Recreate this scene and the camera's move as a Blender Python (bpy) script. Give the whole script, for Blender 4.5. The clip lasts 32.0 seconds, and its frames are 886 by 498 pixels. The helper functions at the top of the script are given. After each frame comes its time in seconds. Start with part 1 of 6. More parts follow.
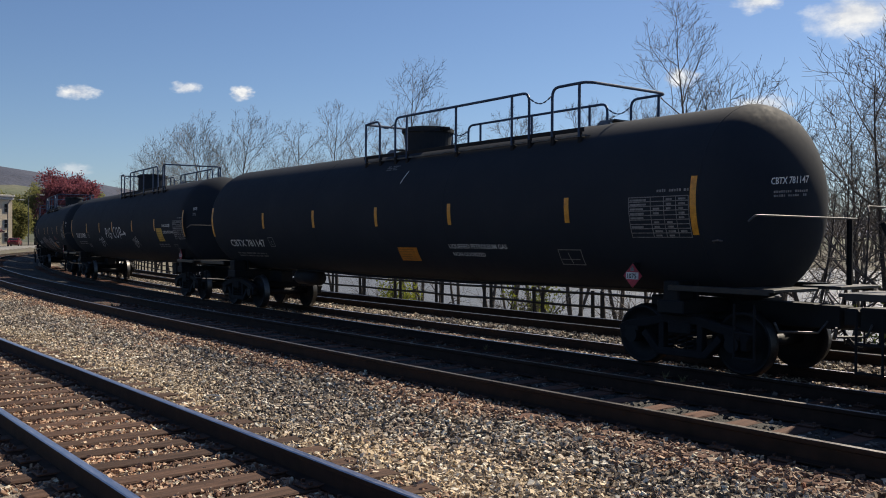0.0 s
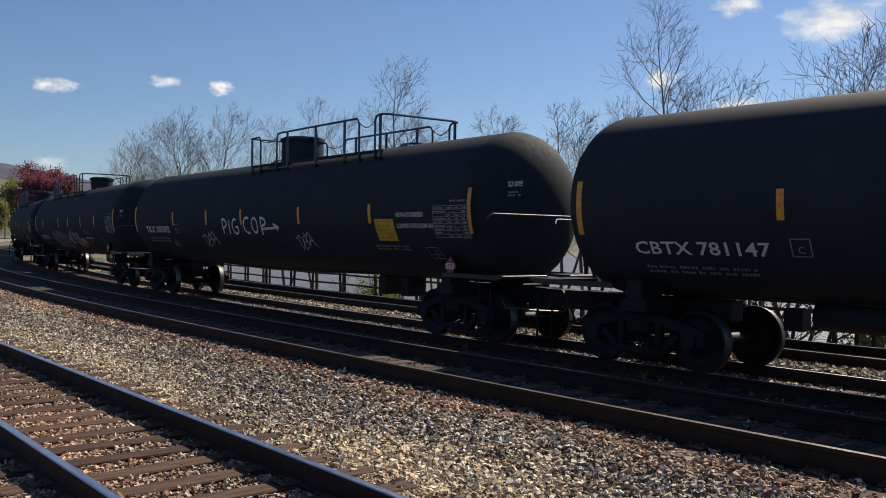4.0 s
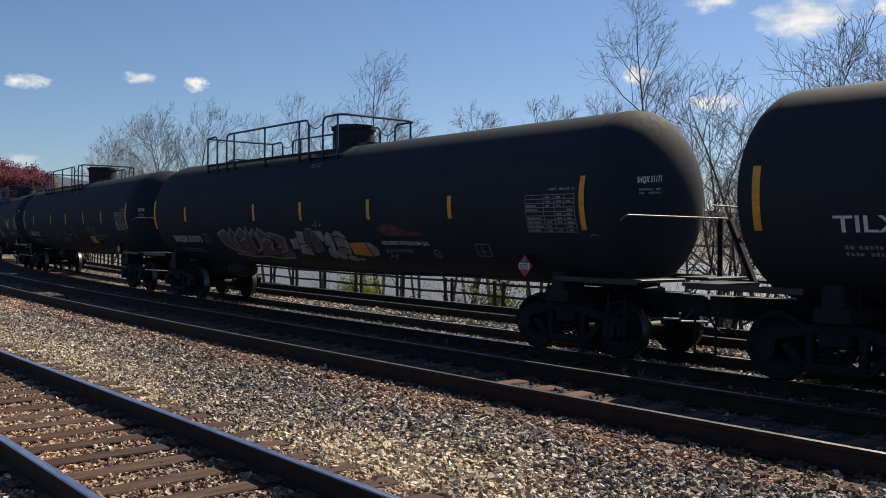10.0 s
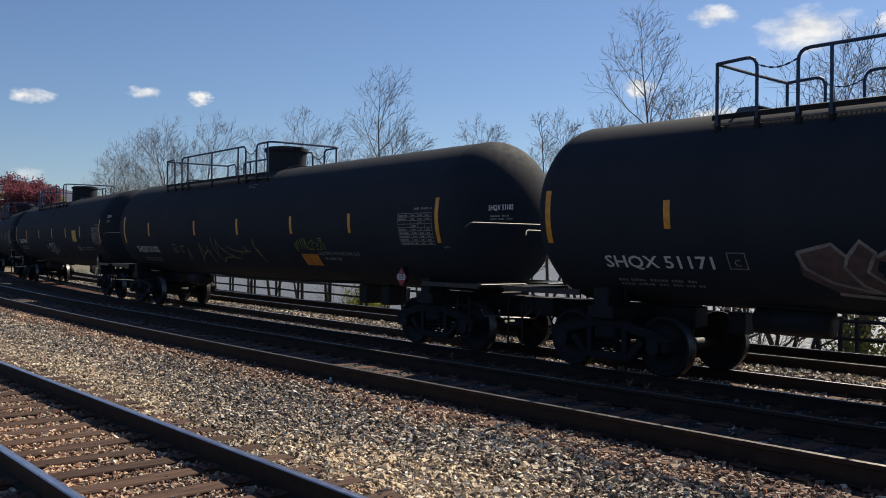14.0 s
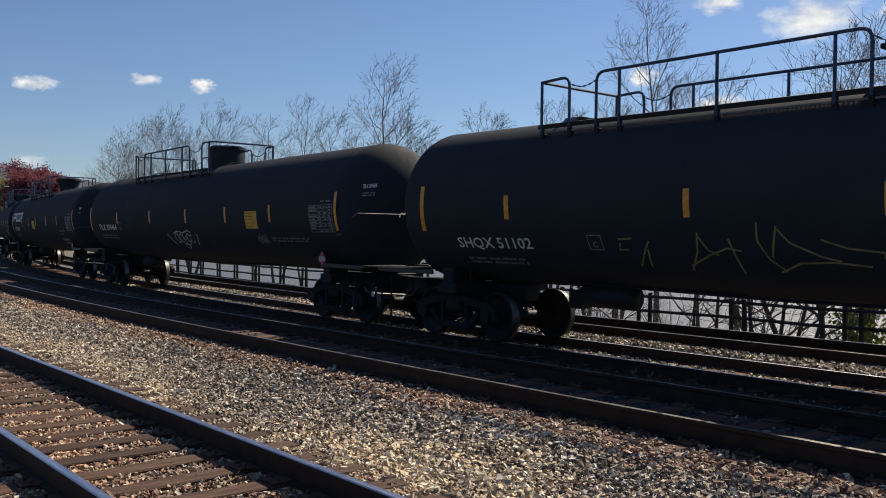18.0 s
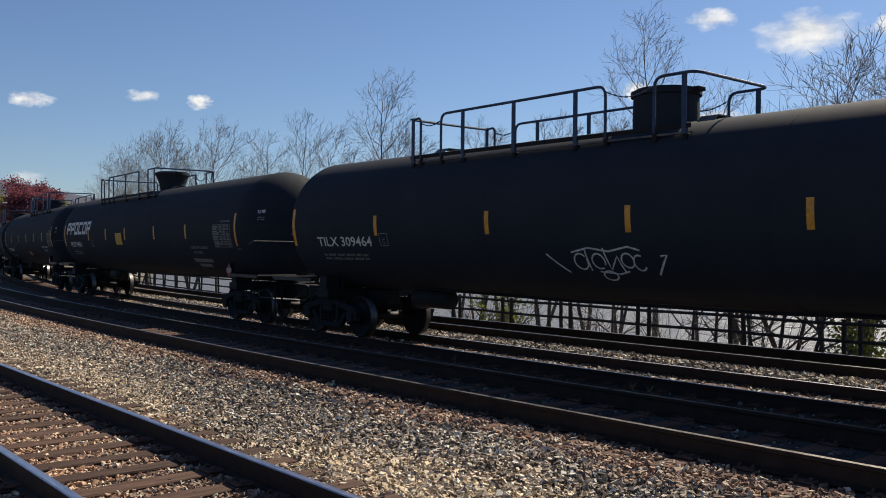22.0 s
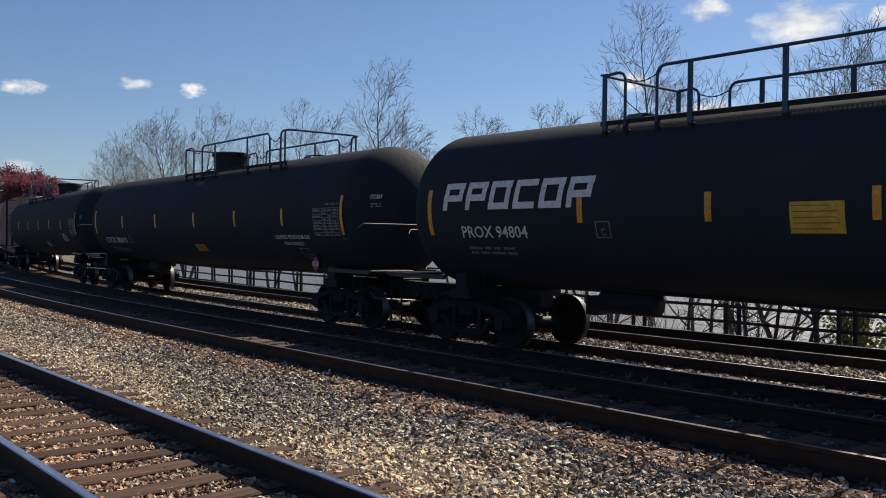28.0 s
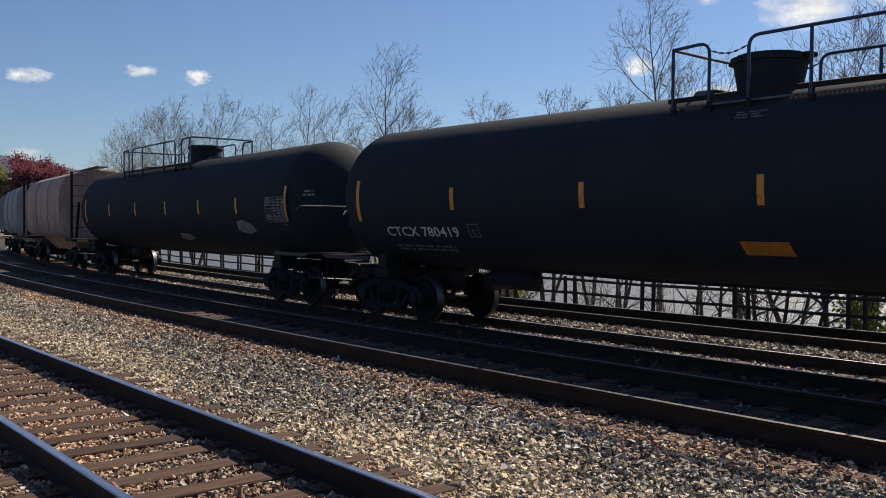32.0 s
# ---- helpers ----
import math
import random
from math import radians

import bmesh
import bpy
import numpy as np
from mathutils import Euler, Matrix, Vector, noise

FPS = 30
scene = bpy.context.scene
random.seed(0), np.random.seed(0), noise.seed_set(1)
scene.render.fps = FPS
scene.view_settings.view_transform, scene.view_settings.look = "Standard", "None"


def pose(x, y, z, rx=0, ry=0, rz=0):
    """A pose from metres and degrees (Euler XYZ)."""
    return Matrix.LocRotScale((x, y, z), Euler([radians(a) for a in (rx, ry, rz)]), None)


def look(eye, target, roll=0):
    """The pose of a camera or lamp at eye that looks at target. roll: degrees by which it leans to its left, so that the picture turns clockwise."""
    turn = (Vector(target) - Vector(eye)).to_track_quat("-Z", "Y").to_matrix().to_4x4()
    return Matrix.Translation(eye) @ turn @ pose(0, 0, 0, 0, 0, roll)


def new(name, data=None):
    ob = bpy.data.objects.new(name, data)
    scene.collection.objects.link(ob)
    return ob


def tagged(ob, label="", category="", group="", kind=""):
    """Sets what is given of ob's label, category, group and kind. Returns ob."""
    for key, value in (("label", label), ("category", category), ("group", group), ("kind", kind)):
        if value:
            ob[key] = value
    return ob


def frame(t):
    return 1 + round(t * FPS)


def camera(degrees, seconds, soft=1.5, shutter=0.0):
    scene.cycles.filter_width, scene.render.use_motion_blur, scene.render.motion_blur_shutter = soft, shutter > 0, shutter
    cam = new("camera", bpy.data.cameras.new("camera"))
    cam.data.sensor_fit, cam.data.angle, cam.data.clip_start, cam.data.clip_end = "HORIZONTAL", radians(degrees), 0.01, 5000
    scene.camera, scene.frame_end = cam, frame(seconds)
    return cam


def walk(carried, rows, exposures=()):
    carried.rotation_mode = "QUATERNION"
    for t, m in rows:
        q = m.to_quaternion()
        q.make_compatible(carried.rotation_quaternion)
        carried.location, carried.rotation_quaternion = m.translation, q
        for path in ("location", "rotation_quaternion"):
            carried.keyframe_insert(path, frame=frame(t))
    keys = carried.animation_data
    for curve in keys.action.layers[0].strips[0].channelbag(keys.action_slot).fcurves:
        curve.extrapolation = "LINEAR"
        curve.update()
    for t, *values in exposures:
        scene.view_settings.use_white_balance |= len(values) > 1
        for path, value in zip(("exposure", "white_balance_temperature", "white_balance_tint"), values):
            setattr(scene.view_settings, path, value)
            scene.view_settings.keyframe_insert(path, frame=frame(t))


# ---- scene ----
# ---------------------------------------------------------------- camera
H_EYE = 1.703
cam = camera(52.27, 32.0, soft=1.0)
PATH = [
    (0, 89.563, -0.339, 52.626),
    (0.5, 89.349, -0.456, 52.635),
    (1, 89.485, -0.377, 52.688),
    (1.5, 89.449, -0.285, 52.683),
    (2, 89.491, -0.537, 52.628),
    (2.5, 89.627, -0.895, 52.333),
    (3, 89.586, -1.051, 51.974),
    (3.5, 89.523, -0.966, 51.663),
    (5.5, 89.329, -1.293, 50.801),
    (6, 89.474, -1.514, 50.717),
    (6.5, 89.783, -1.469, 50.534),
    (7, 89.931, -1.115, 50.055),
    (7.5, 89.813, -0.881, 49.540),
    (8, 89.664, -0.887, 49.316),
    (8.5, 89.453, -0.963, 49.274),
    (9, 89.360, -0.857, 49.345),
    (9.5, 89.338, -0.736, 49.838),
    (10, 89.203, -0.649, 50.163),
    (10.5, 89.136, -0.437, 50.163),
    (11, 89.216, -0.378, 50.181),
    (11.5, 89.412, -0.404, 50.170),
    (12, 89.520, -0.505, 49.959),
    (12.5, 89.721, -0.675, 50.096),
    (13, 89.879, -0.834, 50.074),
    (13.5, 89.941, -0.724, 50.229),
    (14, 90.036, -0.598, 50.487),
    (14.5, 90.090, -0.471, 50.503),
    (16.5, 89.396, -0.255, 50.299),
    (17, 89.438, -0.393, 50.347),
    (17.5, 89.417, -0.748, 50.532),
    (18, 89.284, -0.751, 50.748),
    (18.5, 89.163, -0.467, 50.804),
    (19, 89.356, -0.349, 50.796),
    (19.5, 89.806, -0.012, 51.071),
    (20, 90.115, -0.098, 51.327),
    (20.5, 90.058, -0.449, 51.135),
    (21, 89.987, -0.676, 50.800),
    (21.5, 90.036, -0.602, 50.637),
    (22, 90.224, -0.556, 50.659),
    (22.5, 90.228, -0.597, 50.685),
    (23, 89.939, -0.766, 50.488),
    (23.5, 89.574, -0.816, 50.177),
    (24, 89.193, -0.443, 49.956),
    (24.5, 89.068, -0.441, 49.895),
    (25, 89.075, -0.612, 49.836),
    (25.5, 89.048, -0.677, 49.753),
    (27.5, 89.666, -0.965, 50.255),
    (28, 89.555, -0.746, 50.429),
    (28.5, 89.447, -0.649, 50.346),
    (29, 89.380, -0.568, 50.314),
    (29.5, 89.392, -0.448, 50.369),
    (30, 89.173, -0.332, 50.429),
    (30.5, 88.886, -0.386, 50.603),
    (31, 88.817, -0.706, 50.914),
    (31.5, 88.715, -0.674, 51.040),
    (32, 88.653, -0.459, 50.940),
]
walk(cam, [(t, pose(0, 0, H_EYE, rx, ry, rz)) for t, rx, ry, rz in PATH])

# ---------------------------------------------------------------- sky and sun
SUN_K = 1.15                     # sideways throw of a shadow for one metre of height
SUN_DIR = Vector((-0.17, SUN_K, 1.0)).normalized()
SUN_EL = math.asin(SUN_DIR.z)
SUN_AZ = math.atan2(SUN_DIR.x, SUN_DIR.y)
world = bpy.data.worlds.new("world")
scene.world = world
world.use_nodes = True
wn = world.node_tree
sky = wn.nodes.new("ShaderNodeTexSky")
sky.sky_type, sky.sun_disc = "NISHITA", False
sky.sun_elevation, sky.sun_rotation = SUN_EL, SUN_AZ
sky.altitude, sky.air_density, sky.dust_density, sky.ozone_density = 200, 1.0, 0.3, 2.5
wn.nodes["Background"].inputs["Strength"].default_value = 0.052
tint = wn.nodes.new("ShaderNodeMix")
tint.data_type, tint.blend_type = "RGBA", "MULTIPLY"
tint.inputs["Factor"].default_value = 1.0
tint.inputs[7].default_value = (0.91, 1.0, 1.18, 1)
wn.links.new(sky.outputs[0], tint.inputs[6])
wn.links.new(tint.outputs[2], wn.nodes["Background"].inputs["Color"])
sun = new("sun", bpy.data.lights.new("sun", "SUN"))
sun.data.energy, sun.data.angle, sun.data.color = 5.0, radians(0.53), (1.0, 0.88, 0.71)
sun.matrix_world = look(SUN_DIR * 300, (0, 0, 0))
scene.view_settings.exposure = 0.56

# ---------------------------------------------------------------- the curve of the line
RAD, YC, U0 = 292.4, 300.9, -14.17     # the tracks share one centre
O_B, O_C, O_D = 7.365, 11.835, 14.49     # track centres, metres from the camera's side
GAUGE = 1.505
RC = RAD - (12.29 - 8.5)
B_RISE = 0.13                          # the middle track lies a little higher than the near one
Z_C = -0.155                           # and the train's track a little lower
TRAIN_K = 0.963                        # lengths along the train, in metres for one unit of its tables
RT, CX, CY = RC * TRAIN_K, U0 * TRAIN_K, YC * TRAIN_K


def bed_rise(o):
    """How far the bed is heaped up under the middle track and sunk under the train's."""
    return np.interp(o, [4.9, 6.1, 8.7, 10.1, 12.62, 12.9], [0.0, B_RISE, B_RISE, -0.14, -0.14, 0.0])


def arc(s, o, z=0.0):
    """A place s metres along the curve (forwards positive), o metres from the viewer's side."""
    a, r = -s / RC, RAD - (o - 8.5)
    return Vector((U0 - r * math.sin(a), YC - r * math.cos(a), z))


def on_train(s, o, z=0.0):
    """The same along the train's own track."""
    a, r = -s / RT, RT - (o - O_C)
    return Vector((CX - r * math.sin(a), CY - r * math.cos(a), z))


def offset_of(x, y):
    return 8.5 + RAD - np.hypot(np.asarray(x) - U0, np.asarray(y) - YC)


# small surges of the train against its even pace: second, metres
SURGE = (0, 0.06, 1, 0.13, 2, 0.09, 3, 0.0, 6, 0.07, 7, 0.0, 8, -0.11, 9, -0.07, 10, 0.07, 11, 0.06, 12, 0.06, 13, 0.05, 14, 0.07, 17, 0.07, 18, 0.04, 19, 0.16, 20, 0.1, 21, 0.02, 22, -0.09, 23, -0.09, 24, 0.0, 25, 0.05, 28, 0.12, 29, 0.22, 30, 0.24, 31, 0.18, 32, -0.1)


def run(t):
    """How far the train has rolled at t seconds."""
    q = t / 10
    slack = float(np.interp(t, SURGE[0::2], SURGE[1::2]))
    return 38.526 * q + 2.731 * q ** 2 - 1.0077 * q ** 3 + 0.1644 * q ** 4 + slack


# ---------------------------------------------------------------- mesh helpers
def mesh_object(name, verts, faces, material, smooth=False):
    me = bpy.data.meshes.new(name)
    me.from_pydata([tuple(v) for v in verts], [], faces)
    if smooth:
        me.polygons.foreach_set("use_smooth", [True] * len(me.polygons))
    me.update()
    if material:
        me.materials.append(material)
    return new(name, me)


def part(name, bm, material, parent, label="", smooth=False):
    me = bpy.data.meshes.new(name)
    if smooth:
        for f in bm.faces:
            f.smooth = True
    bm.to_mesh(me)
    bm.free()
    if material:
        me.materials.append(material)
    ob = new(name, me)
    ob.parent = parent
    if label:
        tagged(ob, label)
    return ob


def again(ob, parent, m):
    """The same part once more, on shared mesh data."""
    c = ob.copy()
    scene.collection.objects.link(c)
    c.parent = parent
    c.matrix_basis = m
    return c


def box(bm, cx, cy, cz, sx, sy, sz, bevel=0.0, rot=None):
    m = Matrix.Translation((cx, cy, cz)) @ (rot or Matrix()) @ Matrix.Diagonal((sx, sy, sz, 1))
    out = bmesh.ops.create_cube(bm, size=1, matrix=m)
    if bevel:
        edges = {e for v in out["verts"] for e in v.link_edges}
        bmesh.ops.bevel(bm, geom=list(edges), offset=bevel, segments=1, affect="EDGES")
    return bm


def cyl(bm, p, q, r, r2=None, seg=10, caps=True):
    p, q = Vector(p), Vector(q)
    d = q - p
    m = Matrix.Translation((p + q) / 2) @ d.to_track_quat("Z", "Y").to_matrix().to_4x4()
    bmesh.ops.create_cone(bm, cap_ends=caps, segments=seg, radius1=r, radius2=r if r2 is None else r2, depth=d.length, matrix=m)
    return bm


def tube(bm, pts, r, seg=6):
    """A pipe of radius r along the points."""
    pts = [Vector(p) for p in pts]
    rings = []
    n = None
    for i, p in enumerate(pts):
        d = (pts[min(i + 1, len(pts) - 1)] - pts[max(i - 1, 0)]).normalized()
        if n is None:
            n = d.orthogonal().normalized()
        n = (n - d * n.dot(d)).normalized()
        b = d.cross(n)
        rings.append([bm.verts.new(p + (n * math.cos(k * math.tau / seg) + b * math.sin(k * math.tau / seg)) * r) for k in range(seg)])
    for a, b in zip(rings, rings[1:]):
        for k in range(seg):
            bm.faces.new((a[k], a[(k + 1) % seg], b[(k + 1) % seg], b[k]))
    bm.faces.new(rings[0][::-1])
    bm.faces.new(rings[-1])
    return bm


def rounded(pts, r, n=4):
    """Points of a path with its inner corners rounded."""
    pts = [Vector(p) for p in pts]
    out = [pts[0]]
    for a, b, c in zip(pts, pts[1:], pts[2:]):
        k = min(r, (a - b).length * 0.45, (c - b).length * 0.45)
        p, q = b + (a - b).normalized() * k, b + (c - b).normalized() * k
        for i in range(n + 1):
            t = i / n
            out.append(p * (1 - t) ** 2 + b * 2 * t * (1 - t) + q * t ** 2)
    return out + [pts[-1]]


def lathe(bm, profile, seg=48, axis="x", closed=False):
    """Turn (along, radius) pairs round an axis."""
    rings = []
    for a, r in profile:
        ring = []
        for k in range(seg):
            c, s = math.cos(k * math.tau / seg) * r, math.sin(k * math.tau / seg) * r
            ring.append(bm.verts.new({"x": (a, c, s), "y": (s, a, c), "z": (c, s, a)}[axis]))
        rings.append(ring)
    pairs = list(zip(rings, rings[1:])) + ([(rings[-1], rings[0])] if closed else [])
    for a, b in pairs:
        for k in range(seg):
            bm.faces.new((a[k], b[k], b[(k + 1) % seg], a[(k + 1) % seg]))
    if not closed:
        bm.faces.new(rings[0])
        bm.faces.new(rings[-1][::-1])
    bmesh.ops.recalc_face_normals(bm, faces=bm.faces[:])
    return bm


def thing(name, label, category, group="", m=None):
    ob = tagged(new(name), label, category, group)
    ob.empty_display_size = 0.2
    if m is not None:
        ob.matrix_basis = m
    return ob


# ---------------------------------------------------------------- materials
def material(name, rough=0.6, metal=0.0):
    mat = bpy.data.materials.new(name)
    mat.use_nodes = True
    nt = mat.node_tree
    b = nt.nodes["Principled BSDF"]
    b.inputs["Roughness"].default_value, b.inputs["Metallic"].default_value = rough, metal
    return mat, nt, b


def node(nt, kind, **inputs):
    n = nt.nodes.new(kind)
    for k, v in inputs.items():
        n.inputs[k.replace("_", " ")].default_value = v
    return n


def noise_node(nt, scale, detail=4.0, rough=0.6, coord="Object", stretch=None):
    tc = nt.nodes.new("ShaderNodeTexCoord")
    n = node(nt, "ShaderNodeTexNoise", Scale=scale, Detail=detail, Roughness=rough)
    if stretch:
        mp = nt.nodes.new("ShaderNodeMapping")
        mp.inputs["Scale"].default_value = stretch
        nt.links.new(tc.outputs[coord], mp.inputs[0])
        nt.links.new(mp.outputs[0], n.inputs["Vector"])
    else:
        nt.links.new(tc.outputs[coord], n.inputs["Vector"])
    return n.outputs["Fac"]


def ramp(nt, fac, stops):
    r = nt.nodes.new("ShaderNodeValToRGB")
    el = r.color_ramp.elements
    while len(el) < len(stops):
        el.new(0.5)
    for e, (p, c) in zip(el, stops):
        e.position, e.color = p, (*c, 1)
    nt.links.new(fac, r.inputs[0])
    return r.outputs["Color"]


def mix(nt, fac, a, b, mode="MIX"):
    m = nt.nodes.new("ShaderNodeMix")
    m.data_type, m.blend_type = "RGBA", mode
    for sock, v in ((m.inputs["Factor"], fac), (m.inputs[6], a), (m.inputs[7], b)):
        if isinstance(v, (int, float)):
            sock.default_value = v
        elif isinstance(v, tuple):
            sock.default_value = (*v, 1)
        else:
            nt.links.new(v, sock)
    return m.outputs[2]


def bump(nt, b, fac, strength=0.3, distance=0.01):
    n = node(nt, "ShaderNodeBump", Strength=strength, Distance=distance)
    nt.links.new(fac, n.inputs["Height"])
    nt.links.new(n.outputs[0], b.inputs["Normal"])


def mottled(name, stops, scale=3.0, rough=0.7, metal=0.0, bump_strength=0.2, bump_scale=40.0, distance=0.01, fine=0.25, coord="Object", stretch=None, random=0.0):
    """Colour mottled at two scales, with relief."""
    mat, nt, b = material(name, rough, metal)
    big = ramp(nt, noise_node(nt, scale, 3, coord=coord, stretch=stretch), stops)
    small = noise_node(nt, bump_scale, 3, 0.7, coord=coord, stretch=stretch)
    dark = ramp(nt, small, [(0.25, (1 - fine,) * 3), (0.75, (1 + fine,) * 3)])
    col = mix(nt, 1.0, big, dark, "MULTIPLY")
    if random:
        oi = nt.nodes.new("ShaderNodeObjectInfo")
        tone = ramp(nt, oi.outputs["Random"], [(0.0, (1 - random,) * 3), (1.0, (1 + random,) * 3)])
        col = mix(nt, 1.0, col, tone, "MULTIPLY")
    nt.links.new(col, b.inputs["Base Color"])
    rr = ramp(nt, small, [(0.2, (max(rough - 0.1, 0.05),) * 3), (0.8, (min(rough + 0.12, 1),) * 3)])
    nt.links.new(rr, b.inputs["Roughness"])
    if bump_strength:
        bump(nt, b, small, bump_strength, distance)
    return mat


BLACK = mottled("black_tank_paint", [(0.3, (0.0205, 0.0255, 0.034)), (0.55, (0.0235, 0.0285, 0.037)), (0.75, (0.028, 0.033, 0.041))], scale=0.9, rough=0.8, bump_strength=0.006, bump_scale=9, fine=0.1)
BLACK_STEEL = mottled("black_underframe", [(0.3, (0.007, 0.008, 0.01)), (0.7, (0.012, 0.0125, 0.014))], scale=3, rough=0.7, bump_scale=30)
WHEEL_STEEL = mottled("dark_wheel_steel", [(0.3, (0.0075, 0.008, 0.0095)), (0.7, (0.012, 0.012, 0.013))], scale=4, rough=0.65, metal=0.1, bump_scale=40)
TREAD = mottled("bright_tread_steel", [(0.3, (0.07, 0.068, 0.066)), (0.7, (0.13, 0.125, 0.12))], scale=6, rough=0.42, metal=1.0, bump_strength=0.05)
RAILING = mottled("railing_paint", [(0.3, (0.022, 0.042, 0.085)), (0.7, (0.04, 0.07, 0.13))], scale=5, rough=0.5, bump_scale=60)
GRATING = mottled("grating_steel", [(0.3, (0.06, 0.06, 0.06)), (0.7, (0.16, 0.15, 0.14))], scale=5, rough=0.55, metal=0.5, bump_scale=70)
BARE = mottled("bare_steel_rod", [(0.3, (0.07, 0.07, 0.075)), (0.7, (0.14, 0.14, 0.14))], scale=8, rough=0.55, metal=0.5, bump_scale=60)
YELLOW = mottled("yellow_reflective_tape", [(0.3, (0.48, 0.2, 0.018)), (0.7, (0.74, 0.34, 0.03))], scale=9, rough=0.35, bump_strength=0.05)
LABEL_Y = mottled("yellow_label", [(0.3, (0.42, 0.24, 0.02)), (0.7, (0.66, 0.4, 0.04))], scale=6, rough=0.5, bump_strength=0.03)
ORANGE = mottled("orange_paint", [(0.3, (0.45, 0.16, 0.02)), (0.7, (0.65, 0.26, 0.03))], scale=7, rough=0.55, bump_strength=0.03)
WHITE = mottled("white_stencil_paint", [(0.3, (0.5, 0.5, 0.49)), (0.7, (0.74, 0.74, 0.72))], scale=12, rough=0.6, bump_strength=0.05)
GREY_INK = mottled("worn_grey_stencil", [(0.3, (0.12, 0.122, 0.125)), (0.7, (0.28, 0.275, 0.27))], scale=12, rough=0.7, bump_strength=0.03)
RED = mottled("placard_red", [(0.3, (0.28, 0.015, 0.035)), (0.7, (0.48, 0.035, 0.07))], scale=9, rough=0.5, bump_strength=0.03)
PINK = mottled("faded_pink_spray", [(0.3, (0.06, 0.036, 0.034)), (0.7, (0.13, 0.08, 0.072))], scale=5, rough=0.7, bump_strength=0.03)
CHALK = mottled("white_spray_paint", [(0.3, (0.4, 0.4, 0.4)), (0.7, (0.75, 0.74, 0.73))], scale=14, rough=0.7, bump_strength=0.03)
BALLAST = mottled("ballast_bed", [(0.3, (0.11, 0.09, 0.067)), (0.5, (0.22, 0.182, 0.138)), (0.75, (0.38, 0.325, 0.25))], scale=16, rough=0.95, bump_strength=1.0, bump_scale=34, distance=0.03, fine=0.5)
RAIL_SIDE = mottled("rusty_rail", [(0.3, (0.016, 0.010, 0.0075)), (0.7, (0.036, 0.021, 0.015))], scale=6, rough=0.8, metal=0.1, bump_scale=60)
RAIL_TOP = mottled("polished_rail_head", [(0.3, (0.42, 0.4, 0.43)), (0.7, (0.62, 0.59, 0.62))], scale=3, rough=0.33, metal=1.0, bump_strength=0.03, stretch=(0.1, 1, 1))
RAIL_DULL = mottled("dull_rail_head", [(0.3, (0.13, 0.115, 0.105)), (0.7, (0.28, 0.26, 0.24))], scale=3, rough=0.38, metal=0.9, bump_strength=0.05)
TIE = mottled("weathered_oak_tie", [(0.25, (0.024, 0.014, 0.01)), (0.5, (0.062, 0.034, 0.023)), (0.8, (0.125, 0.072, 0.048))], scale=3, rough=0.9, bump_strength=0.7, bump_scale=14, distance=0.012, fine=0.4, stretch=(7, 0.7, 7), random=0.3)
TIE_RED = mottled("reddish_oak_tie", [(0.25, (0.045, 0.022, 0.015)), (0.5, (0.1, 0.048, 0.032)), (0.8, (0.17, 0.09, 0.06))], scale=3, rough=0.9, bump_strength=0.7, bump_scale=14, distance=0.012, fine=0.4, stretch=(7, 0.7, 7), random=0.3)
PLATE = mottled("rusty_tie_plate", [(0.3, (0.045, 0.022, 0.014)), (0.7, (0.11, 0.055, 0.034))], scale=14, rough=0.85, bump_scale=60)
GROUND = mottled("cinder_and_soil", [(0.3, (0.06, 0.055, 0.04)), (0.55, (0.12, 0.105, 0.075)), (0.75, (0.11, 0.13, 0.05))], scale=0.5, rough=0.95, bump_strength=0.6, bump_scale=9, distance=0.05, fine=0.4)
BLACK.node_tree.nodes["Principled BSDF"].inputs["Specular IOR Level"].default_value = 0.14
# a very dark, nearly even steel for bogie frames, posts and brackets
DEEP_BLACK = mottled("deep_black_steel", [(0.3, (0.008, 0.009, 0.011)), (0.7, (0.014, 0.0145, 0.016))], scale=6, rough=0.85, bump_scale=40)
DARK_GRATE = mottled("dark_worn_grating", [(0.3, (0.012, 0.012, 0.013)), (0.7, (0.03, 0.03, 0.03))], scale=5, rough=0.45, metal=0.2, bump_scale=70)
for m in (DEEP_BLACK, BLACK_STEEL, WHEEL_STEEL, RAILING, RAIL_SIDE, TIE, TIE_RED):
    m.node_tree.nodes["Principled BSDF"].inputs["Specular IOR Level"].default_value = 0.3


# ---------------------------------------------------------------- ground
def ground_height(x, y):
    o = offset_of(x, y)
    bed = np.interp(o, [-1e5, -6.0, -1.0, 0.1, 1.2, 14.4, 15.45, 16.8, 19.6, 26.0, 34.0, 120.0, 132.0, 150.0, 190.0, 291.0], [-0.5, -0.5, -0.24, -0.24, -0.5, -0.5, -0.24, -0.85, -1.0, -2.6, -3.4, -3.4, -2.0, -0.6, 1.5, 2.0])
    rise = np.clip((-np.asarray(x) - 95) / 60, 0, 1) * np.clip((6.2 - o) / 2.0, 0, 1) * 0.95
    return bed + rise


def grid_steps(lo, hi, fine_lo, fine_hi, fine, coarse):
    left = [fine_lo - (fine_lo - lo) * (k / coarse) ** 2.2 for k in range(coarse, 0, -1)]
    right = [fine_hi + (hi - fine_hi) * (k / coarse) ** 2.2 for k in range(1, coarse + 1)]
    return np.array(left + list(np.arange(fine_lo, fine_hi + 1e-6, fine)) + right)


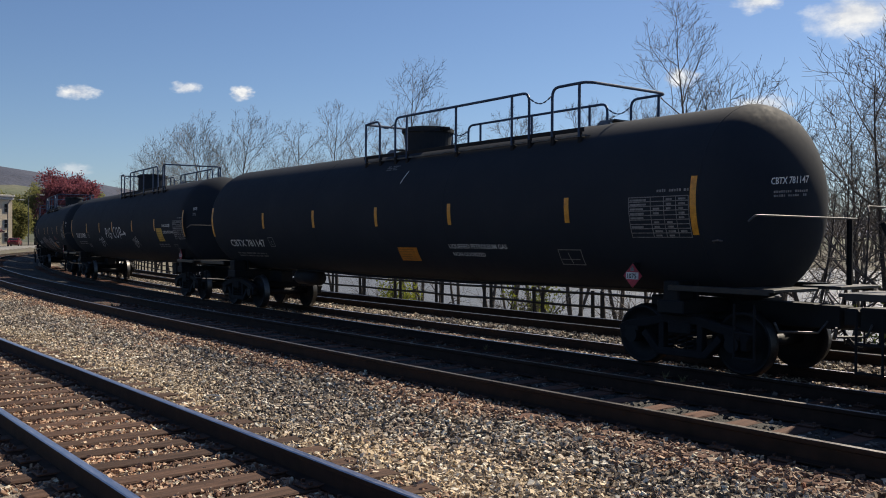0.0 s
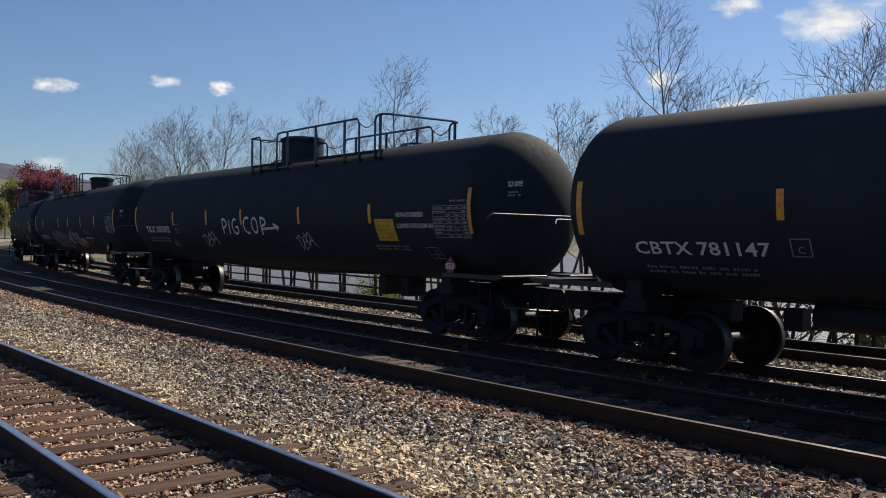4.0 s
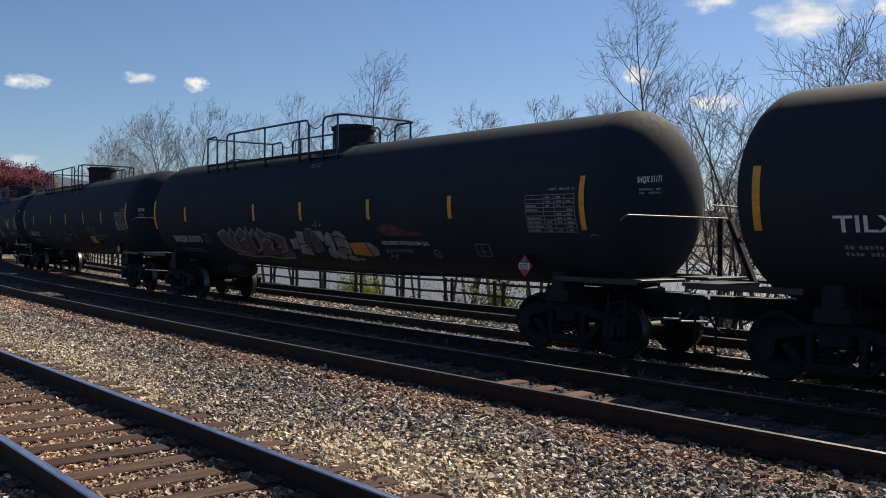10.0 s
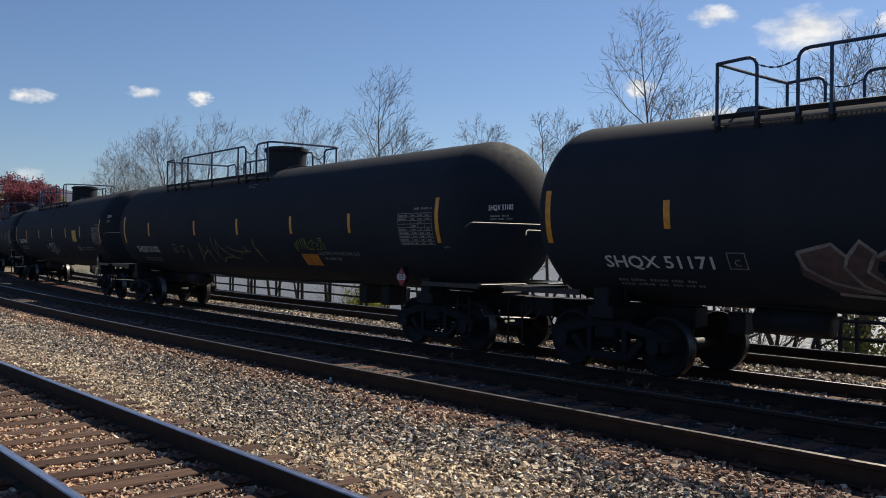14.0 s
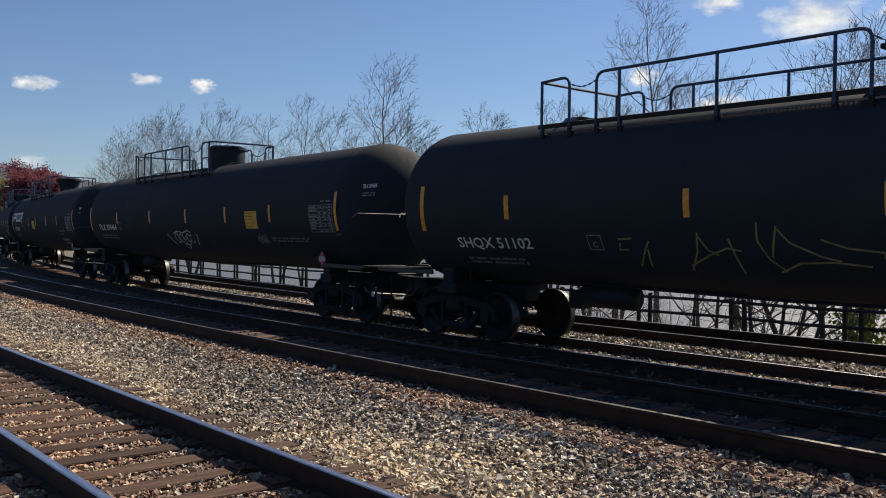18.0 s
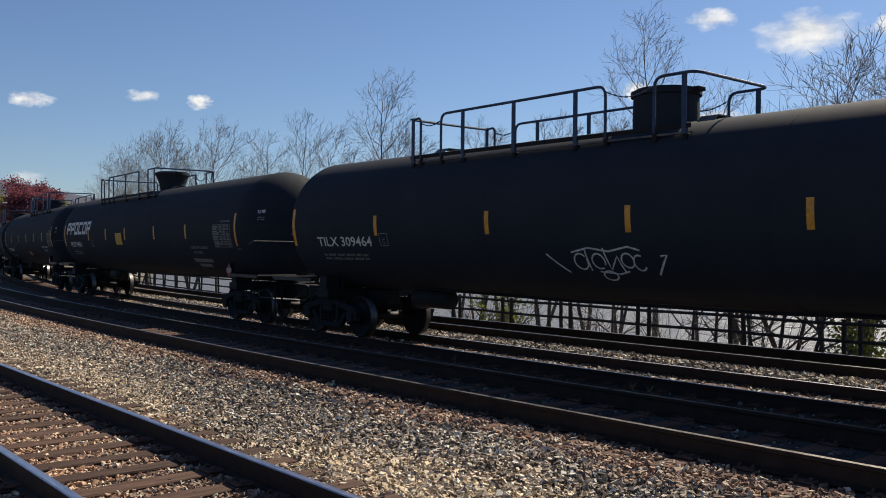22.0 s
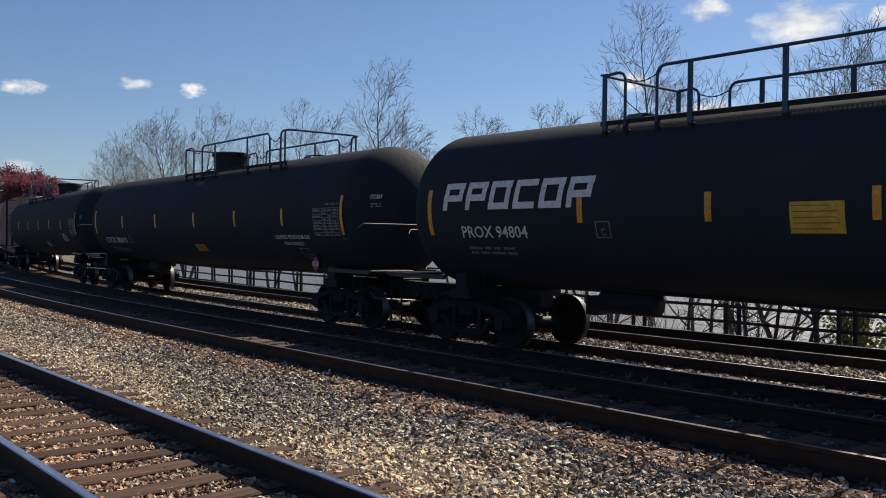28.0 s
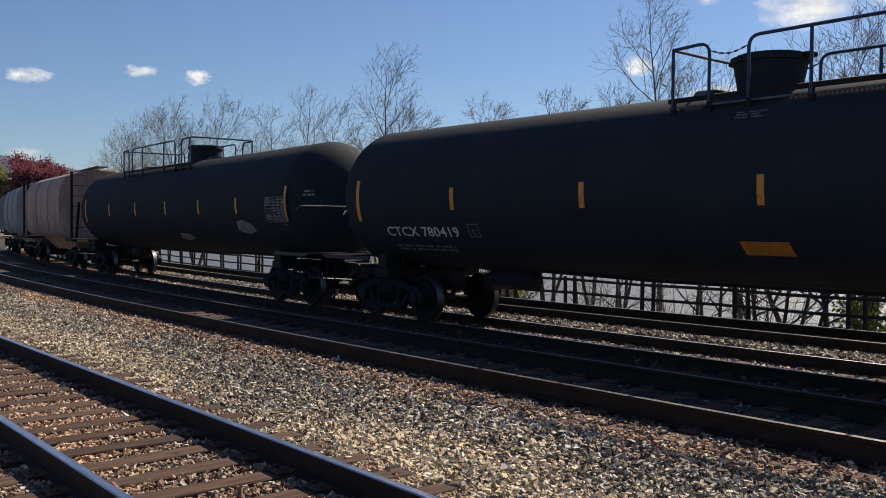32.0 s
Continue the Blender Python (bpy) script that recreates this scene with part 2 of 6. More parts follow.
gx, gy = grid_steps(-3500, 3500, -150, 30, 2.0, 26), grid_steps(-3500, 3500, -12, 190, 1.0, 26)
GX, GY = np.meshgrid(gx, gy, indexing="ij")
GZ = ground_height(GX, GY) - 0.02
nx, ny = GX.shape
idx = np.arange(nx * ny).reshape(nx, ny)
quads = np.stack([idx[:-1, :-1], idx[1:, :-1], idx[1:, 1:], idx[:-1, 1:]], -1).reshape(-1, 4)
ground = mesh_object("ground", np.stack([GX, GY, GZ], -1).reshape(-1, 3), quads.tolist(), GROUND, smooth=True)
tagged(ground, "bare cinder and soil ground sloping down to a riverbank", "ground", kind="structure")


def band(name, o0, o1, s0, s1, step, z, mat, wobble=0.0):
    """A strip of the line's bed between two offsets, following the curve."""
    ss = np.arange(s0, s1 + step, step)
    oo = np.linspace(o0, o1, max(2, int((o1 - o0) / 0.35)))
    verts = []
    for s in ss:
        for o in oo:
            p = arc(s, o)
            verts.append((p.x, p.y, z + float(bed_rise(o)) + wobble * (noise.noise((p.x * 0.8, p.y * 0.8, 3)) + 0.5 * noise.noise((p.x * 3, p.y * 3, 7)))))
    m = len(oo)
    faces = [(i * m + j, (i + 1) * m + j, (i + 1) * m + j + 1, i * m + j + 1) for i in range(len(ss) - 1) for j in range(m - 1)]
    return mesh_object(name, verts, faces, mat, smooth=True)


tagged(band("ballast_bed", 0.2, 15.5, -40, 26, 0.8, -0.222, BALLAST, 0.02), "grey and tan crushed-stone ballast bed under the tracks", "ballast", kind="structure")
GREY_BED = mottled("sooty_grey_bed", [(0.3, (0.06, 0.052, 0.045)), (0.5, (0.13, 0.115, 0.1)), (0.75, (0.24, 0.21, 0.185))], scale=16, rough=0.95, bump_strength=1.0, bump_scale=34, distance=0.03, fine=0.5)
tagged(band("grey_bed", 9.3, 15.2, -60, 26, 1.0, -0.212, GREY_BED, 0.012), "sooty grey ballast under the train's track", "ballast", kind="structure")
# near-black strip of bed: the train's deep shadow put into the colour
SHADE_BED = mottled("shade_blackened_bed", [(0.3, (0.012, 0.011, 0.010)), (0.55, (0.03, 0.027, 0.024)), (0.75, (0.06, 0.054, 0.048))], scale=9, rough=0.95, bump_strength=1.0, bump_scale=34, distance=0.03, fine=0.5)
tagged(band("oily_bed", 6.4, 11.2, -230, 26, 1.0, -0.207, SHADE_BED, 0.012), "ballast round the middle track, blackened to stand for the train's shadow", "ballast", kind="structure")
tagged(band("ballast_bed_far", 5.6, 15.5, -230, -40, 1.5, -0.222, BALLAST, 0.02), "grey and tan ballast bed following the curve", "ballast", kind="structure")
ASPHALT = mottled("pale_worn_asphalt", [(0.3, (0.14, 0.135, 0.125)), (0.7, (0.22, 0.21, 0.2))], scale=0.6, rough=0.9, bump_scale=30, bump_strength=0.3)
tagged(band("road", -9.0, 1.5, -260, -70, 2.0, 0.0, ASPHALT, 0.0), "pale asphalt street beside the curve", "road", kind="structure")
for v in bpy.data.objects["road"].data.vertices:
    v.co.z = float(ground_height(v.co.x, v.co.y)) + 0.03

# water of the river
mat, nt, b = material("river_water", 0.38)
b.inputs["Base Color"].default_value = (0.115, 0.113, 0.105, 1)
b.inputs["Specular IOR Level"].default_value = 0.3
bump(nt, b, noise_node(nt, 1.6, 5, 0.65, stretch=(1, 2.2, 1)), 0.8, 0.2)
bmw = bmesh.new()
for k in range(180):
    s0, s1 = -330 + k * 2.6, -330 + (k + 1) * 2.6
    bmw.faces.new([bmw.verts.new(arc(s, o, -2.35)) for s, o in ((s0, 22.0), (s1, 22.0), (s1, 140.0), (s0, 140.0))])
bmesh.ops.remove_doubles(bmw, verts=bmw.verts[:], dist=0.001)
river = part("water", bmw, mat, None)
tagged(river, "grey rippled river water behind the fence", "river", kind="structure")

# ---------------------------------------------------------------- tracks
RAIL_PROFILE = [(-0.07, -0.19), (-0.07, -0.178), (-0.012, -0.16), (-0.009, -0.05), (-0.036, -0.036), (-0.037, -0.008), (-0.029, -0.0005), (0.029, -0.0005), (0.037, -0.008), (0.036, -0.036), (0.009, -0.05), (0.012, -0.16), (0.07, -0.178), (0.07, -0.19)]


def rail(parent, place, s0, s1, step, off, top, dz=0.0, face_up=(5, 6, 7)):
    """One rail swept along place(s, off), with its running surface in a second material."""
    ss = list(np.arange(s0, s1 + step * 0.5, step))
    verts, faces, mats = [], [], []
    m = len(RAIL_PROFILE)
    for s in ss:
        p, q = place(s, off), place(s + 0.05, off)
        d = (q - p).normalized()
        n = Vector((-d.y, d.x, 0))
        verts += [p + n * a + Vector((0, 0, b + dz)) for a, b in RAIL_PROFILE]
    for i in range(len(ss) - 1):
        for j in range(m - 1):
            faces.append((i * m + j, (i + 1) * m + j, (i + 1) * m + j + 1, i * m + j + 1))
            mats.append(1 if j in face_up else 0)
    ob = mesh_object("rail", verts, faces, RAIL_SIDE)
    ob.data.materials.append(top)
    ob.data.polygons.foreach_set("material_index", mats)
    ob.parent = parent
    return ob


def tie_mesh(name, mat, seed):
    rng = random.Random(seed)
    bm = bmesh.new()
    box(bm, 0, 0, -0.09, 0.225, 2.59, 0.18, 0.012)
    bmesh.ops.subdivide_edges(bm, edges=[e for e in bm.edges if abs((e.verts[0].co - e.verts[1].co).y) > 1], cuts=5)
    for v in bm.verts:
        v.co += Vector((rng.uniform(-0.008, 0.008), rng.uniform(-0.02, 0.02) if abs(v.co.y) > 1.2 else 0, rng.uniform(-0.008, 0.003)))
    me = bpy.data.meshes.new(name)
    bm.to_mesh(me)
    bm.free()
    me.materials.append(mat)
    return me


def plate_mesh():
    bm = bmesh.new()
    box(bm, 0, 0, 0.009, 0.19, 0.34, 0.018, 0.004)
    for sx in (-0.06, 0.06):
        for sy in (-0.105, 0.105):
            box(bm, sx, sy, 0.03, 0.024, 0.034, 0.03, 0.004)
    for sy in (-0.135, 0.135):
        box(bm, 0, sy, 0.018, 0.05, 0.02, 0.02, 0.003)
    me = bpy.data.meshes.new("tie_plate")
    bm.to_mesh(me)
    bm.free()
    me.materials.append(PLATE)
    return me


TIES_BROWN = [tie_mesh("tie", TIE, k) for k in range(4)]
TIES_RED = [tie_mesh("tie", TIE_RED, k + 9) for k in range(4)]
TIE_PLATE = plate_mesh()


TIE_AT = {}


def lay_track(label, place, s0, s1, centre, ties, top, t0, t1, plates, face_up=(5, 6, 7), lift=0.0, aside=0.0, rise=0.0):
    rng = random.Random(int(abs(centre) * 100))
    tr = thing("railway_track", label, "railway track", "parallel railway tracks")
    tr["kind"] = "structure"
    rail(tr, place, s0, s1, 1.0, centre - GAUGE / 2, top, rise, face_up)
    rail(tr, place, s0, s1, 1.0, centre + GAUGE / 2, top, rise, face_up)
    s = t0
    TIE_AT[round(centre, 2)] = []
    while s < t1:
        TIE_AT[round(centre, 2)].append(s)
        p, q = place(s, centre), place(s + 0.05, centre)
        yaw = math.degrees(math.atan2(q.y - p.y, q.x - p.x)) + rng.uniform(-1.2, 1.2)
        ob = new("tie", rng.choice(ties))
        ob.parent = tr
        ob.matrix_basis = pose(p.x, p.y, -0.192 + rise + lift + rng.uniform(-0.012, 0.0), 0, 0, yaw) @ Matrix.Translation((0, aside + rng.uniform(-0.05, 0.05), 0))
        if plates[0] < s < plates[1]:
            for sy in (-GAUGE / 2, GAUGE / 2):
                pl = new("tie_plate", TIE_PLATE)
                pl.parent = ob
                pl.matrix_basis = Matrix.Translation((0, sy - aside, 0.002))
        s += 0.52 + rng.uniform(-0.03, 0.03)
    return tr


def on_curve(s, o):
    return arc(s, o)


A_TURN = radians(0.66)


def on_near(s, o):
    """The near track runs straight past the viewer."""
    return Vector((s * math.cos(A_TURN) - o * math.sin(A_TURN), s * math.sin(A_TURN) + o * math.cos(A_TURN), 0))


lay_track("straight railway track with shiny rails on brown wooden ties", on_near, -40, 12, 2.83, TIES_BROWN, RAIL_TOP, -30, 6, (-17, 0), (5, 6, 7), 0.012, 0.16)
lay_track("curving railway track with rusty rails on reddish wooden ties, lying empty", on_curve, -200, 24, O_B, TIES_RED, RAIL_DULL, -95, 20, (-12, 16), (6,), rise=B_RISE)
lay_track("curving railway track that the freight train rolls on", on_train, -222, 23, O_C, TIES_RED, RAIL_TOP, -60, 20, (-12, 16), (6,), 0.02, rise=Z_C)
lay_track("disused railway track beside the riverside fence", on_curve, -200, 24, O_D, TIES_BROWN, RAIL_DULL, -40, 20, (1, 1), lift=-0.03)


# ---------------------------------------------------------------- tank cars
TANK_R, TANK_Z = 1.5, 2.355
BOGIE_IN = (1.4, 1.67)             # from a tank's leading and trailing ends to the pivots of its bogies
WHEEL_R = 0.45


def on_tank(x, b, z0, off=0.012):
    """A point on the viewer's side of a tank: x along it, b metres of skin above the level z0."""
    phi = math.asin((z0 - TANK_Z) / TANK_R) + b / TANK_R
    r = TANK_R + off
    return Vector((x, -r * math.cos(phi), TANK_Z + r * math.sin(phi)))


def patch(bm, x0, x1, b0, b1, z0, off=0.008, slant=0.0, n=4):
    """A rectangle of paint on a tank's side."""
    rows = []
    for i in range(n + 1):
        b = b0 + (b1 - b0) * i / n
        dx = slant * i / n
        rows.append((bm.verts.new(on_tank(x0 + dx, b, z0, off)), bm.verts.new(on_tank(x1 + dx, b, z0, off))))
    for a, c in zip(rows, rows[1:]):
        bm.faces.new((a[0], a[1], c[1], c[0]))
    return bm


def text_points(text, size, spacing=1.0):
    cu = bpy.data.curves.new("text", "FONT")
    cu.body, cu.size, cu.space_character, cu.resolution_u = text, size, spacing, 2
    cu.offset = 0.014 * size
    ob = new("text", cu)
    bpy.context.view_layer.update()
    me = bpy.data.meshes.new_from_object(ob.evaluated_get(bpy.context.evaluated_depsgraph_get()))
    vs = [v.co.copy() for v in me.vertices]
    fs = [list(p.vertices) for p in me.polygons]
    bpy.data.objects.remove(ob)
    bpy.data.curves.remove(cu)
    bpy.data.meshes.remove(me)
    return vs, fs


def lettering(parent, text, x, z0, size, mat=None, name="lettering", squeeze=1.0, off=0.014, label=""):
    """Words painted on a tank's side, starting at x."""
    vs, fs = text_points(text, size)
    bm = bmesh.new()
    bv = [bm.verts.new(on_tank(x + v.x * squeeze, v.y, z0, off)) for v in vs]
    for f in fs:
        try:
            bm.faces.new([bv[i] for i in f])
        except ValueError:
            pass
    return part(name, bm, mat or WHITE, parent, label)


def bars(parent, x0, x1, z0, rows, height, mat, name="stencil_text", seed=1, gap=0.5):
    """Lines of small unreadable stencil writing."""
    rng = random.Random(seed)
    bm = bmesh.new()
    for k in range(rows):
        b = -k * height * (1 + gap)
        x = x0
        while x < x1 - 0.05:
            end = min(x + rng.uniform(0.1, 0.35), x1)
            while x < end:
                w = min(height * rng.uniform(0.5, 0.8), end - x + 0.01)
                patch(bm, x, x + w, b + height * 0.08, b + height * rng.uniform(0.8, 1.0), z0, 0.012, 0, 1)
                x += w + height * 0.28
            x += rng.uniform(0.03, 0.08)
    return part(name, bm, mat, parent)


def stroke(bm, pts, x, z0, scale, width, off=0.014):
    """A spray-paint line through (a, b) points."""
    pts = [Vector((p[0], p[1])) for p in pts]
    fine = []
    for a, b in zip(pts, pts[1:]):
        n = max(1, int((b - a).length * scale / 0.12))
        fine += [a + (b - a) * i / n for i in range(n)]
    fine.append(pts[-1])
    prev = None
    for i, p in enumerate(fine):
        d = (fine[min(i + 1, len(fine) - 1)] - fine[max(i - 1, 0)]).normalized()
        nrm = Vector((-d.y, d.x)) * width / 2
        a, c = p * scale + nrm, p * scale - nrm
        cur = (bm.verts.new(on_tank(x + a.x, a.y, z0, off)), bm.verts.new(on_tank(x + c.x, c.y, z0, off)))
        if prev:
            bm.faces.new((prev[0], prev[1], cur[1], cur[0]))
        prev = cur


def ring_pts(cx, cy, rx, ry, a0=0, a1=360, n=14):
    return [(cx + rx * math.cos(radians(a0 + (a1 - a0) * k / n)), cy + ry * math.sin(radians(a0 + (a1 - a0) * k / n))) for k in range(n + 1)]


def wheelset(parent, x):
    """Two flanged wheels on one axle."""
    bm = bmesh.new()
    for side in (-1, 1):
        y = side * (GAUGE / 2 - 0.005)
        prof = [(-0.066, WHEEL_R + 0.0), (0.06, WHEEL_R - 0.004), (0.066, WHEEL_R - 0.03), (0.05, WHEEL_R - 0.06), (0.015, WHEEL_R - 0.075), (0.0, 0.16), (0.07, 0.13), (0.08, 0.09), (0.08, 0.0)]
        full = [(y + side * a, r) for a, r in prof]
        inner = [(y - side * 0.07, 0.1), (y - side * 0.05, 0.15), (y - side * 0.03, WHEEL_R - 0.075), (y - side * 0.09, WHEEL_R - 0.06), (y - side * 0.095, WHEEL_R + 0.02), (y - side * 0.08, WHEEL_R + 0.026)]
        lathe(bm, inner + full[:-1], 32, "y")
        cyl(bm, (0, y + side * 0.06, 0), (0, y + side * 0.3, 0), 0.075, seg=12)
        for k in range(3):
            a = k * math.tau / 3
            cyl(bm, (0.045 * math.cos(a), y + side * 0.3, 0.045 * math.sin(a)), (0.045 * math.cos(a), y + side * 0.315, 0.045 * math.sin(a)), 0.014, seg=6)
    cyl(bm, (0, -GAUGE / 2, 0), (0, GAUGE / 2, 0), 0.085, seg=12)
    ob = part("wheelset", bm, WHEEL_STEEL, parent, "", True)
    ob.data.materials.append(TREAD)
    for p in ob.data.polygons:
        c = p.center
        r = math.hypot(c.x, c.z)
        if WHEEL_R - 0.012 < r < WHEEL_R + 0.02 and p.area > 0.002:
            p.material_index = 1
    ob.matrix_basis = pose(x, 0, WHEEL_R)
    return ob


WHEELSETS = []


def bogie(parent, x, yaw, proto=None):
    bg = new("bogie")
    bg.parent = parent
    bg.matrix_basis = pose(x, 0, 0, 0, 0, yaw)
    if proto:
        for o in proto.children:
            c = again(o, bg, o.matrix_basis.copy())
            if o.name.startswith("wheelset"):
                WHEELSETS.append((c, o.matrix_basis.translation.x))
        return bg
    WB = 0.89
    for side in (-1, 1):
        y = side * 0.99
        bm = bmesh.new()
        # cast side frame: arched top bar, bottom bar, pedestals, with the spring window open
        top = [(-1.12, 0.52), (-0.98, 0.60), (-0.62, 0.66), (-0.3, 0.74), (0.3, 0.74), (0.62, 0.66), (0.98, 0.60), (1.12, 0.52)]
        for a, c in zip(top, top[1:]):
            mid = Vector(((a[0] + c[0]) / 2, y, (a[1] + c[1]) / 2))
            ang = math.atan2(c[1] - a[1], c[0] - a[0])
            box(bm, mid.x, y, mid.z, math.hypot(c[0] - a[0], c[1] - a[1]) + 0.03, 0.14, 0.13, 0.015, Matrix.Rotation(-ang, 4, "Y"))
        low = [(-0.66, 0.5), (-0.42, 0.25), (0.42, 0.25), (0.66, 0.5)]
        for a, c in zip(low, low[1:]):
            mid = Vector(((a[0] + c[0]) / 2, y, (a[1] + c[1]) / 2))
            ang = math.atan2(c[1] - a[1], c[0] - a[0])
            box(bm, mid.x, y, mid.z, math.hypot(c[0] - a[0], c[1] - a[1]) + 0.05, 0.14, 0.11, 0.015, Matrix.Rotation(-ang, 4, "Y"))
        for sx in (-1, 1):
            box(bm, sx * 0.34, y, 0.5, 0.1, 0.13, 0.42, 0.012)
            box(bm, sx * 1.06, y, 0.47, 0.1, 0.13, 0.2, 0.012)
        part("side_frame", bm, DEEP_BLACK, bg)
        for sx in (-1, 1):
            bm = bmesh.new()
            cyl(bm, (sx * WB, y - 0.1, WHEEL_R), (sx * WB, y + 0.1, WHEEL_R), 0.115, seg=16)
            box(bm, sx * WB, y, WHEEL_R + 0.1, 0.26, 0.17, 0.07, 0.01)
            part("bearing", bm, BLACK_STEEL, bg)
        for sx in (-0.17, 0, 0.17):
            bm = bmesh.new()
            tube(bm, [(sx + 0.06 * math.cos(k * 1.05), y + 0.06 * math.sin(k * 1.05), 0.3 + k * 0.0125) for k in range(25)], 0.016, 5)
            part("spring", bm, DEEP_BLACK, bg)
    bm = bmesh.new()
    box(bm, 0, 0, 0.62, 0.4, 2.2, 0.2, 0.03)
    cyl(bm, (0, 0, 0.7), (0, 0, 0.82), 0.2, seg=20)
    part("bolster", bm, DEEP_BLACK, bg)
    for sx in (-1, 1):
        bm = bmesh.new()
        tube(bm, [(sx * 0.38, -0.75, 0.33), (sx * 0.42, -0.5, 0.36), (sx * 0.42, 0.5, 0.36), (sx * 0.38, 0.75, 0.33)], 0.035)
        for sy in (-1, 1):
            box(bm, sx * 0.405, sy * 0.75, 0.4, 0.06, 0.1, 0.3, 0.01)
        part("brake_beam", bm, DEEP_BLACK, bg)
        WHEELSETS.append((wheelset(bg, sx * WB), sx * WB))
    return bg


def coupler(parent, x, face):
    """Knuckle coupler and draft sill at one end; face is +1 at the leading end."""
    bm = bmesh.new()
    box(bm, x - face * 0.55, 0, 0.86, 1.5, 0.36, 0.34, 0.02)
    part("draft_sill", bm, BLACK_STEEL, parent)
    bm = bmesh.new()
    box(bm, x + face * 0.42, 0, 0.87, 0.6, 0.15, 0.16, 0.02)
    box(bm, x + face * 0.72, 0.05 * face, 0.87, 0.22, 0.3, 0.26, 0.04)
    box(bm, x + face * 0.84, -0.1 * face, 0.87, 0.16, 0.12, 0.24, 0.04)
    part("coupler", bm, WHEEL_STEEL, parent)
    bm = bmesh.new()
    tube(bm, rounded([(x + face * 0.3, 0.28, 0.75), (x + face * 0.5, 0.26, 0.5), (x + face * 0.75, 0.12, 0.42), (x + face * 0.9, 0.05, 0.55)], 0.1), 0.022)
    part("air_hose", bm, BLACK_STEEL, parent)
    bm = bmesh.new()
    tube(bm, [(x + face * 0.35, -1.35, 0.84), (x + face * 0.38, -1.3, 0.72), (x + face * 0.4, -0.4, 0.66), (x + face * 0.42, -0.2, 0.8)], 0.016)
    part("uncoupling_lever", bm, BARE, parent, "bright bare steel rod")


def hoop(parent, pts, r=0.026, bend=0.16):
    bm = bmesh.new()
    tube(bm, rounded(pts, bend), r, 8)
    return part("handrail", bm, RAILING, parent)


def rail_post(parent, x, y, z0, z1, flat):
    bm = bmesh.new()
    if flat:
        box(bm, x, y, (z0 + z1) / 2, 0.085, 0.03, z1 - z0, 0.004)
        box(bm, x, y, z1 + 0.005, 0.16, 0.045, 0.03, 0.004)
    else:
        tube(bm, [(x, y, z0), (x, y, z1)], 0.026, 8)
    part("post", bm, RAILING, parent)


def chain(parent, p, q, sag):
    """A hanging chain of small links."""
    p, q = Vector(p), Vector(q)
    n = max(8, int((q - p).length / 0.055))
    bm = bmesh.new()
    for k in range(n):
        u, v = k / n, (k + 1) / n
        a = p.lerp(q, u) - Vector((0, 0, sag * math.sin(math.pi * u)))
        b = p.lerp(q, v) - Vector((0, 0, sag * math.sin(math.pi * v)))
        cyl(bm, a, b, 0.015 if k % 2 else 0.008, seg=5)
    part("safety_chain", bm, RAILING, parent)


DECK_Z, RAIL_TOP_Z, DECK_W = 3.63, 4.46, 1.04


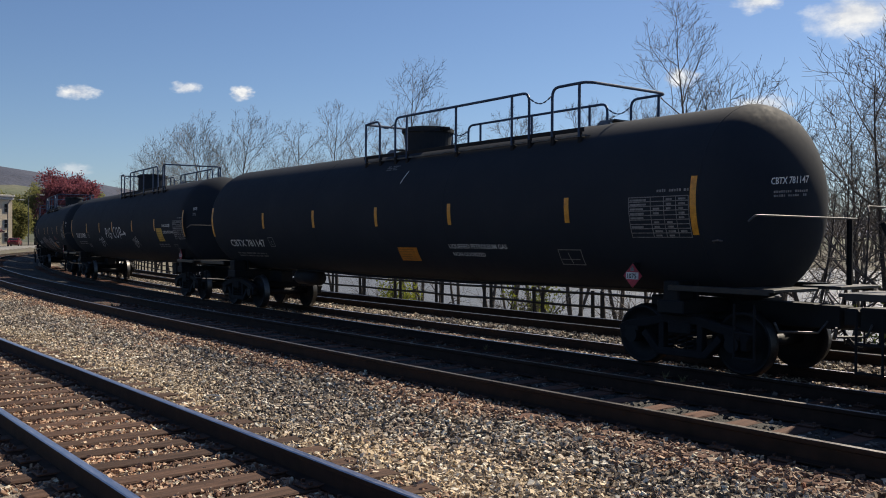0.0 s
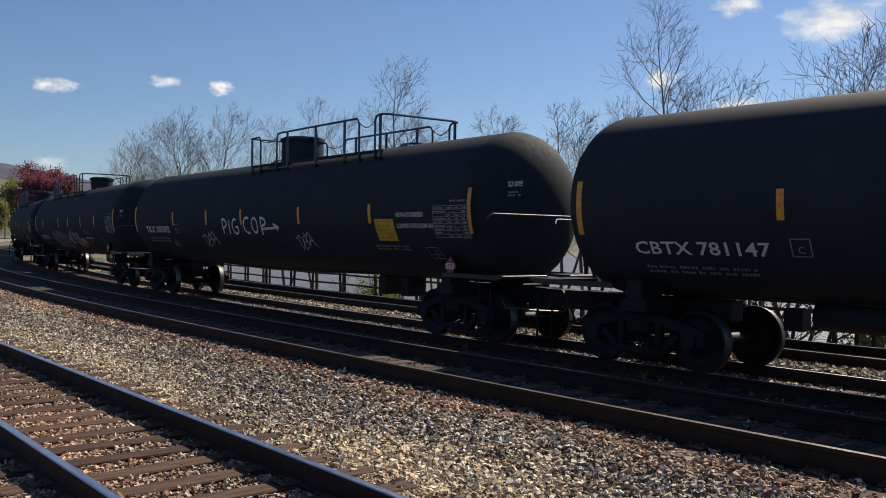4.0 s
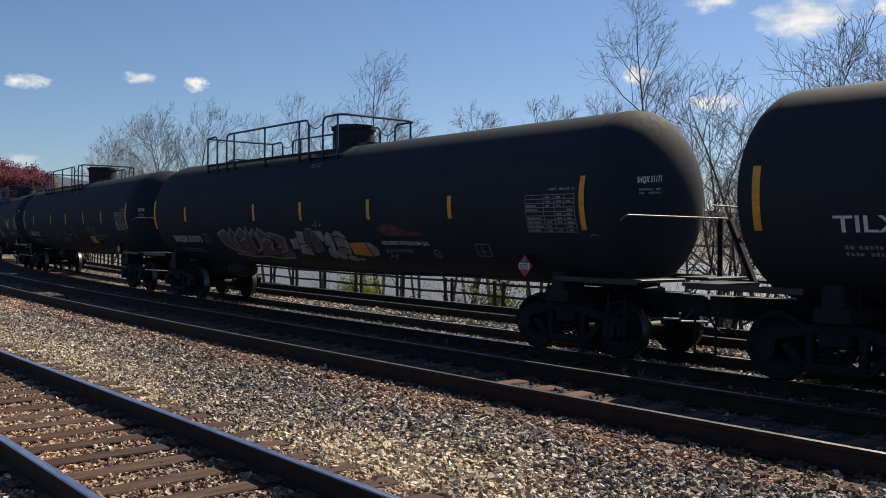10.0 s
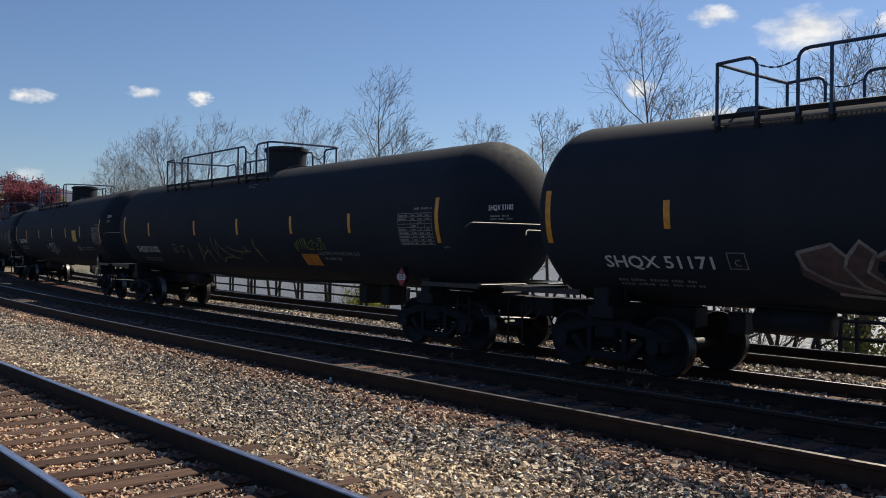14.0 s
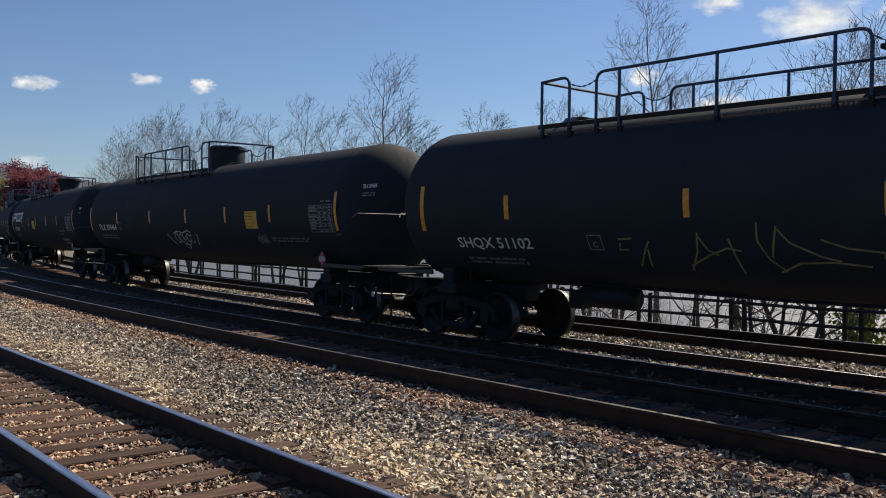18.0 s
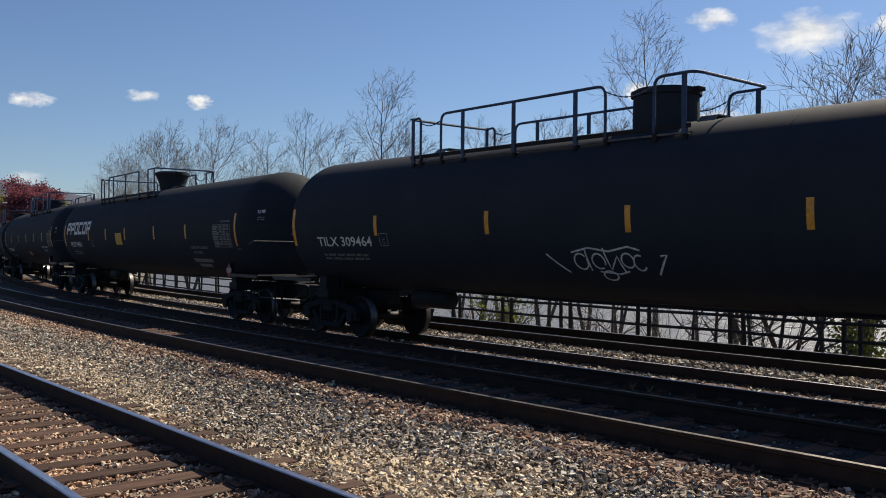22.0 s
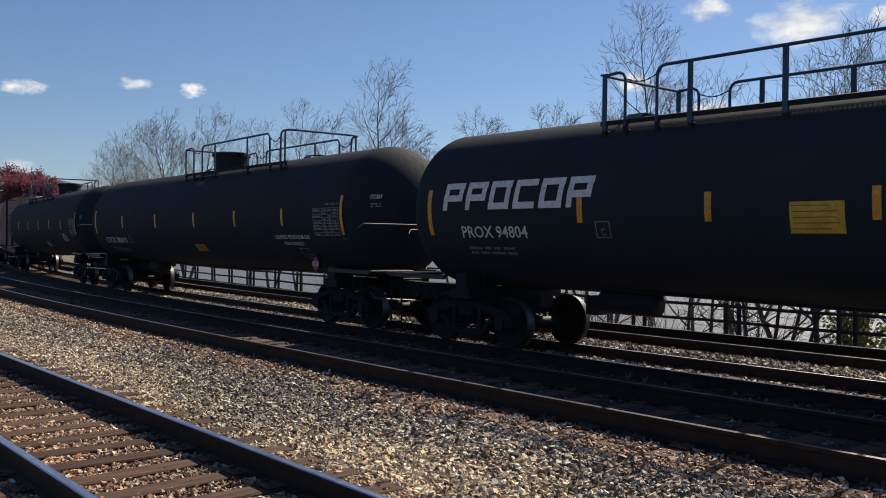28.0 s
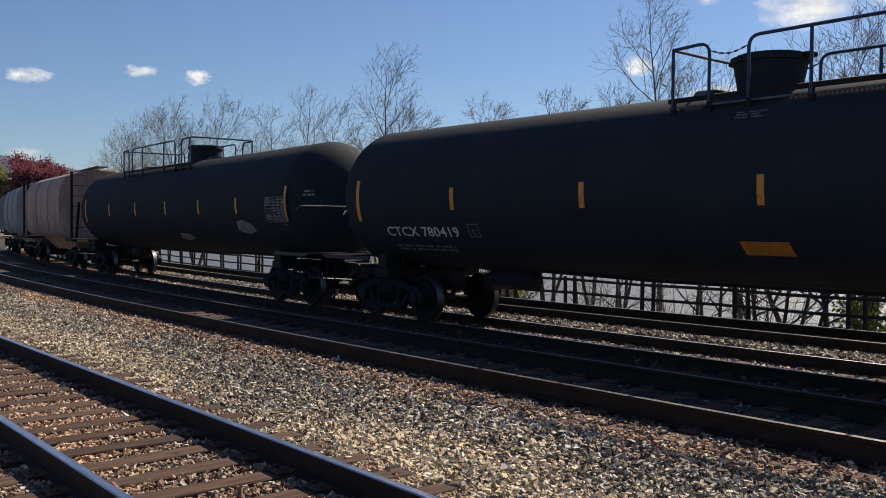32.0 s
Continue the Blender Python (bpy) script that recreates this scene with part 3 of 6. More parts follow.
def walkway(car, spec):
    """The walkway round the valve housing, with the same railing along both sides."""
    l0, l1, a, b, posts, e0, e1, flat = spec
    z0, z1, w = DECK_Z, RAIL_TOP_Z, DECK_W
    lo, hi = l0 - 0.08, e1 + 0.12
    for sy in (-1, 1):
        bm = bmesh.new()
        for y in (w - 0.46, w - 0.24, w - 0.02):
            box(bm, (lo + hi) / 2, sy * y, z0 - 0.075, hi - lo, 0.014, 0.03)
        x = lo + 0.02
        while x < hi:
            box(bm, x, sy * (w - 0.24), z0 - 0.075, 0.012, 0.46, 0.026)
            x += 0.065
        part("walkway", bm, GRATING, car, "steel grating walkway")
        bm = bmesh.new()
        box(bm, (lo + hi) / 2, sy * w, z0 + 0.025, hi - lo, 0.016, 0.075, 0.004)
        part("toe_board", bm, DEEP_BLACK, car)
        for x in sorted(set([l0, l1, a, b, e0, e1] + list(posts))):
            bm = bmesh.new()
            y0 = sy * (w - 0.02)
            box(bm, x, y0, z0 - 0.08, 0.08, 0.05, 0.24, 0.006)
            box(bm, x, sy * (w - 0.2), z0 - 0.13, 0.05, 0.4, 0.08, 0.006)
            part("bracket", bm, DEEP_BLACK, car)
        y = sy * w
        hoop(car, [(l0, y, z1 - 0.03), (l1, y, z1), (l1, y, z0 - 0.04)], bend=0.17)
        rail_post(car, l0, y, z0 - 0.1, z1 - 0.02, flat)
        hoop(car, [(a, y, z0 - 0.04), (a, y, z1), (b, y, z1), (b, y, z0 - 0.04)] if flat < 2 else [(a, y, z0 - 0.04), (a, y, z1), (b, y, z1)], bend=0.17)
        for x in posts:
            rail_post(car, x, y, z0 - 0.1, z1 - 0.01, flat)
        rail_post(car, e1, y, z0 - 0.1, z1 - 0.01, flat)
        chain(car, (l1, y, z1 - 0.12), (a, y, z1 - 0.12), 0.08)
        chain(car, (b, y, z1 - 0.1), (e0, y, z1 - 0.12), 0.13)
    for x in (lo + 0.16, hi - 0.16):
        bm = bmesh.new()
        box(bm, x, 0, z0 + 0.26, 0.3, 0.5, 0.02)
        for sy in (-1, 1):
            box(bm, x, sy * 0.44, z0 + 0.14, 0.3, 0.34, 0.02, 0.0, Matrix.Rotation(-sy * 0.72, 4, "X"))
        part("crossover_step", bm, GRATING, car)
    k = 0.03 if flat == 2 else 0.17
    hoop(car, [(e0, -w, z0 - 0.04), (e0, -w, z1), (e1 + 0.12, -w, z1), (e1 + 0.2, -w * 0.86, z1), (e1 + 0.2, w * 0.86, z1), (e1 + 0.12, w, z1), (e0, w, z1), (e0, w, z0 - 0.04)], bend=k)
    hoop(car, [(l0, -w, z1 - 0.03), (l0 - 0.02, 0, z1 - 0.03), (l0, w, z1 - 0.03)])


HEAD = 0.75                        # depth of a tank's domed end


def tank_car(label, half, nose, tail, rails, dome, dome_r=0.55, flare=1.0, gear=False, reservoir=True, rail_z=2.2, top=4.43):
    """A jacketed pressure tank car; x runs forwards, z up from the rail. Its ends lie at half + nose and -half - tail."""
    car = thing("tank_car", label, "tank car", "tank cars of the freight train")
    bm = bmesh.new()
    ends = {1: half + nose, -1: half + tail}
    prof = [(HEAD * (1 - math.sin(radians(90 * k / 14))), max(TANK_R * math.cos(radians(90 * k / 14)), 0.02)) for k in range(15)][::-1]
    x0, x1 = -ends[-1], ends[1]
    body = [(x0 + a, r) for a, r in prof] + [(x0 + 1.6 + k * (x1 - x0 - 3.2) / 6, TANK_R) for k in range(7)] + [(x1 - a, r) for a, r in prof[::-1]]
    lathe(bm, body, 72, "x")
    bmesh.ops.translate(bm, verts=bm.verts[:], vec=(0, 0, TANK_Z))
    part("tank", bm, BLACK, car, "dusty satin-black steel tank", True)
    # weld seams where the domed ends and the shell courses meet
    for x in (x0 + HEAD, x0 + (x1 - x0) * 0.36, x0 + (x1 - x0) * 0.64, x1 - HEAD):
        bm = bmesh.new()
        lathe(bm, [(x - 0.02, TANK_R - 0.002), (x - 0.012, TANK_R + 0.004), (x + 0.012, TANK_R + 0.004), (x + 0.02, TANK_R - 0.002)], 72, "x")
        bmesh.ops.translate(bm, verts=bm.verts[:], vec=(0, 0, TANK_Z))
        part("weld_seam", bm, BLACK, car, "", True)
    walkway(car, rails)
    # protective housing over the valves
    bm = bmesh.new()
    r = dome_r
    lathe(bm, [(3.6, r / flare), (top - 0.38, r / flare * (1 + (flare - 1) * 0.4)), (top - 0.1, r * 0.985), (top - 0.09, r + 0.035), (top - 0.01, r + 0.035), (top, r - 0.02)], 32, "z")
    bmesh.ops.translate(bm, verts=bm.verts[:], vec=(dome, 0, 0))
    housing = part("valve_housing", bm, BLACK, car, "black cylindrical valve housing")
    bm = bmesh.new()
    cyl(bm, (dome, 0, top), (dome, 0, top + 0.03), r - 0.05, seg=32)
    part("lid", bm, BLACK, housing)
    for sx, w in ((1, 0.24), (-1, 0.16)):
        bm = bmesh.new()
        box(bm, dome + sx * (r + 0.03), 0, top - 0.03, w, 0.2, 0.07, 0.01)
        part("lid_hinge" if sx > 0 else "lid_latch", bm, DEEP_BLACK, housing)
    bm = bmesh.new()
    cyl(bm, (dome, 0, 3.46), (dome, 0, DECK_Z + 0.02), r / flare + 0.16, seg=32)
    part("manway_flange", bm, BLACK, housing)
    # sills, saddles and end platforms
    pivot = {1: ends[1] - BOGIE_IN[0], -1: ends[-1] - BOGIE_IN[1]}
    for f in (-1, 1):
        bx, half = pivot[f], ends[f]
        bm = bmesh.new()
        box(bm, f * bx, 0, 0.93, 0.5, 2.5, 0.2, 0.02)
        for sy in (-1, 1):
            box(bm, f * bx, sy * 0.8, 1.2, 0.36, 0.05, 0.5, 0.01)
            box(bm, f * bx, sy * 1.05, 1.14, 0.3, 0.36, 0.34, 0.02)
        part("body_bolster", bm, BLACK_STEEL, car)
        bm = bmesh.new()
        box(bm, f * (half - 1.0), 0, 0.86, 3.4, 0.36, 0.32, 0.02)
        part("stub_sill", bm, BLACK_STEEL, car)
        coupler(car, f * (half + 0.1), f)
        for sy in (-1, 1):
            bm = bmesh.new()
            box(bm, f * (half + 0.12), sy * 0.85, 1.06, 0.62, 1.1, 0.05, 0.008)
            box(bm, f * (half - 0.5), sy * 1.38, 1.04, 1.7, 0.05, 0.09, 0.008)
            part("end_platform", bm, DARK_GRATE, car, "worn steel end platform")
            bm = bmesh.new()
            for q in (0.0, 0.36):
                tube(bm, [(f * (half - 0.15 + q * 0.9), sy * 1.4, 0.3), (f * (half - 0.15 + q * 0.9), sy * 1.4, 1.05)], 0.018)
            for z in (0.32, 0.66):
                tube(bm, [(f * (half - 0.15), sy * 1.4, z), (f * (half + 0.17), sy * 1.4, z)], 0.018)
            part("stirrup_ladder", bm, DEEP_BLACK, car)
        # a handrail across the end, on two posts
        xe, hz = f * (half + (0.17 if f > 0 else 0.3)), rail_z
        near = -1.5 if f > 0 else -0.95
        bm = bmesh.new()
        tube(bm, rounded([(xe - f * 0.06, near - 0.02, hz - 0.09), (xe, near + 0.06, hz), (xe, 1.2, hz)], 0.08), 0.014, 8)
        part("end_handrail", bm, BARE, car, "thin bare steel handrail across the tank end")
        bm = bmesh.new()
        tube(bm, [(xe, 1.0, 1.06), (xe, 1.0, hz - 0.01)], 0.045)
        part("handrail_post", bm, DEEP_BLACK, car)
        if f < 0:
            bm = bmesh.new()
            box(bm, f * (half + 0.2), -0.1, 1.5, 0.07, 0.12, 1.1, 0.01, Matrix.Rotation(-0.42, 4, "Y"))
            part("diagonal_brace", bm, DEEP_BLACK, car)
        if f > 0:
            bm = bmesh.new()
            tube(bm, [(half - 0.45, -1.5, 1.72), (half - 0.43, -1.56, 1.74), (half - 0.34, -1.56, 1.75), (half - 0.32, -1.5, 1.74)], 0.014, 6)
            part("grab_iron", bm, BARE, car)
        bogie(car, f * bx, f * math.degrees(bx / RC), BOGIE_PROTO[0] if BOGIE_PROTO else None)
        if not BOGIE_PROTO:
            BOGIE_PROTO.append([o for o in car.children if o.name.startswith("bogie")][0])
    bx = min(pivot.values())
    bm = bmesh.new()
    tube(bm, [(-bx + 0.6, -0.55, 0.98), (-2, -0.4, 0.86), (2, -0.4, 0.86), (bx - 0.6, -0.55, 0.98)], 0.03)
    part("brake_pipe", bm, BLACK_STEEL, car)
    if reservoir:
        bm = bmesh.new()
        cyl(bm, (-bx + 2.2, -0.35, 0.72), (-bx + 3.3, -0.35, 0.72), 0.2, seg=16)
        part("brake_reservoir", bm, BLACK_STEEL, car, "", True)
        bm = bmesh.new()
        box(bm, -bx + 2.75, -0.3, 0.86, 0.12, 0.3, 0.3)
        part("reservoir_hanger", bm, BLACK_STEEL, car)
        bm = bmesh.new()
        box(bm, -bx + 1.6, 0.2, 0.6, 0.3, 0.3, 0.34, 0.02)
        part("brake_valve", bm, BLACK_STEEL, car)
    for x in (bx - 2.6, bx - 3.5) if gear else ():
        bm = bmesh.new()
        box(bm, x, -0.2, 0.66, 0.34, 0.5, 0.44, 0.03)
        box(bm, x, -0.2, 0.86, 0.1, 0.1, 0.2)
        part("underslung_box", bm, BLACK_STEEL, car)
    return car


BOGIE_PROTO = []


def strips(car, marks):
    """Yellow reflective strips: tall ones near the ends, short ones between."""
    for k, x in enumerate(marks):
        tall = k == 0 or k == len(marks) - 1
        bm = bmesh.new()
        patch(bm, x - 0.055, x + 0.055, -0.42 if tall else -0.2, 0.45 if tall else 0.22, 2.24, 0.006, 0, 6 if tall else 3)
        part("reflective_strip", bm, YELLOW, car)


def table_panel(car, x, z, w=1.15, h=0.62):
    """The stencilled table of test dates: a white-ruled panel."""
    bm = bmesh.new()
    n = 9
    for k in range(n + 1):
        b = -h * k / n
        patch(bm, x, x + w, b, b + 0.013, z, 0.01, 0, 1)
    for a in (0, 0.38, 0.6, 0.8, 1.0):
        patch(bm, x + w * a - 0.006, x + w * a + 0.006, -h, 0.012, z, 0.01, 0, 4)
    rng = random.Random(int(x * 10))
    for k in range(n):
        for a0, a1 in ((0.02, 0.36), (0.42, 0.56), (0.64, 0.76), (0.84, 0.97)):
            if rng.random() < 0.85:
                patch(bm, x + w * a0, x + w * (a0 + (a1 - a0) * rng.uniform(0.6, 1)), -h * (k + 0.72) / n, -h * (k + 0.3) / n, z, 0.01, 0, 1)
    return part("test_date_table", bm, GREY_INK, car, "white-ruled stencilled table")


def placard(car, x, z, text="1075"):
    y = -1.34
    bm = bmesh.new()
    box(bm, x, y + 0.012, z, 0.27, 0.012, 0.27, 0.0, Matrix.Rotation(math.pi / 4, 4, "Y"))
    p = part("hazard_placard", bm, RED, car, "red diamond hazard placard")
    bm = bmesh.new()
    box(bm, x, y + 0.09, z + 0.06, 0.06, 0.14, 0.3, 0.005)
    part("placard_bracket", bm, DEEP_BLACK, p)
    bm = bmesh.new()
    box(bm, x, y - 0.0, z, 0.25, 0.006, 0.11)
    part("placard_panel", bm, WHITE, p)
    bm = bmesh.new()
    for k in range(3):
        box(bm, x + (k - 1) * 0.025, y - 0.0, z + 0.1 + (0.015 if k == 1 else 0), 0.02, 0.006, 0.05 + (0.03 if k == 1 else 0))
    part("flame_symbol", bm, GREY_INK, p)
    if text:
        vs, fs = text_points(text, 0.11)
        bm = bmesh.new()
        bv = [bm.verts.new((x - 0.118 + v.x * 0.97, y - 0.007, z + v.y - 0.04)) for v in vs]
        for f in fs:
            bm.faces.new([bv[i] for i in f])
        part("placard_number", bm, BLACK_STEEL, p)


PRINT_INK = mottled("faded_brown_print", [(0.3, (0.1, 0.07, 0.03)), (0.7, (0.2, 0.14, 0.05))], scale=20, rough=0.7, bump_strength=0)


def label_sheet(car, x, z, w, h, mat, slant=0.0, name="warning_label", lines=5):
    bm = bmesh.new()
    patch(bm, x, x + w, -h / 2, h / 2, z, 0.008, slant)
    p = part(name, bm, mat, car)
    if lines:
        bm = bmesh.new()
        rng = random.Random(int(x * 7))
        for k in range(lines):
            b = h / 2 - h * (k + 0.75) / (lines + 0.5)
            patch(bm, x + 0.05 * w + slant * (k / lines), x + w * rng.uniform(0.7, 0.95), b, b + h * 0.028, z, 0.012, 0, 1)
        part("small_print", bm, PRINT_INK, p)


# front and back set each car's origin; nose and tail shift its true ends; rails: end hoop, long hoop, posts, end hoop
FORE = (-1.2, -0.6, 0.03, 4.44, (0.48, 2.24, 3.96), 5.05, 5.72, 0)
AFT = (-6.08, -5.46, -4.86, -0.42, (-4.4, -2.64, -0.88), 0.22, 0.86, 0)
TRAIN = [
    dict(front=28.2, back=8.6, nose=-0.3, tail=0.2, marks=(27.1, 24.2, 21.2, 18.4, 15.4, 12.4, 9.7), rails=FORE, dome=-0.1),
    dict(front=7.15, back=-12.3, nose=-0.42, tail=0.16, marks=(5.9, 3.31, 0.04, -2.63, -5.49, -8.28, -11.73), rails=FORE, rail_z=2.1, dome=-0.16, r=0.57, flare=1.14, top=4.3),
    dict(front=-13.5, back=-33.5, nose=-0.42, tail=0.18, marks=(-14.35, -17.78, -21.0, -24.31, -26.72, -29.4, -32.95), rails=(-1.1, -0.56, 0.41, 4.53, (1.0, 2.5, 3.88), 5.2, 5.41, 1), gear=True, reservoir=False, dome=-0.1, r=0.58, flare=1.0),
    dict(front=-34.9, back=-54.3, nose=-0.26, tail=-0.06, marks=(-35.85, -39.14, -41.83, -44.63, -46.97, -51.21, -53.5), rails=AFT, dome=-0.06, rail_z=2.06, r=0.51, flare=1.15, top=4.34),
    dict(front=-55.2, back=-74.55, nose=-0.32, tail=0.38, marks=(-56.29, -59.41, -62.03, -64.99, -67.84, -71.5, -73.8), rails=(-6.23, -5.6, -5.02, -0.55, (-4.55, -2.78, -1.03), 0.09, 0.73, 0), gear=True, dome=-0.18, r=0.57, flare=1.1),
    dict(front=-75.9, back=-96.2, nose=-0.28, tail=0.14, marks=(-76.85, -80.12, -82.85, -85.78, -88.95, -92.35, -95.6), rails=(-5.62, -5.37, -4.73, -0.56, (-4.08, -2.69, -1.21), 0.41, 0.96, 1), dome=-0.12, r=0.55, flare=1.0),
    dict(front=-97.6, back=-117.3, nose=-0.3, tail=0.42, marks=(-98.75, -102.42, -105.27, -108.37, -110.7, -113.03, -116.7), rail_z=1.95, rails=(-5.46, -5.05, -4.45, -0.84, (-3.86, -2.36, -0.84), 0.18, 0.83, 2), dome=-0.35, r=0.57, flare=1.5),
    dict(front=-118.7, back=-138.3, nose=-0.36, tail=0.2, rail_z=2.07, marks=(-119.71, -122.49, -125.2, -128.0, -131.16, -134.36, -137.42), rails=(-1.25, -0.62, 0.02, 4.44, (0.95, 3.09), 5.05, 5.28, 0), dome=-0.24, r=0.55, flare=1.22, top=4.31),
    dict(front=-139.7, back=-159.4, nose=-0.3, tail=0.2, marks=(-140.55, -143.49, -146.2, -149.02, -152.04, -155.08, -158.3), rails=(-5.2, -4.6, -4.2, 0.18, (-3.11, -0.89), 0.76, 1.5, 0), dome=0.16, r=0.54, flare=1.15, top=4.31),
]
CARS = []
NAMES = [
    "black tank car running ahead, only its trailing end platform seen",
    "black tank car with white lettering and an orange paint patch",
    "black tank car with white chalk graffiti and yellow label",
    "black tank car with faded pink and white graffiti along its side",
    "black tank car with thin yellow scrawls along its side",
    "black tank car with small white tags and a yellow label",
    "black tank car with a large white company logo",
    "black tank car with two-line white lettering and a yellow label",
    "black tank car with a white graffiti spot, coupled to hopper cars",
]
for spec, label in zip(TRAIN, NAMES):
    mid, half = (spec["front"] + spec["back"]) / 2, (spec["front"] - spec["back"]) / 2
    car = tank_car(label, half, spec["nose"], spec["tail"], spec["rails"], spec["dome"], spec.get("r", 0.55), spec.get("flare", 1.0), spec.get("gear", False), spec.get("reservoir", True), spec.get("rail_z", 2.2), spec.get("top", 4.43))
    strips(car, [m - mid for m in spec["marks"]])
    CARS.append((car, mid, half - BOGIE_IN[1]))


# ---------------------------------------------------------------- lettering and paint on the cars
def frame_box(car, x0, x1, z0, z1, slant=0.0, letter=""):
    """A small outlined square with a letter or lines in it."""
    bm = bmesh.new()
    h = (z1 - z0) * 1.15
    w = 0.018
    patch(bm, x0, x1, 0, w, z0, 0.01, 0, 1)
    patch(bm, x0 + slant, x1 + slant, h - w, h, z0, 0.01, 0, 1)
    patch(bm, x0, x0 + w, 0, h, z0, 0.01, slant, 4)
    patch(bm, x1 - w, x1, 0, h, z0, 0.01, slant, 4)
    if not letter:
        patch(bm, x0 + 0.06, x1 - 0.06, h * 0.35, h * 0.4, z0, 0.01, 0, 1)
        patch(bm, (x0 + x1) / 2 - 0.01, (x0 + x1) / 2 + 0.01, h * 0.1, h * 0.8, z0, 0.01, 0, 2)
    b = part("stencil_frame", bm, GREY_INK, car)
    if letter:
        lettering(b, letter, (x0 + x1) / 2 - 0.05, z0 + 0.05, 0.15, GREY_INK, "letter")


def marks(car, text, x0, x1, z0, end, table, tag_z=None, size=0.3, end_z=2.56, table_z=2.4, mat=None, box_at=None):
    """The car's marks near both ends, the small lines below them and the table of tests."""
    vs, _ = text_points(text, size)
    wid = max(v.x for v in vs)
    lettering(car, text, x0, z0, size, mat or WHITE, "reporting_mark", (x1 - x0) / wid)
    bars(car, x0 + 0.1, x1 - 0.3, z0 - 0.22, 2, 0.065, GREY_INK, seed=len(text) + int(x0 * 3))
    lettering(car, text, end[0], end_z, 0.13, mat or WHITE, "end_mark", (end[1] - end[0]) / (wid * 0.13 / size))
    bars(car, end[0] + 0.05, end[1] - 0.02, end_z - 0.12, 2, 0.035, GREY_INK, seed=5)
    table_panel(car, table[0], table_z, table[1] - table[0])
    bars(car, table[0] + 0.55, table[1], table_z + 0.07, 1, 0.05, GREY_INK, seed=8)
    if box_at is not None:
        frame_box(car, box_at, box_at + 0.29, z0, z0 + 0.24, 0, "C")


c0, c1, c2, c3, c4, c5, c6, c7 = (c[0] for c in CARS[1:])
# first whole car
marks(c0, "CBTX 781147", -8.16, -5.91, 1.56, (9.75, 10.3), (7.26, 8.4), end_z=2.5, box_at=-5.62)
lettering(c0, "LIQUEFIED PETROLEUM GAS", 2.4, 1.59, 0.135, squeeze=2.0 / 1.93)
lettering(c0, "NON-ODORIZED", 2.43, 1.44, 0.125, squeeze=1.09 / 1.06)
label_sheet(c0, 0.42, 1.44, 0.72, 0.36, ORANGE, 0.1)
frame_box(c0, 5.42, 5.98, 1.33, 1.62, 0.06)
placard(c0, 7.2, 1.19)
bm = bmesh.new()
stroke(bm, [(0, 0), (0.1, 0.25), (0.12, 0.3)], 0.75, 2.95, 1, 0.03)
part("scratch", bm, CHALK, c0)
# second
marks(c1, "TILX 307092", -8.44, -6.28, 1.82, (10.2, 10.6), (8.02, 9.13), end_z=2.66, table_z=2.36, box_at=-5.78)
lettering(c1, "NON-ODORIZED", 6.74, 2.17, 0.13, squeeze=0.95)
lettering(c1, "LIQUEFIED PETROLEUM GAS", 6.74, 1.95, 0.125, squeeze=0.8)
label_sheet(c1, 5.94, 1.9, 0.72, 0.48, LABEL_Y, -0.04)
bars(c1, 5.7, 7.0, 1.55, 2, 0.05, GREY_INK, seed=3)
frame_box(c1, 7.6, 8.02, 1.34, 1.59, -0.1)
placard(c1, 8.4, 1.21)
def spray(car, name, mat, z, lines, width=0.045, label="", off=0.014, shift=0.0):
    """Free-hand sprayed lines in (x, height) metres on a car's side."""
    bm = bmesh.new()
    for pts in lines:
        stroke(bm, pts, shift, z, 1, width, off)
    return part(name, bm, mat, car, label)


spray(c1, "chalk_writing", CHALK, 1.4, (
    [(-1.93, 0.9), (-1.95, 0.7), (-1.92, 0.47)], [(-1.95, 0.86)] + ring_pts(-1.86, 0.76, 0.19, 0.115, 95, -95, 9) + [(-1.92, 0.64)], [(-1.49, 0.86), (-1.5, 0.66), (-1.53, 0.46)],
    ring_pts(-1.09, 0.67, 0.19, 0.205, 60, 345, 18) + [(-0.92, 0.66), (-1.1, 0.655)],
    ring_pts(-0.3, 0.7, 0.24, 0.21, 62, 292, 18), ring_pts(0.14, 0.7, 0.165, 0.2, 80, 440, 22),
    [(0.53, 0.92), (0.52, 0.7), (0.54, 0.44)], [(0.52, 0.9)] + ring_pts(0.6, 0.79, 0.2, 0.1, 80, -85, 9) + [(0.56, 0.67)], [(0.55, 0.6), (1.04, 0.62), (1.48, 0.64)], [(1.22, 0.73), (1.5, 0.65), (1.41, 0.56)],
), 0.062, "white sprayed block letters with an arrow", shift=-0.11)
TAG = (
    [(0.12, 0.43), (0.15, 0.03)], [(0.0, 0.35), (0.21, 0.44), (0.34, 0.25), (0.15, 0.03)], [(0.56, 0.45), (0.38, 0.4), (0.27, 0.03), (0.48, 0.12)], [(0.36, 0.25), (0.51, 0.27)],
    [(0.47, 0.52), (0.56, 0.18)], [(0.67, 0.52), (0.49, 0.33), (0.61, 0.14)], [(0.59, 0.16), (0.75, 0.42), (0.67, 0.54)], [(0.67, 0.54), (0.91, 0.14)], [(0.62, 0.28), (0.86, 0.32)],
)


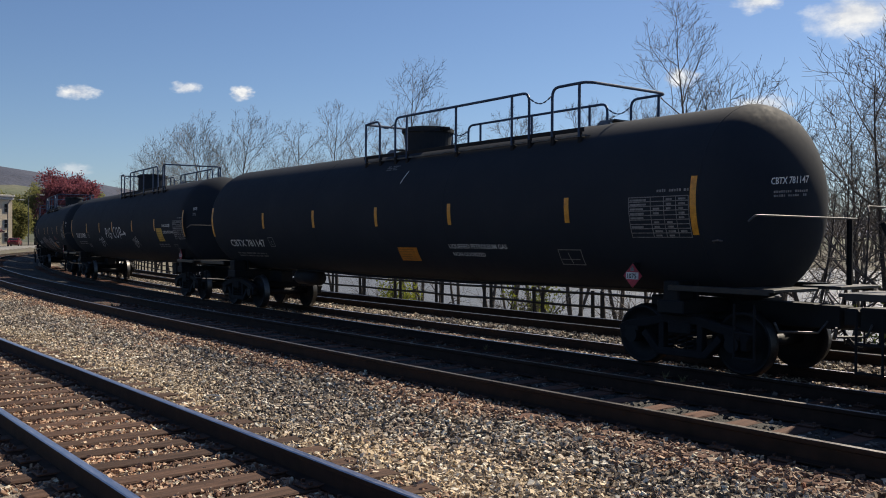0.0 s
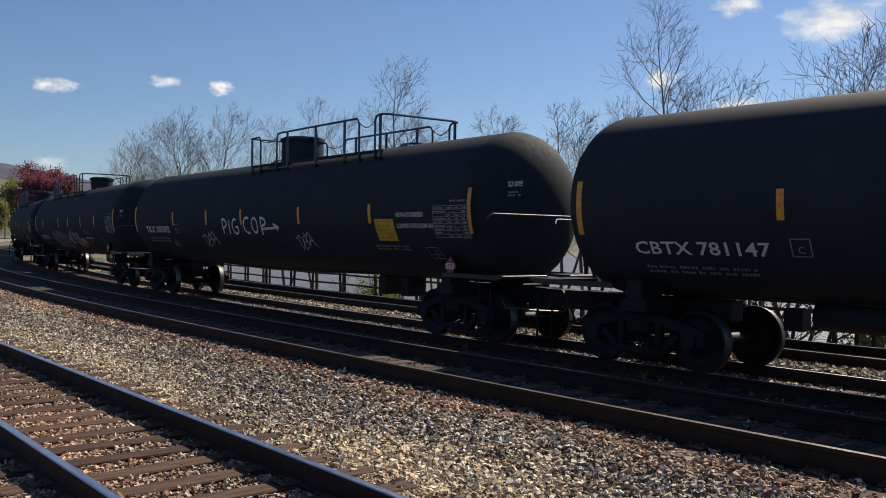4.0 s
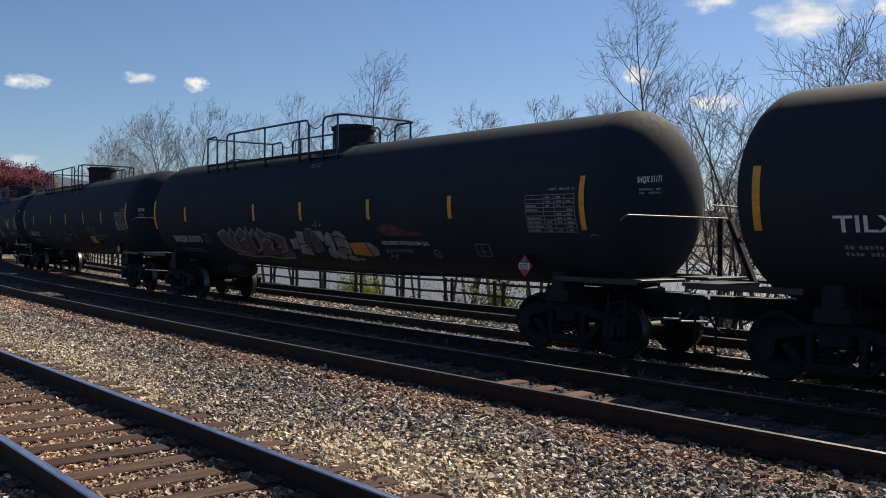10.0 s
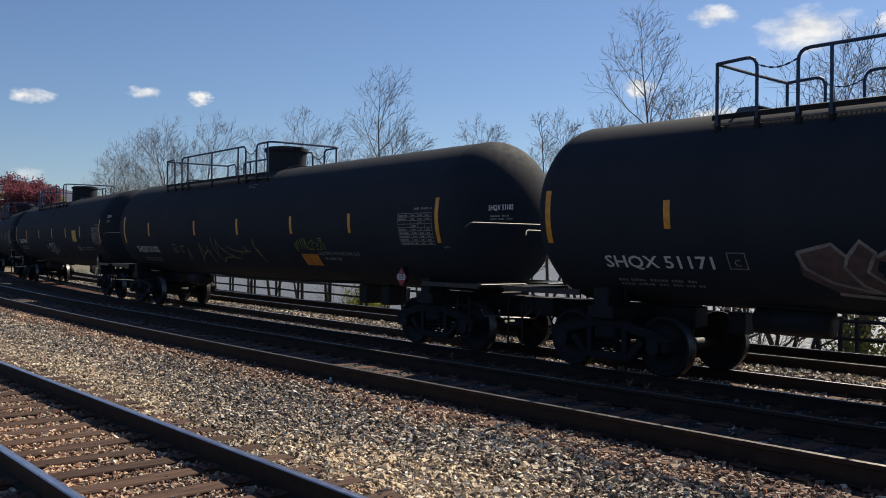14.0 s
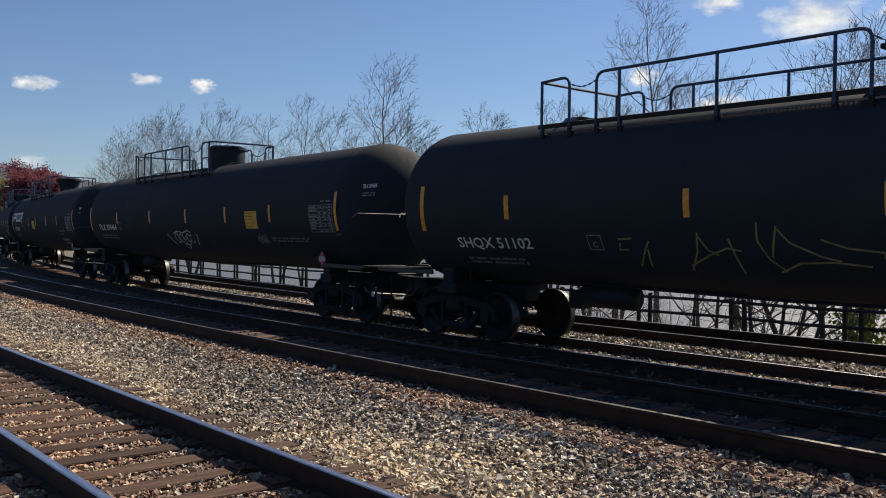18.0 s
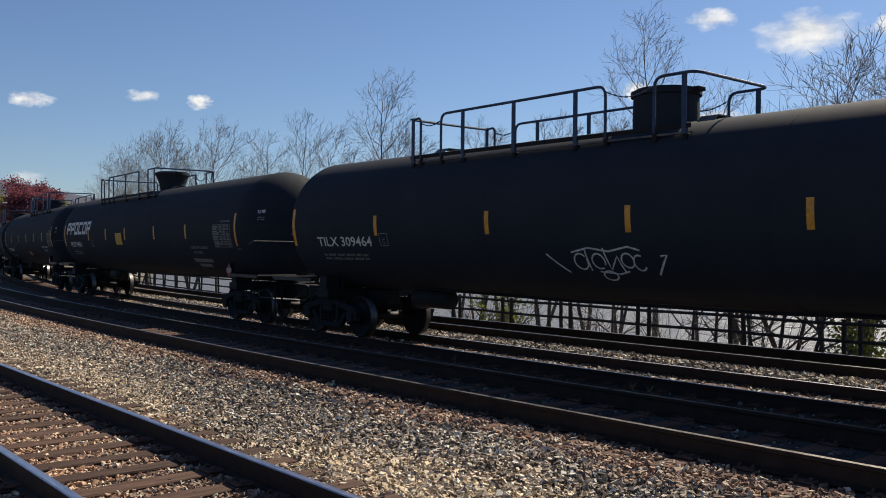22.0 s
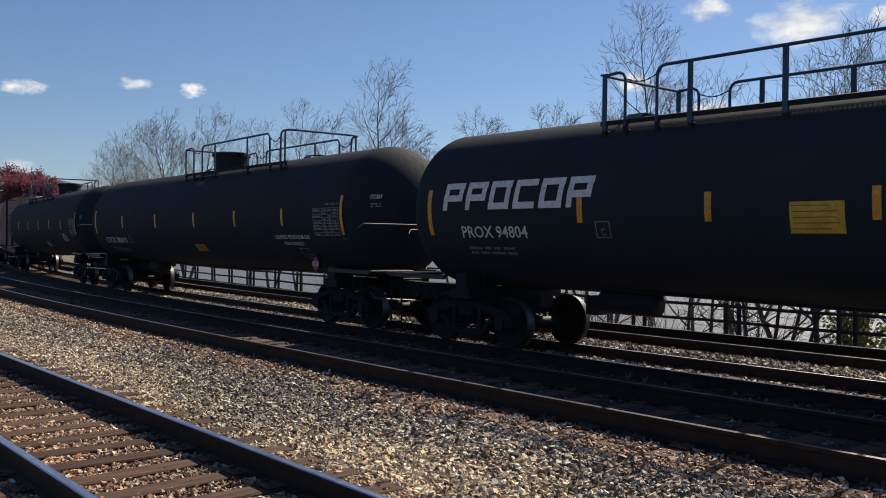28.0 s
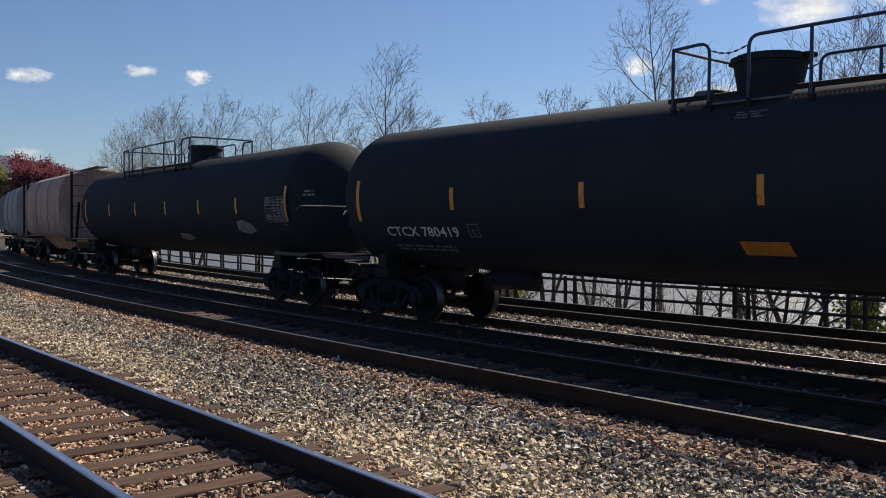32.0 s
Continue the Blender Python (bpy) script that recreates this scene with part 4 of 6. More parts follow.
def scribble_tag(car, x, z, s, seed, mat=CHALK, name="sprayed_tag"):
    rng = random.Random(seed)
    bm = bmesh.new()
    a = 0.0
    for k in range(4):
        stroke(bm, [(a, 0.05 + rng.uniform(0, 0.2)), (a + 0.1, 1 + rng.uniform(-0.2, 0.2)), (a + 0.45, 0.6 + rng.uniform(-0.2, 0.2)), (a + 0.15, 0.4), (a + 0.5, 0.0 + rng.uniform(-0.1, 0.2))], x, z, s, 0.035)
        stroke(bm, [(a + 0.05, 0.5), (a + 0.5, 0.35 + rng.uniform(-0.2, 0.3))], x, z, s, 0.03)
        a += 0.55
    return part(name, bm, mat, car)


for x, k in ((2.16, 1.0), (-3.78, 1.22)):
    spray(c1, "sprayed_tag", CHALK, 1.4, [[(x + a * k, b) for a, b in pts] for pts in TAG], 0.022, "thin white sprayed tag")
scribble_tag(c1, -6.4, 1.38, 0.22, 4, GREY_INK)
# third: two sprayed murals
marks(c2, "SHQX 51171", -7.88, -5.96, 1.47, (9.85, 10.3), (7.49, 8.6), end_z=2.53, box_at=-5.73)


def blob(bm, pts, x, z, off=0.012):
    """A filled patch of paint with a free outline, in (a, b) metres."""
    cx, cy = sum(p[0] for p in pts) / len(pts), sum(p[1] for p in pts) / len(pts)
    c = bm.verts.new(on_tank(x + cx, cy, z, off))
    ring = [bm.verts.new(on_tank(x + a, b, z, off)) for a, b in pts]
    inner = [bm.verts.new(on_tank(x + (a + cx) / 2, (b + cy) / 2, z, off)) for a, b in pts]
    n = len(pts)
    for k in range(n):
        bm.faces.new((ring[k], ring[(k + 1) % n], inner[(k + 1) % n], inner[k]))
        bm.faces.new((inner[k], inner[(k + 1) % n], c))


MURAL_WHITE = mottled("weathered_white_spray", [(0.3, (0.16, 0.165, 0.165)), (0.55, (0.27, 0.275, 0.27)), (0.75, (0.36, 0.36, 0.35))], scale=5, rough=0.8, bump_strength=0.02)
MURAL_PINK = mottled("faded_pink_brown_spray", [(0.3, (0.065, 0.043, 0.041)), (0.7, (0.14, 0.092, 0.084))], scale=4, rough=0.8, bump_strength=0.02)
MURAL_LINE = mottled("pale_pink_outline_spray", [(0.3, (0.16, 0.143, 0.138)), (0.7, (0.32, 0.285, 0.275))], scale=5, rough=0.8, bump_strength=0.02)
bm = bmesh.new()
for pts in (
    [(-4.69, 0.66), (-4.22, 0.78), (-4.04, 0.6), (-3.86, 0.82), (-3.68, 0.64), (-3.64, 0.21), (-3.26, -0.02), (-4.3, 0.0), (-4.7, 0.3)],
    [(-3.68, 0.61), (-3.28, 0.83), (-3.02, 0.69), (-2.93, 0.86), (-2.8, 0.65), (-2.83, 0.05), (-3.74, -0.1)],
    [(-2.8, 0.65), (-2.57, 0.82), (-2.43, 0.65), (-2.3, 0.82), (-1.74, 0.62), (-1.8, 0.0), (-2.83, -0.05)],
    [(-1.83, 0.71), (-1.07, 0.57), (-1.06, 0.3), (-1.05, 0.05), (-1.27, -0.1), (-1.95, -0.14)],
):
    blob(bm, pts, 0.0, 1.2)
part("mural_fill", bm, MURAL_PINK, c2, "faded pink spiky sprayed lettering")
spray(c2, "mural_outline", MURAL_LINE, 1.2, (
    [(-4.69, 0.66), (-4.22, 0.78), (-4.04, 0.6), (-4.1, 0.45), (-3.92, 0.15), (-3.61, -0.04)], [(-4.69, 0.66), (-4.62, 0.42), (-4.31, 0.19), (-3.83, 0.04), (-3.26, -0.02)],
    [(-4.04, 0.6), (-3.86, 0.82), (-3.68, 0.67), (-3.82, 0.39), (-3.64, 0.21)], [(-3.68, 0.61), (-3.28, 0.83), (-3.02, 0.69), (-3.16, 0.53), (-3.58, 0.44), (-3.4, 0.21)],
    [(-3.16, 0.53), (-2.93, 0.86), (-2.8, 0.65), (-2.86, 0.28), (-2.83, 0.11)], [(-2.8, 0.65), (-2.57, 0.82), (-2.43, 0.65), (-2.52, 0.24)], [(-2.47, 0.62), (-2.3, 0.82), (-1.71, 0.58)],
    [(-2.47, 0.62), (-2.35, 0.5), (-2.57, 0.24), (-2.83, 0.11)], [(-1.83, 0.71), (-1.07, 0.57), (-1.28, 0.19), (-1.72, 0.1), (-1.7, 0.26), (-1.42, 0.33)],
), 0.05, "pale sprayed outline", 0.018)
spray(c2, "mural_outline", MURAL_LINE, 1.2, ([(-2.27, 0.46), (-2.03, 0.54), (-1.79, 0.43), (-2.07, 0.16)], [(-4.3, -0.02), (-3.4, -0.12), (-2.6, -0.08), (-1.9, -0.15), (-1.2, -0.08)]), 0.07, "", 0.018)
for pts in (
    [(-0.43, 0.74), (-0.08, 0.73), (-0.16, 0.49), (-0.08, 0.31), (-0.18, 0.04), (-0.67, 0.09), (-0.54, 0.35), (-0.45, 0.45)],
    [(0.44, 0.76), (0.78, 0.75), (0.75, 0.51), (0.63, 0.45), (0.53, 0.64)], [(0.81, 0.61), (0.97, 0.72), (1.12, 0.69), (1.13, 0.51), (1.03, 0.3), (0.83, 0.0), (0.61, 0.01), (0.62, 0.21), (0.8, 0.33), (0.71, 0.42)],
    [(-0.82, 0.52), (-0.45, 0.58), (-0.6, 0.25), (-0.93, 0.24)], [(1.16, 0.67), (1.31, 0.76), (1.51, 0.75), (1.66, 0.64), (1.7, 0.48), (1.65, 0.26), (1.52, 0.12), (1.31, 0.12), (1.12, 0.3), (1.18, 0.5)],
):
    bm = bmesh.new()
    blob(bm, pts, 0.0, 1.2)
    part("white_mural_letter", bm, MURAL_WHITE, c2, "white bubble-shaped sprayed letter")
for cx, cy, rx, ry in ((1.07, 0.1, 0.2, 0.15), (1.47, 0.0, 0.2, 0.1), (1.79, -0.03, 0.11, 0.045), (0.74, 0.09, 0.14, 0.12)):
    bm = bmesh.new()
    blob(bm, ring_pts(cx, cy, rx, ry, 0, 330, 11), 0.0, 1.2)
    part("white_mural_blot", bm, MURAL_WHITE, c2)
bm = bmesh.new()
blob(bm, [(-0.07, 0.72), (0.07, 0.78), (0.28, 0.8), (0.43, 0.67), (0.53, 0.43), (0.45, 0.2), (0.08, 0.1), (-0.07, 0.23), (-0.09, 0.46)], 0.0, 1.2, 0.013)
part("grey_mural_letter", bm, MURAL_PINK, c2)
spray(c2, "mural_line", BLACK_STEEL, 1.2, (
    [(1.14, 0.67), (1.15, 0.5), (1.09, 0.3)], [(1.21, 0.6), (1.38, 0.64), (1.57, 0.59), (1.71, 0.54)], [(1.21, 0.52), (1.17, 0.32), (1.34, 0.35), (1.54, 0.32), (1.61, 0.28)], [(1.34, 0.27), (1.48, 0.26), (1.42, 0.14), (1.31, 0.13)],
    [(0.81, 0.31), (0.91, 0.41), (0.88, 0.3)], [(-0.54, 0.35), (-0.44, 0.41), (-0.07, 0.42)], [(-0.29, 0.3), (-0.11, 0.34), (0.11, 0.29)], [(0.44, 0.76), (0.54, 0.5)], [(0.19, 0.77), (0.07, 0.46), (0.12, 0.23)], [(1.17, 0.68), (1.19, 0.51), (1.08, 0.3)],
), 0.03, "", 0.022)
spray(c2, "mural_rim", MURAL_WHITE, 1.2, ([(0.1, 0.8), (0.28, 0.81), (0.45, 0.74), (0.55, 0.47), (0.5, 0.24)], [(0.49, 0.91), (0.55, 0.84)], [(0.64, 1.01), (0.63, 0.85)], [(0.84, 0.92), (0.75, 0.86)]), 0.03, "", 0.024)
bm = bmesh.new()
blob(bm, [(1.72, 0.46), (2.34, 0.48), (2.35, 0.09), (1.67, 0.13)], 0.0, 1.2, 0.011)
part("orange_label", bm, ORANGE, c2, "faded orange rectangular label")
bm = bmesh.new()
blob(bm, [(2.39, 0.49), (2.6, 0.45), (2.72, 0.32), (2.65, 0.15), (2.4, 0.1)], 0.0, 1.2)
part("white_mural_blot", bm, MURAL_WHITE, c2)
bm = bmesh.new()
blob(bm, [(2.99, 0.28), (3.2, 0.36), (3.48, 0.39), (3.79, 0.3), (4.04, 0.22), (4.5, 0.19), (4.47, 0.14), (4.02, 0.12), (3.27, 0.12)], 0.0, 1.6)
part("paint_patch", bm, mottled("faded_red_spray", [(0.3, (0.03, 0.014, 0.016)), (0.7, (0.14, 0.045, 0.042))], scale=6, rough=0.8, bump_strength=0.02), c2, "faded red paint patch")
spray(c2, "sprayed_star", GREY_INK, 1.2, ([(2.97, 0.22), (3.14, 0.3), (3.12, 0.17), (3.0, 0.09), (3.35, 0.18), (3.13, 0.03)],), 0.025)
spray(c2, "round_sticker", GREY_INK, 1.2, (ring_pts(4.71, 0.24, 0.1, 0.1, 0, 360, 14), [(4.64, 0.24), (4.78, 0.24)]), 0.025)
lettering(c2, "LIQUEFIED PETROLEUM GAS", 3.0, 1.53, 0.12, squeeze=1.05)
lettering(c2, "NON-ODORIZED", 3.02, 1.38, 0.115, GREY_INK, squeeze=1.05)
placard(c2, 7.32, 1.21)
frame_box(c2, 5.9, 6.3, 1.35, 1.6, 0.05)
# fourth: thin scrawls
marks(c3, "SHQX 51102", -8.05, -6.16, 1.54, (10.1, 10.75), (7.32, 8.43), end_z=2.4, box_at=-4.9)
SCRAWL = mottled("yellow_green_spray", [(0.3, (0.15, 0.13, 0.05)), (0.7, (0.3, 0.26, 0.11))], scale=9, rough=0.8, bump_strength=0.02)
spray(c3, "scrawl", SCRAWL, 1.2, (
    [(-3.71, 0.64), (-4.02, 0.16)], [(-3.76, 0.5), (-3.82, 0.15)], [(-4.28, 0.66), (-4.01, 0.68)], [(-4.25, 0.6), (-4.3, 0.48), (-4.12, 0.48)], [(-2.83, 0.78), (-2.9, 0.47), (-3.11, 0.11)], [(-2.84, 0.74), (-2.71, 0.5), (-2.56, 0.42)],
    [(-3.09, 0.21), (-2.71, 0.42), (-2.4, 0.54), (-2.18, 0.5)], [(-2.35, 0.69), (-2.3, 0.44), (-2.26, 0.09)], [(-1.88, 0.93), (-1.91, 0.67), (-1.79, 0.37), (-1.6, 0.16)], [(-1.6, 0.88), (-1.74, 0.41)],
    [(-1.59, 0.83), (-1.44, 0.64), (-1.05, 0.44), (-0.8, 0.37)], [(-1.7, 0.14), (-1.37, 0.32), (-0.89, 0.35), (-0.43, 0.3)], [(-1.01, 0.69), (-0.67, 0.57), (-0.22, 0.52), (0.16, 0.52)], [(-0.22, 0.51), (-0.24, 0.43)],
), 0.03, "thin yellowish sprayed scrawls")
spray(c3, "scrawl", SCRAWL, 1.2, ([(0.03, 0.69), (0.11, 0.58), (0.36, 0.52)], [(0.69, 0.88), (0.68, 0.71), (0.8, 0.46), (0.99, 0.19)], [(0.73, 0.63), (0.84, 0.56), (0.91, 0.39)]), 0.035)
label_sheet(c3, 2.99, 1.43, 0.76, 0.34, ORANGE, 0.04)
lettering(c3, "LIQUEFIED PETROLEUM GAS", 3.86, 1.56, 0.12, GREY_INK, squeeze=1.16)
bars(c3, 4.05, 4.9, 1.44, 1, 0.09, GREY_INK, seed=14)
spray(c3, "scrawl_tag", mottled("green_spray", [(0.3, (0.17, 0.18, 0.025)), (0.7, (0.32, 0.33, 0.06))], scale=9, rough=0.8, bump_strength=0.02), 1.5, (
    [(2.89, 0.36), (2.91, 0.23), (2.97, 0.17), (2.96, 0.34), (2.92, 0.39)], [(3.03, 0.43), (3.04, 0.23), (3.11, 0.36), (3.04, 0.42)], [(3.2, 0.48), (3.21, 0.31), (3.21, 0.23)], [(3.34, 0.49), (3.3, 0.42), (3.33, 0.22), (3.4, 0.39), (3.36, 0.49)], [(3.43, 0.48), (3.45, 0.23)],
    [(3.56, 0.36), (3.78, 0.44), (3.8, 0.36), (3.7, 0.34), (3.76, 0.22), (3.53, 0.21), (3.5, 0.31)], [(3.89, 0.38), (4.02, 0.34), (3.93, 0.31), (3.9, 0.21), (4.09, 0.2), (4.06, 0.29)], ring_pts(4.13, 0.45, 0.07, 0.04, 0, 360, 8), [(4.12, 0.39), (4.14, 0.21)], [(4.23, 0.39), (4.27, 0.21)],
), 0.022, "yellow-green sprayed tag")
placard(c3, 7.23, 1.14)
# fifth
marks(c4, "TILX 309464", -8.57, -6.48, 1.83, (10.3, 10.85), (8.0, 9.08), end_z=2.72, box_at=-6.2)
spray(c4, "sprayed_tag", CHALK, 1.38, (
    [(-0.98, 0.42), (-0.6, 0.5), (-0.2, 0.44), (0.2, 0.52), (0.42, 0.46)], ring_pts(-0.82, 0.25, 0.14, 0.15, 40, 380, 12), [(-0.68, 0.46), (-0.66, 0.08)], ring_pts(-0.45, 0.26, 0.13, 0.14, -30, 300, 12),
    [(-0.3, 0.5), (-0.24, 0.1), (-0.05, 0.36), (0.02, 0.06)], ring_pts(0.14, 0.28, 0.12, 0.13, 0, 340, 12), ring_pts(0.36, 0.24, 0.11, 0.14, 60, 330, 10), ring_pts(-0.32, -0.02, 0.14, 0.1, 0, 360, 12), [(-0.5, 0.06), (-0.1, 0.02), (0.1, 0.08)],
), 0.03, "rounded white sprayed tag")
for x0, x1 in ((-1.55, -1.15), (0.65, 0.9)):
    bm = bmesh.new()
    stroke(bm, [(0, 0.36), (x1 - x0, 0)] if x0 < 0 else [(0, 0), (x1 - x0, 0.36), (x1 - x0 - 0.12, 0.34)], x0, 1.4, 1, 0.035)
    part("sprayed_dash", bm, CHALK, c4)
label_sheet(c4, 4.48, 2.1, 0.72, 0.46, LABEL_Y, 0.0)
scribble_tag(c4, 4.97, 1.5, 0.27, 15, GREY_INK)
bars(c4, 5.75, 7.7, 1.62, 2, 0.05, GREY_INK, seed=6)
placard(c4, 8.36, 1.18)
bm = bmesh.new()
cyl(bm, (10.6, -1.37, 0.5), (10.6, -1.35, 0.5), 0.055, seg=18)
part("round_marker", bm, CHALK, c4, "cream round marker disc")
bm = bmesh.new()
box(bm, 10.6, -1.335, 0.74, 0.02, 0.02, 0.56)
part("marker_bracket", bm, DEEP_BLACK, c4)
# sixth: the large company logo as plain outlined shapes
marks(c5, "PROX 94804", -8.41, -6.76, 1.8, (10.1, 10.55), (7.17, 8.38), end_z=2.64, size=0.3, box_at=-5.28)
bm = bmesh.new()
x = -8.86
for k in range(6):
    w, h, th, lean = 0.5, 0.5, 0.115, 0.07
    low = 0.16 if k in (0, 1, 5) else 0.0
    patch(bm, x, x + th, 0, h, 2.29, 0.012, lean)
    patch(bm, x + lean, x + w + lean, h - th, h, 2.29, 0.014, 0.01)
    patch(bm, x + lean * low / h, x + w + lean * low / h, low, low + th, 2.29, 0.014, 0.01)
    if k != 3:
        patch(bm, x + w - th + lean * low / h, x + w + lean * low / h, low, h, 2.29, 0.013, lean * (1 - low / h))
    x += 0.6
part("company_logo", bm, WHITE, c5, "large white block-shaped company logo")
label_sheet(c5, -2.04, 2.08, 0.73, 0.42, LABEL_Y, 0.0)
lettering(c5, "LIQUEFIED PETROLEUM GAS", 5.25, 1.75, 0.11, GREY_INK, squeeze=0.95)
lettering(c5, "NOT ODORIZED", 5.31, 1.61, 0.11, GREY_INK, squeeze=0.9)
bm = bmesh.new()
patch(bm, 5.0, 6.45, 0, 0.13, 1.36, 0.01)
patch(bm, 5.15, 6.1, -0.2, -0.07, 1.36, 0.01)
part("painted_out_patch", bm, GREY_INK, c5, "grey painted-out patches")
placard(c5, 7.96, 1.16)
# seventh
marks(c6, "CTCX 780419", -8.09, -5.83, 1.54, (9.95, 10.4), (7.55, 8.67), end_z=2.57, table_z=2.42, box_at=-5.55)
lettering(c6, "LIQUEFIED PETROLEUM GAS", 5.5, 1.74, 0.135, squeeze=1.02)
lettering(c6, "NON-ODORIZED", 5.87, 1.59, 0.125, squeeze=1.0)
label_sheet(c6, 0.1, 1.45, 0.74, 0.24, ORANGE, -0.04)
frame_box(c6, 6.56, 7.05, 1.28, 1.55, -0.1)
placard(c6, 7.42, 1.16)
# eighth
table_panel(c7, 7.87, 2.42, 1.12)
bars(c7, 10.0, 10.5, 2.5, 2, 0.06, GREY_INK, seed=2)
bm = bmesh.new()
blob(bm, [(0, 0.1), (0.1, 0.38), (0.5, 0.42), (1.0, 0.3), (1.15, 0.1), (0.6, 0.0)], 5.85, 1.5)
part("paint_patch", bm, GREY_INK, c7, "whitish sprayed spot")
bm = bmesh.new()
blob(bm, [(0, 0.1), (0.2, 0.3), (0.9, 0.28), (1.2, 0.1), (0.5, 0.0)], 1.0, 1.26)
part("paint_patch", bm, GREY_INK, c7)
# maker's stencil by each housing
for c in (c0, c2, c3, c6):
    bars(c, -0.1, 0.35, 3.35, 3, 0.035, GREY_INK, seed=31)


# ---------------------------------------------------------------- covered hopper cars
def hopper_car(label, half, paint):
    """A curved-sided covered hopper on two bogies."""
    car = thing("hopper_car", label, "hopper car", "hopper cars of the freight train")
    prof = [(-1.2, 1.15), (-1.5, 1.35), (-1.58, 2.0), (-1.6, 2.8), (-1.55, 3.4), (-1.35, 3.82), (-0.8, 4.08), (0, 4.18)]
    prof = prof + [(-y, z) for y, z in prof[-2::-1]]
    bm = bmesh.new()
    rings = []
    for x, sq in ((-half + 1.5, 0.0), (-half + 1.55, 1.0), (-half * 0.33, 1.0), (half * 0.33, 1.0), (half - 1.55, 1.0), (half - 1.5, 0.0)):
        rings.append([bm.verts.new((x, y * (0.985 + 0.015 * sq), z if sq else min(z, 4.16))) for y, z in prof])
    for a, b in zip(rings, rings[1:]):
        for k in range(len(prof) - 1):
            bm.faces.new((a[k], a[k + 1], b[k + 1], b[k]))
    bm.faces.new(rings[0])
    bm.faces.new(rings[-1][::-1])
    bmesh.ops.recalc_face_normals(bm, faces=bm.faces[:])
    hull = part("body", bm, paint, car, "", True)
    hull.data.materials.append(BLACK_STEEL)
    for f in hull.data.polygons:
        if abs(f.normal.x) > 0.8:
            f.use_smooth = False
    for k in range(4):
        x = -half + 1.6 + k * (2 * half - 3.2) / 3
        for sy in (-1, 1):
            bm = bmesh.new()
            tube(bm, [(x, sy * (abs(y) + 0.02), z) for y, z in prof[1:6]], 0.035, 4)
            part("side_rib", bm, paint, car)
    bm = bmesh.new()
    box(bm, 0, 0, 4.28, 2 * half - 1.6, 0.5, 0.04)
    part("running_board", bm, GRATING, car)
    for k in range(4):
        bm = bmesh.new()
        box(bm, -half + 2.4 + k * (2 * half - 4.8) / 3, 0.62, 4.16, 1.2, 0.6, 0.12, 0.03)
        part("roof_hatch", bm, paint, car)
    for k in (-1, 0, 1):
        bm = bmesh.new()
        out = bmesh.ops.create_cone(bm, cap_ends=True, segments=4, radius1=0.55, radius2=2.0, depth=0.95, matrix=Matrix.Translation((k * half * 0.45, 0, 0.95)) @ Matrix.Diagonal((0.9, 0.85, 1, 1)) @ Matrix.Rotation(math.pi / 4, 4, "Z"))
        part("discharge_bay", bm, paint, car)
    bx = half - 1.9
    for f in (-1, 1):
        bm = bmesh.new()
        box(bm, f * (half - 0.55), 0, 1.05, 1.5, 2.9, 0.14, 0.02)
        for sy in (-1, 1):
            box(bm, f * (half - 0.35), sy * 1.35, 2.5, 0.09, 0.1, 3.0)
            box(bm, f * (half - 0.9), sy * 1.0, 1.9, 0.1, 0.1, 1.7, 0, Matrix.Rotation(f * 0.35, 4, "Y"))
        part("end_frame", bm, BLACK_STEEL, car)
        bm = bmesh.new()
        for k in range(8):
            tube(bm, [(f * (half - 0.3), -1.35, 0.7 + k * 0.45), (f * (half - 0.3), -0.85, 0.7 + k * 0.45)], 0.016, 5)
        part("end_ladder", bm, BLACK_STEEL, car)
        bm = bmesh.new()
        box(bm, f * (half - 1.2), 0, 0.86, 3.0, 0.36, 0.3, 0.02)
        part("stub_sill", bm, BLACK_STEEL, car)
        coupler(car, f * (half - 0.1), f)
        bogie(car, f * bx, f * math.degrees(bx / RC), BOGIE_PROTO[0])
    return car, bx


RUSTY_PINK = mottled("weathered_pinkish_hopper_paint", [(0.25, (0.25, 0.15, 0.115)), (0.5, (0.4, 0.27, 0.22)), (0.75, (0.5, 0.385, 0.33))], scale=0.7, rough=0.8, bump_scale=12, stretch=(1.6, 1, 0.35))
GREY_HOPPER = mottled("weathered_grey_hopper_paint", [(0.25, (0.22, 0.2, 0.19)), (0.5, (0.34, 0.32, 0.31)), (0.75, (0.44, 0.42, 0.41))], scale=0.7, rough=0.8, bump_scale=12, stretch=(1.6, 1, 0.35))
for label, front, back, paint in (
    ("weathered pinkish-brown covered hopper car", -161.0, -174.0, RUSTY_PINK),
    ("weathered light grey covered hopper car", -174.9, -187.9, GREY_HOPPER),
    ("weathered grey covered hopper car at the tail", -188.8, -201.8, GREY_HOPPER),
):
    mid, half = (front + back) / 2, (front - back) / 2
    car, bx = hopper_car(label, half, paint)
    CARS.append((car, mid, bx))


# the tables above are in the train's units: settle every car to its true size over its wheels
RUNNING_GEAR = ("bogie", "coupler", "draft_sill", "stub_sill", "air_hose", "uncoupling_lever", "body_bolster", "stirrup_ladder")


def settle(ob, low):
    if ob.type == "MESH":
        for v in ob.data.vertices:
            v.co = Vector((v.co.x * TRAIN_K, v.co.y, v.co.z)) if low else Vector((v.co.x * TRAIN_K, v.co.y * TRAIN_K, v.co.z * TRAIN_K + 0.218))
    for sub in ob.children:
        settle(sub, low)


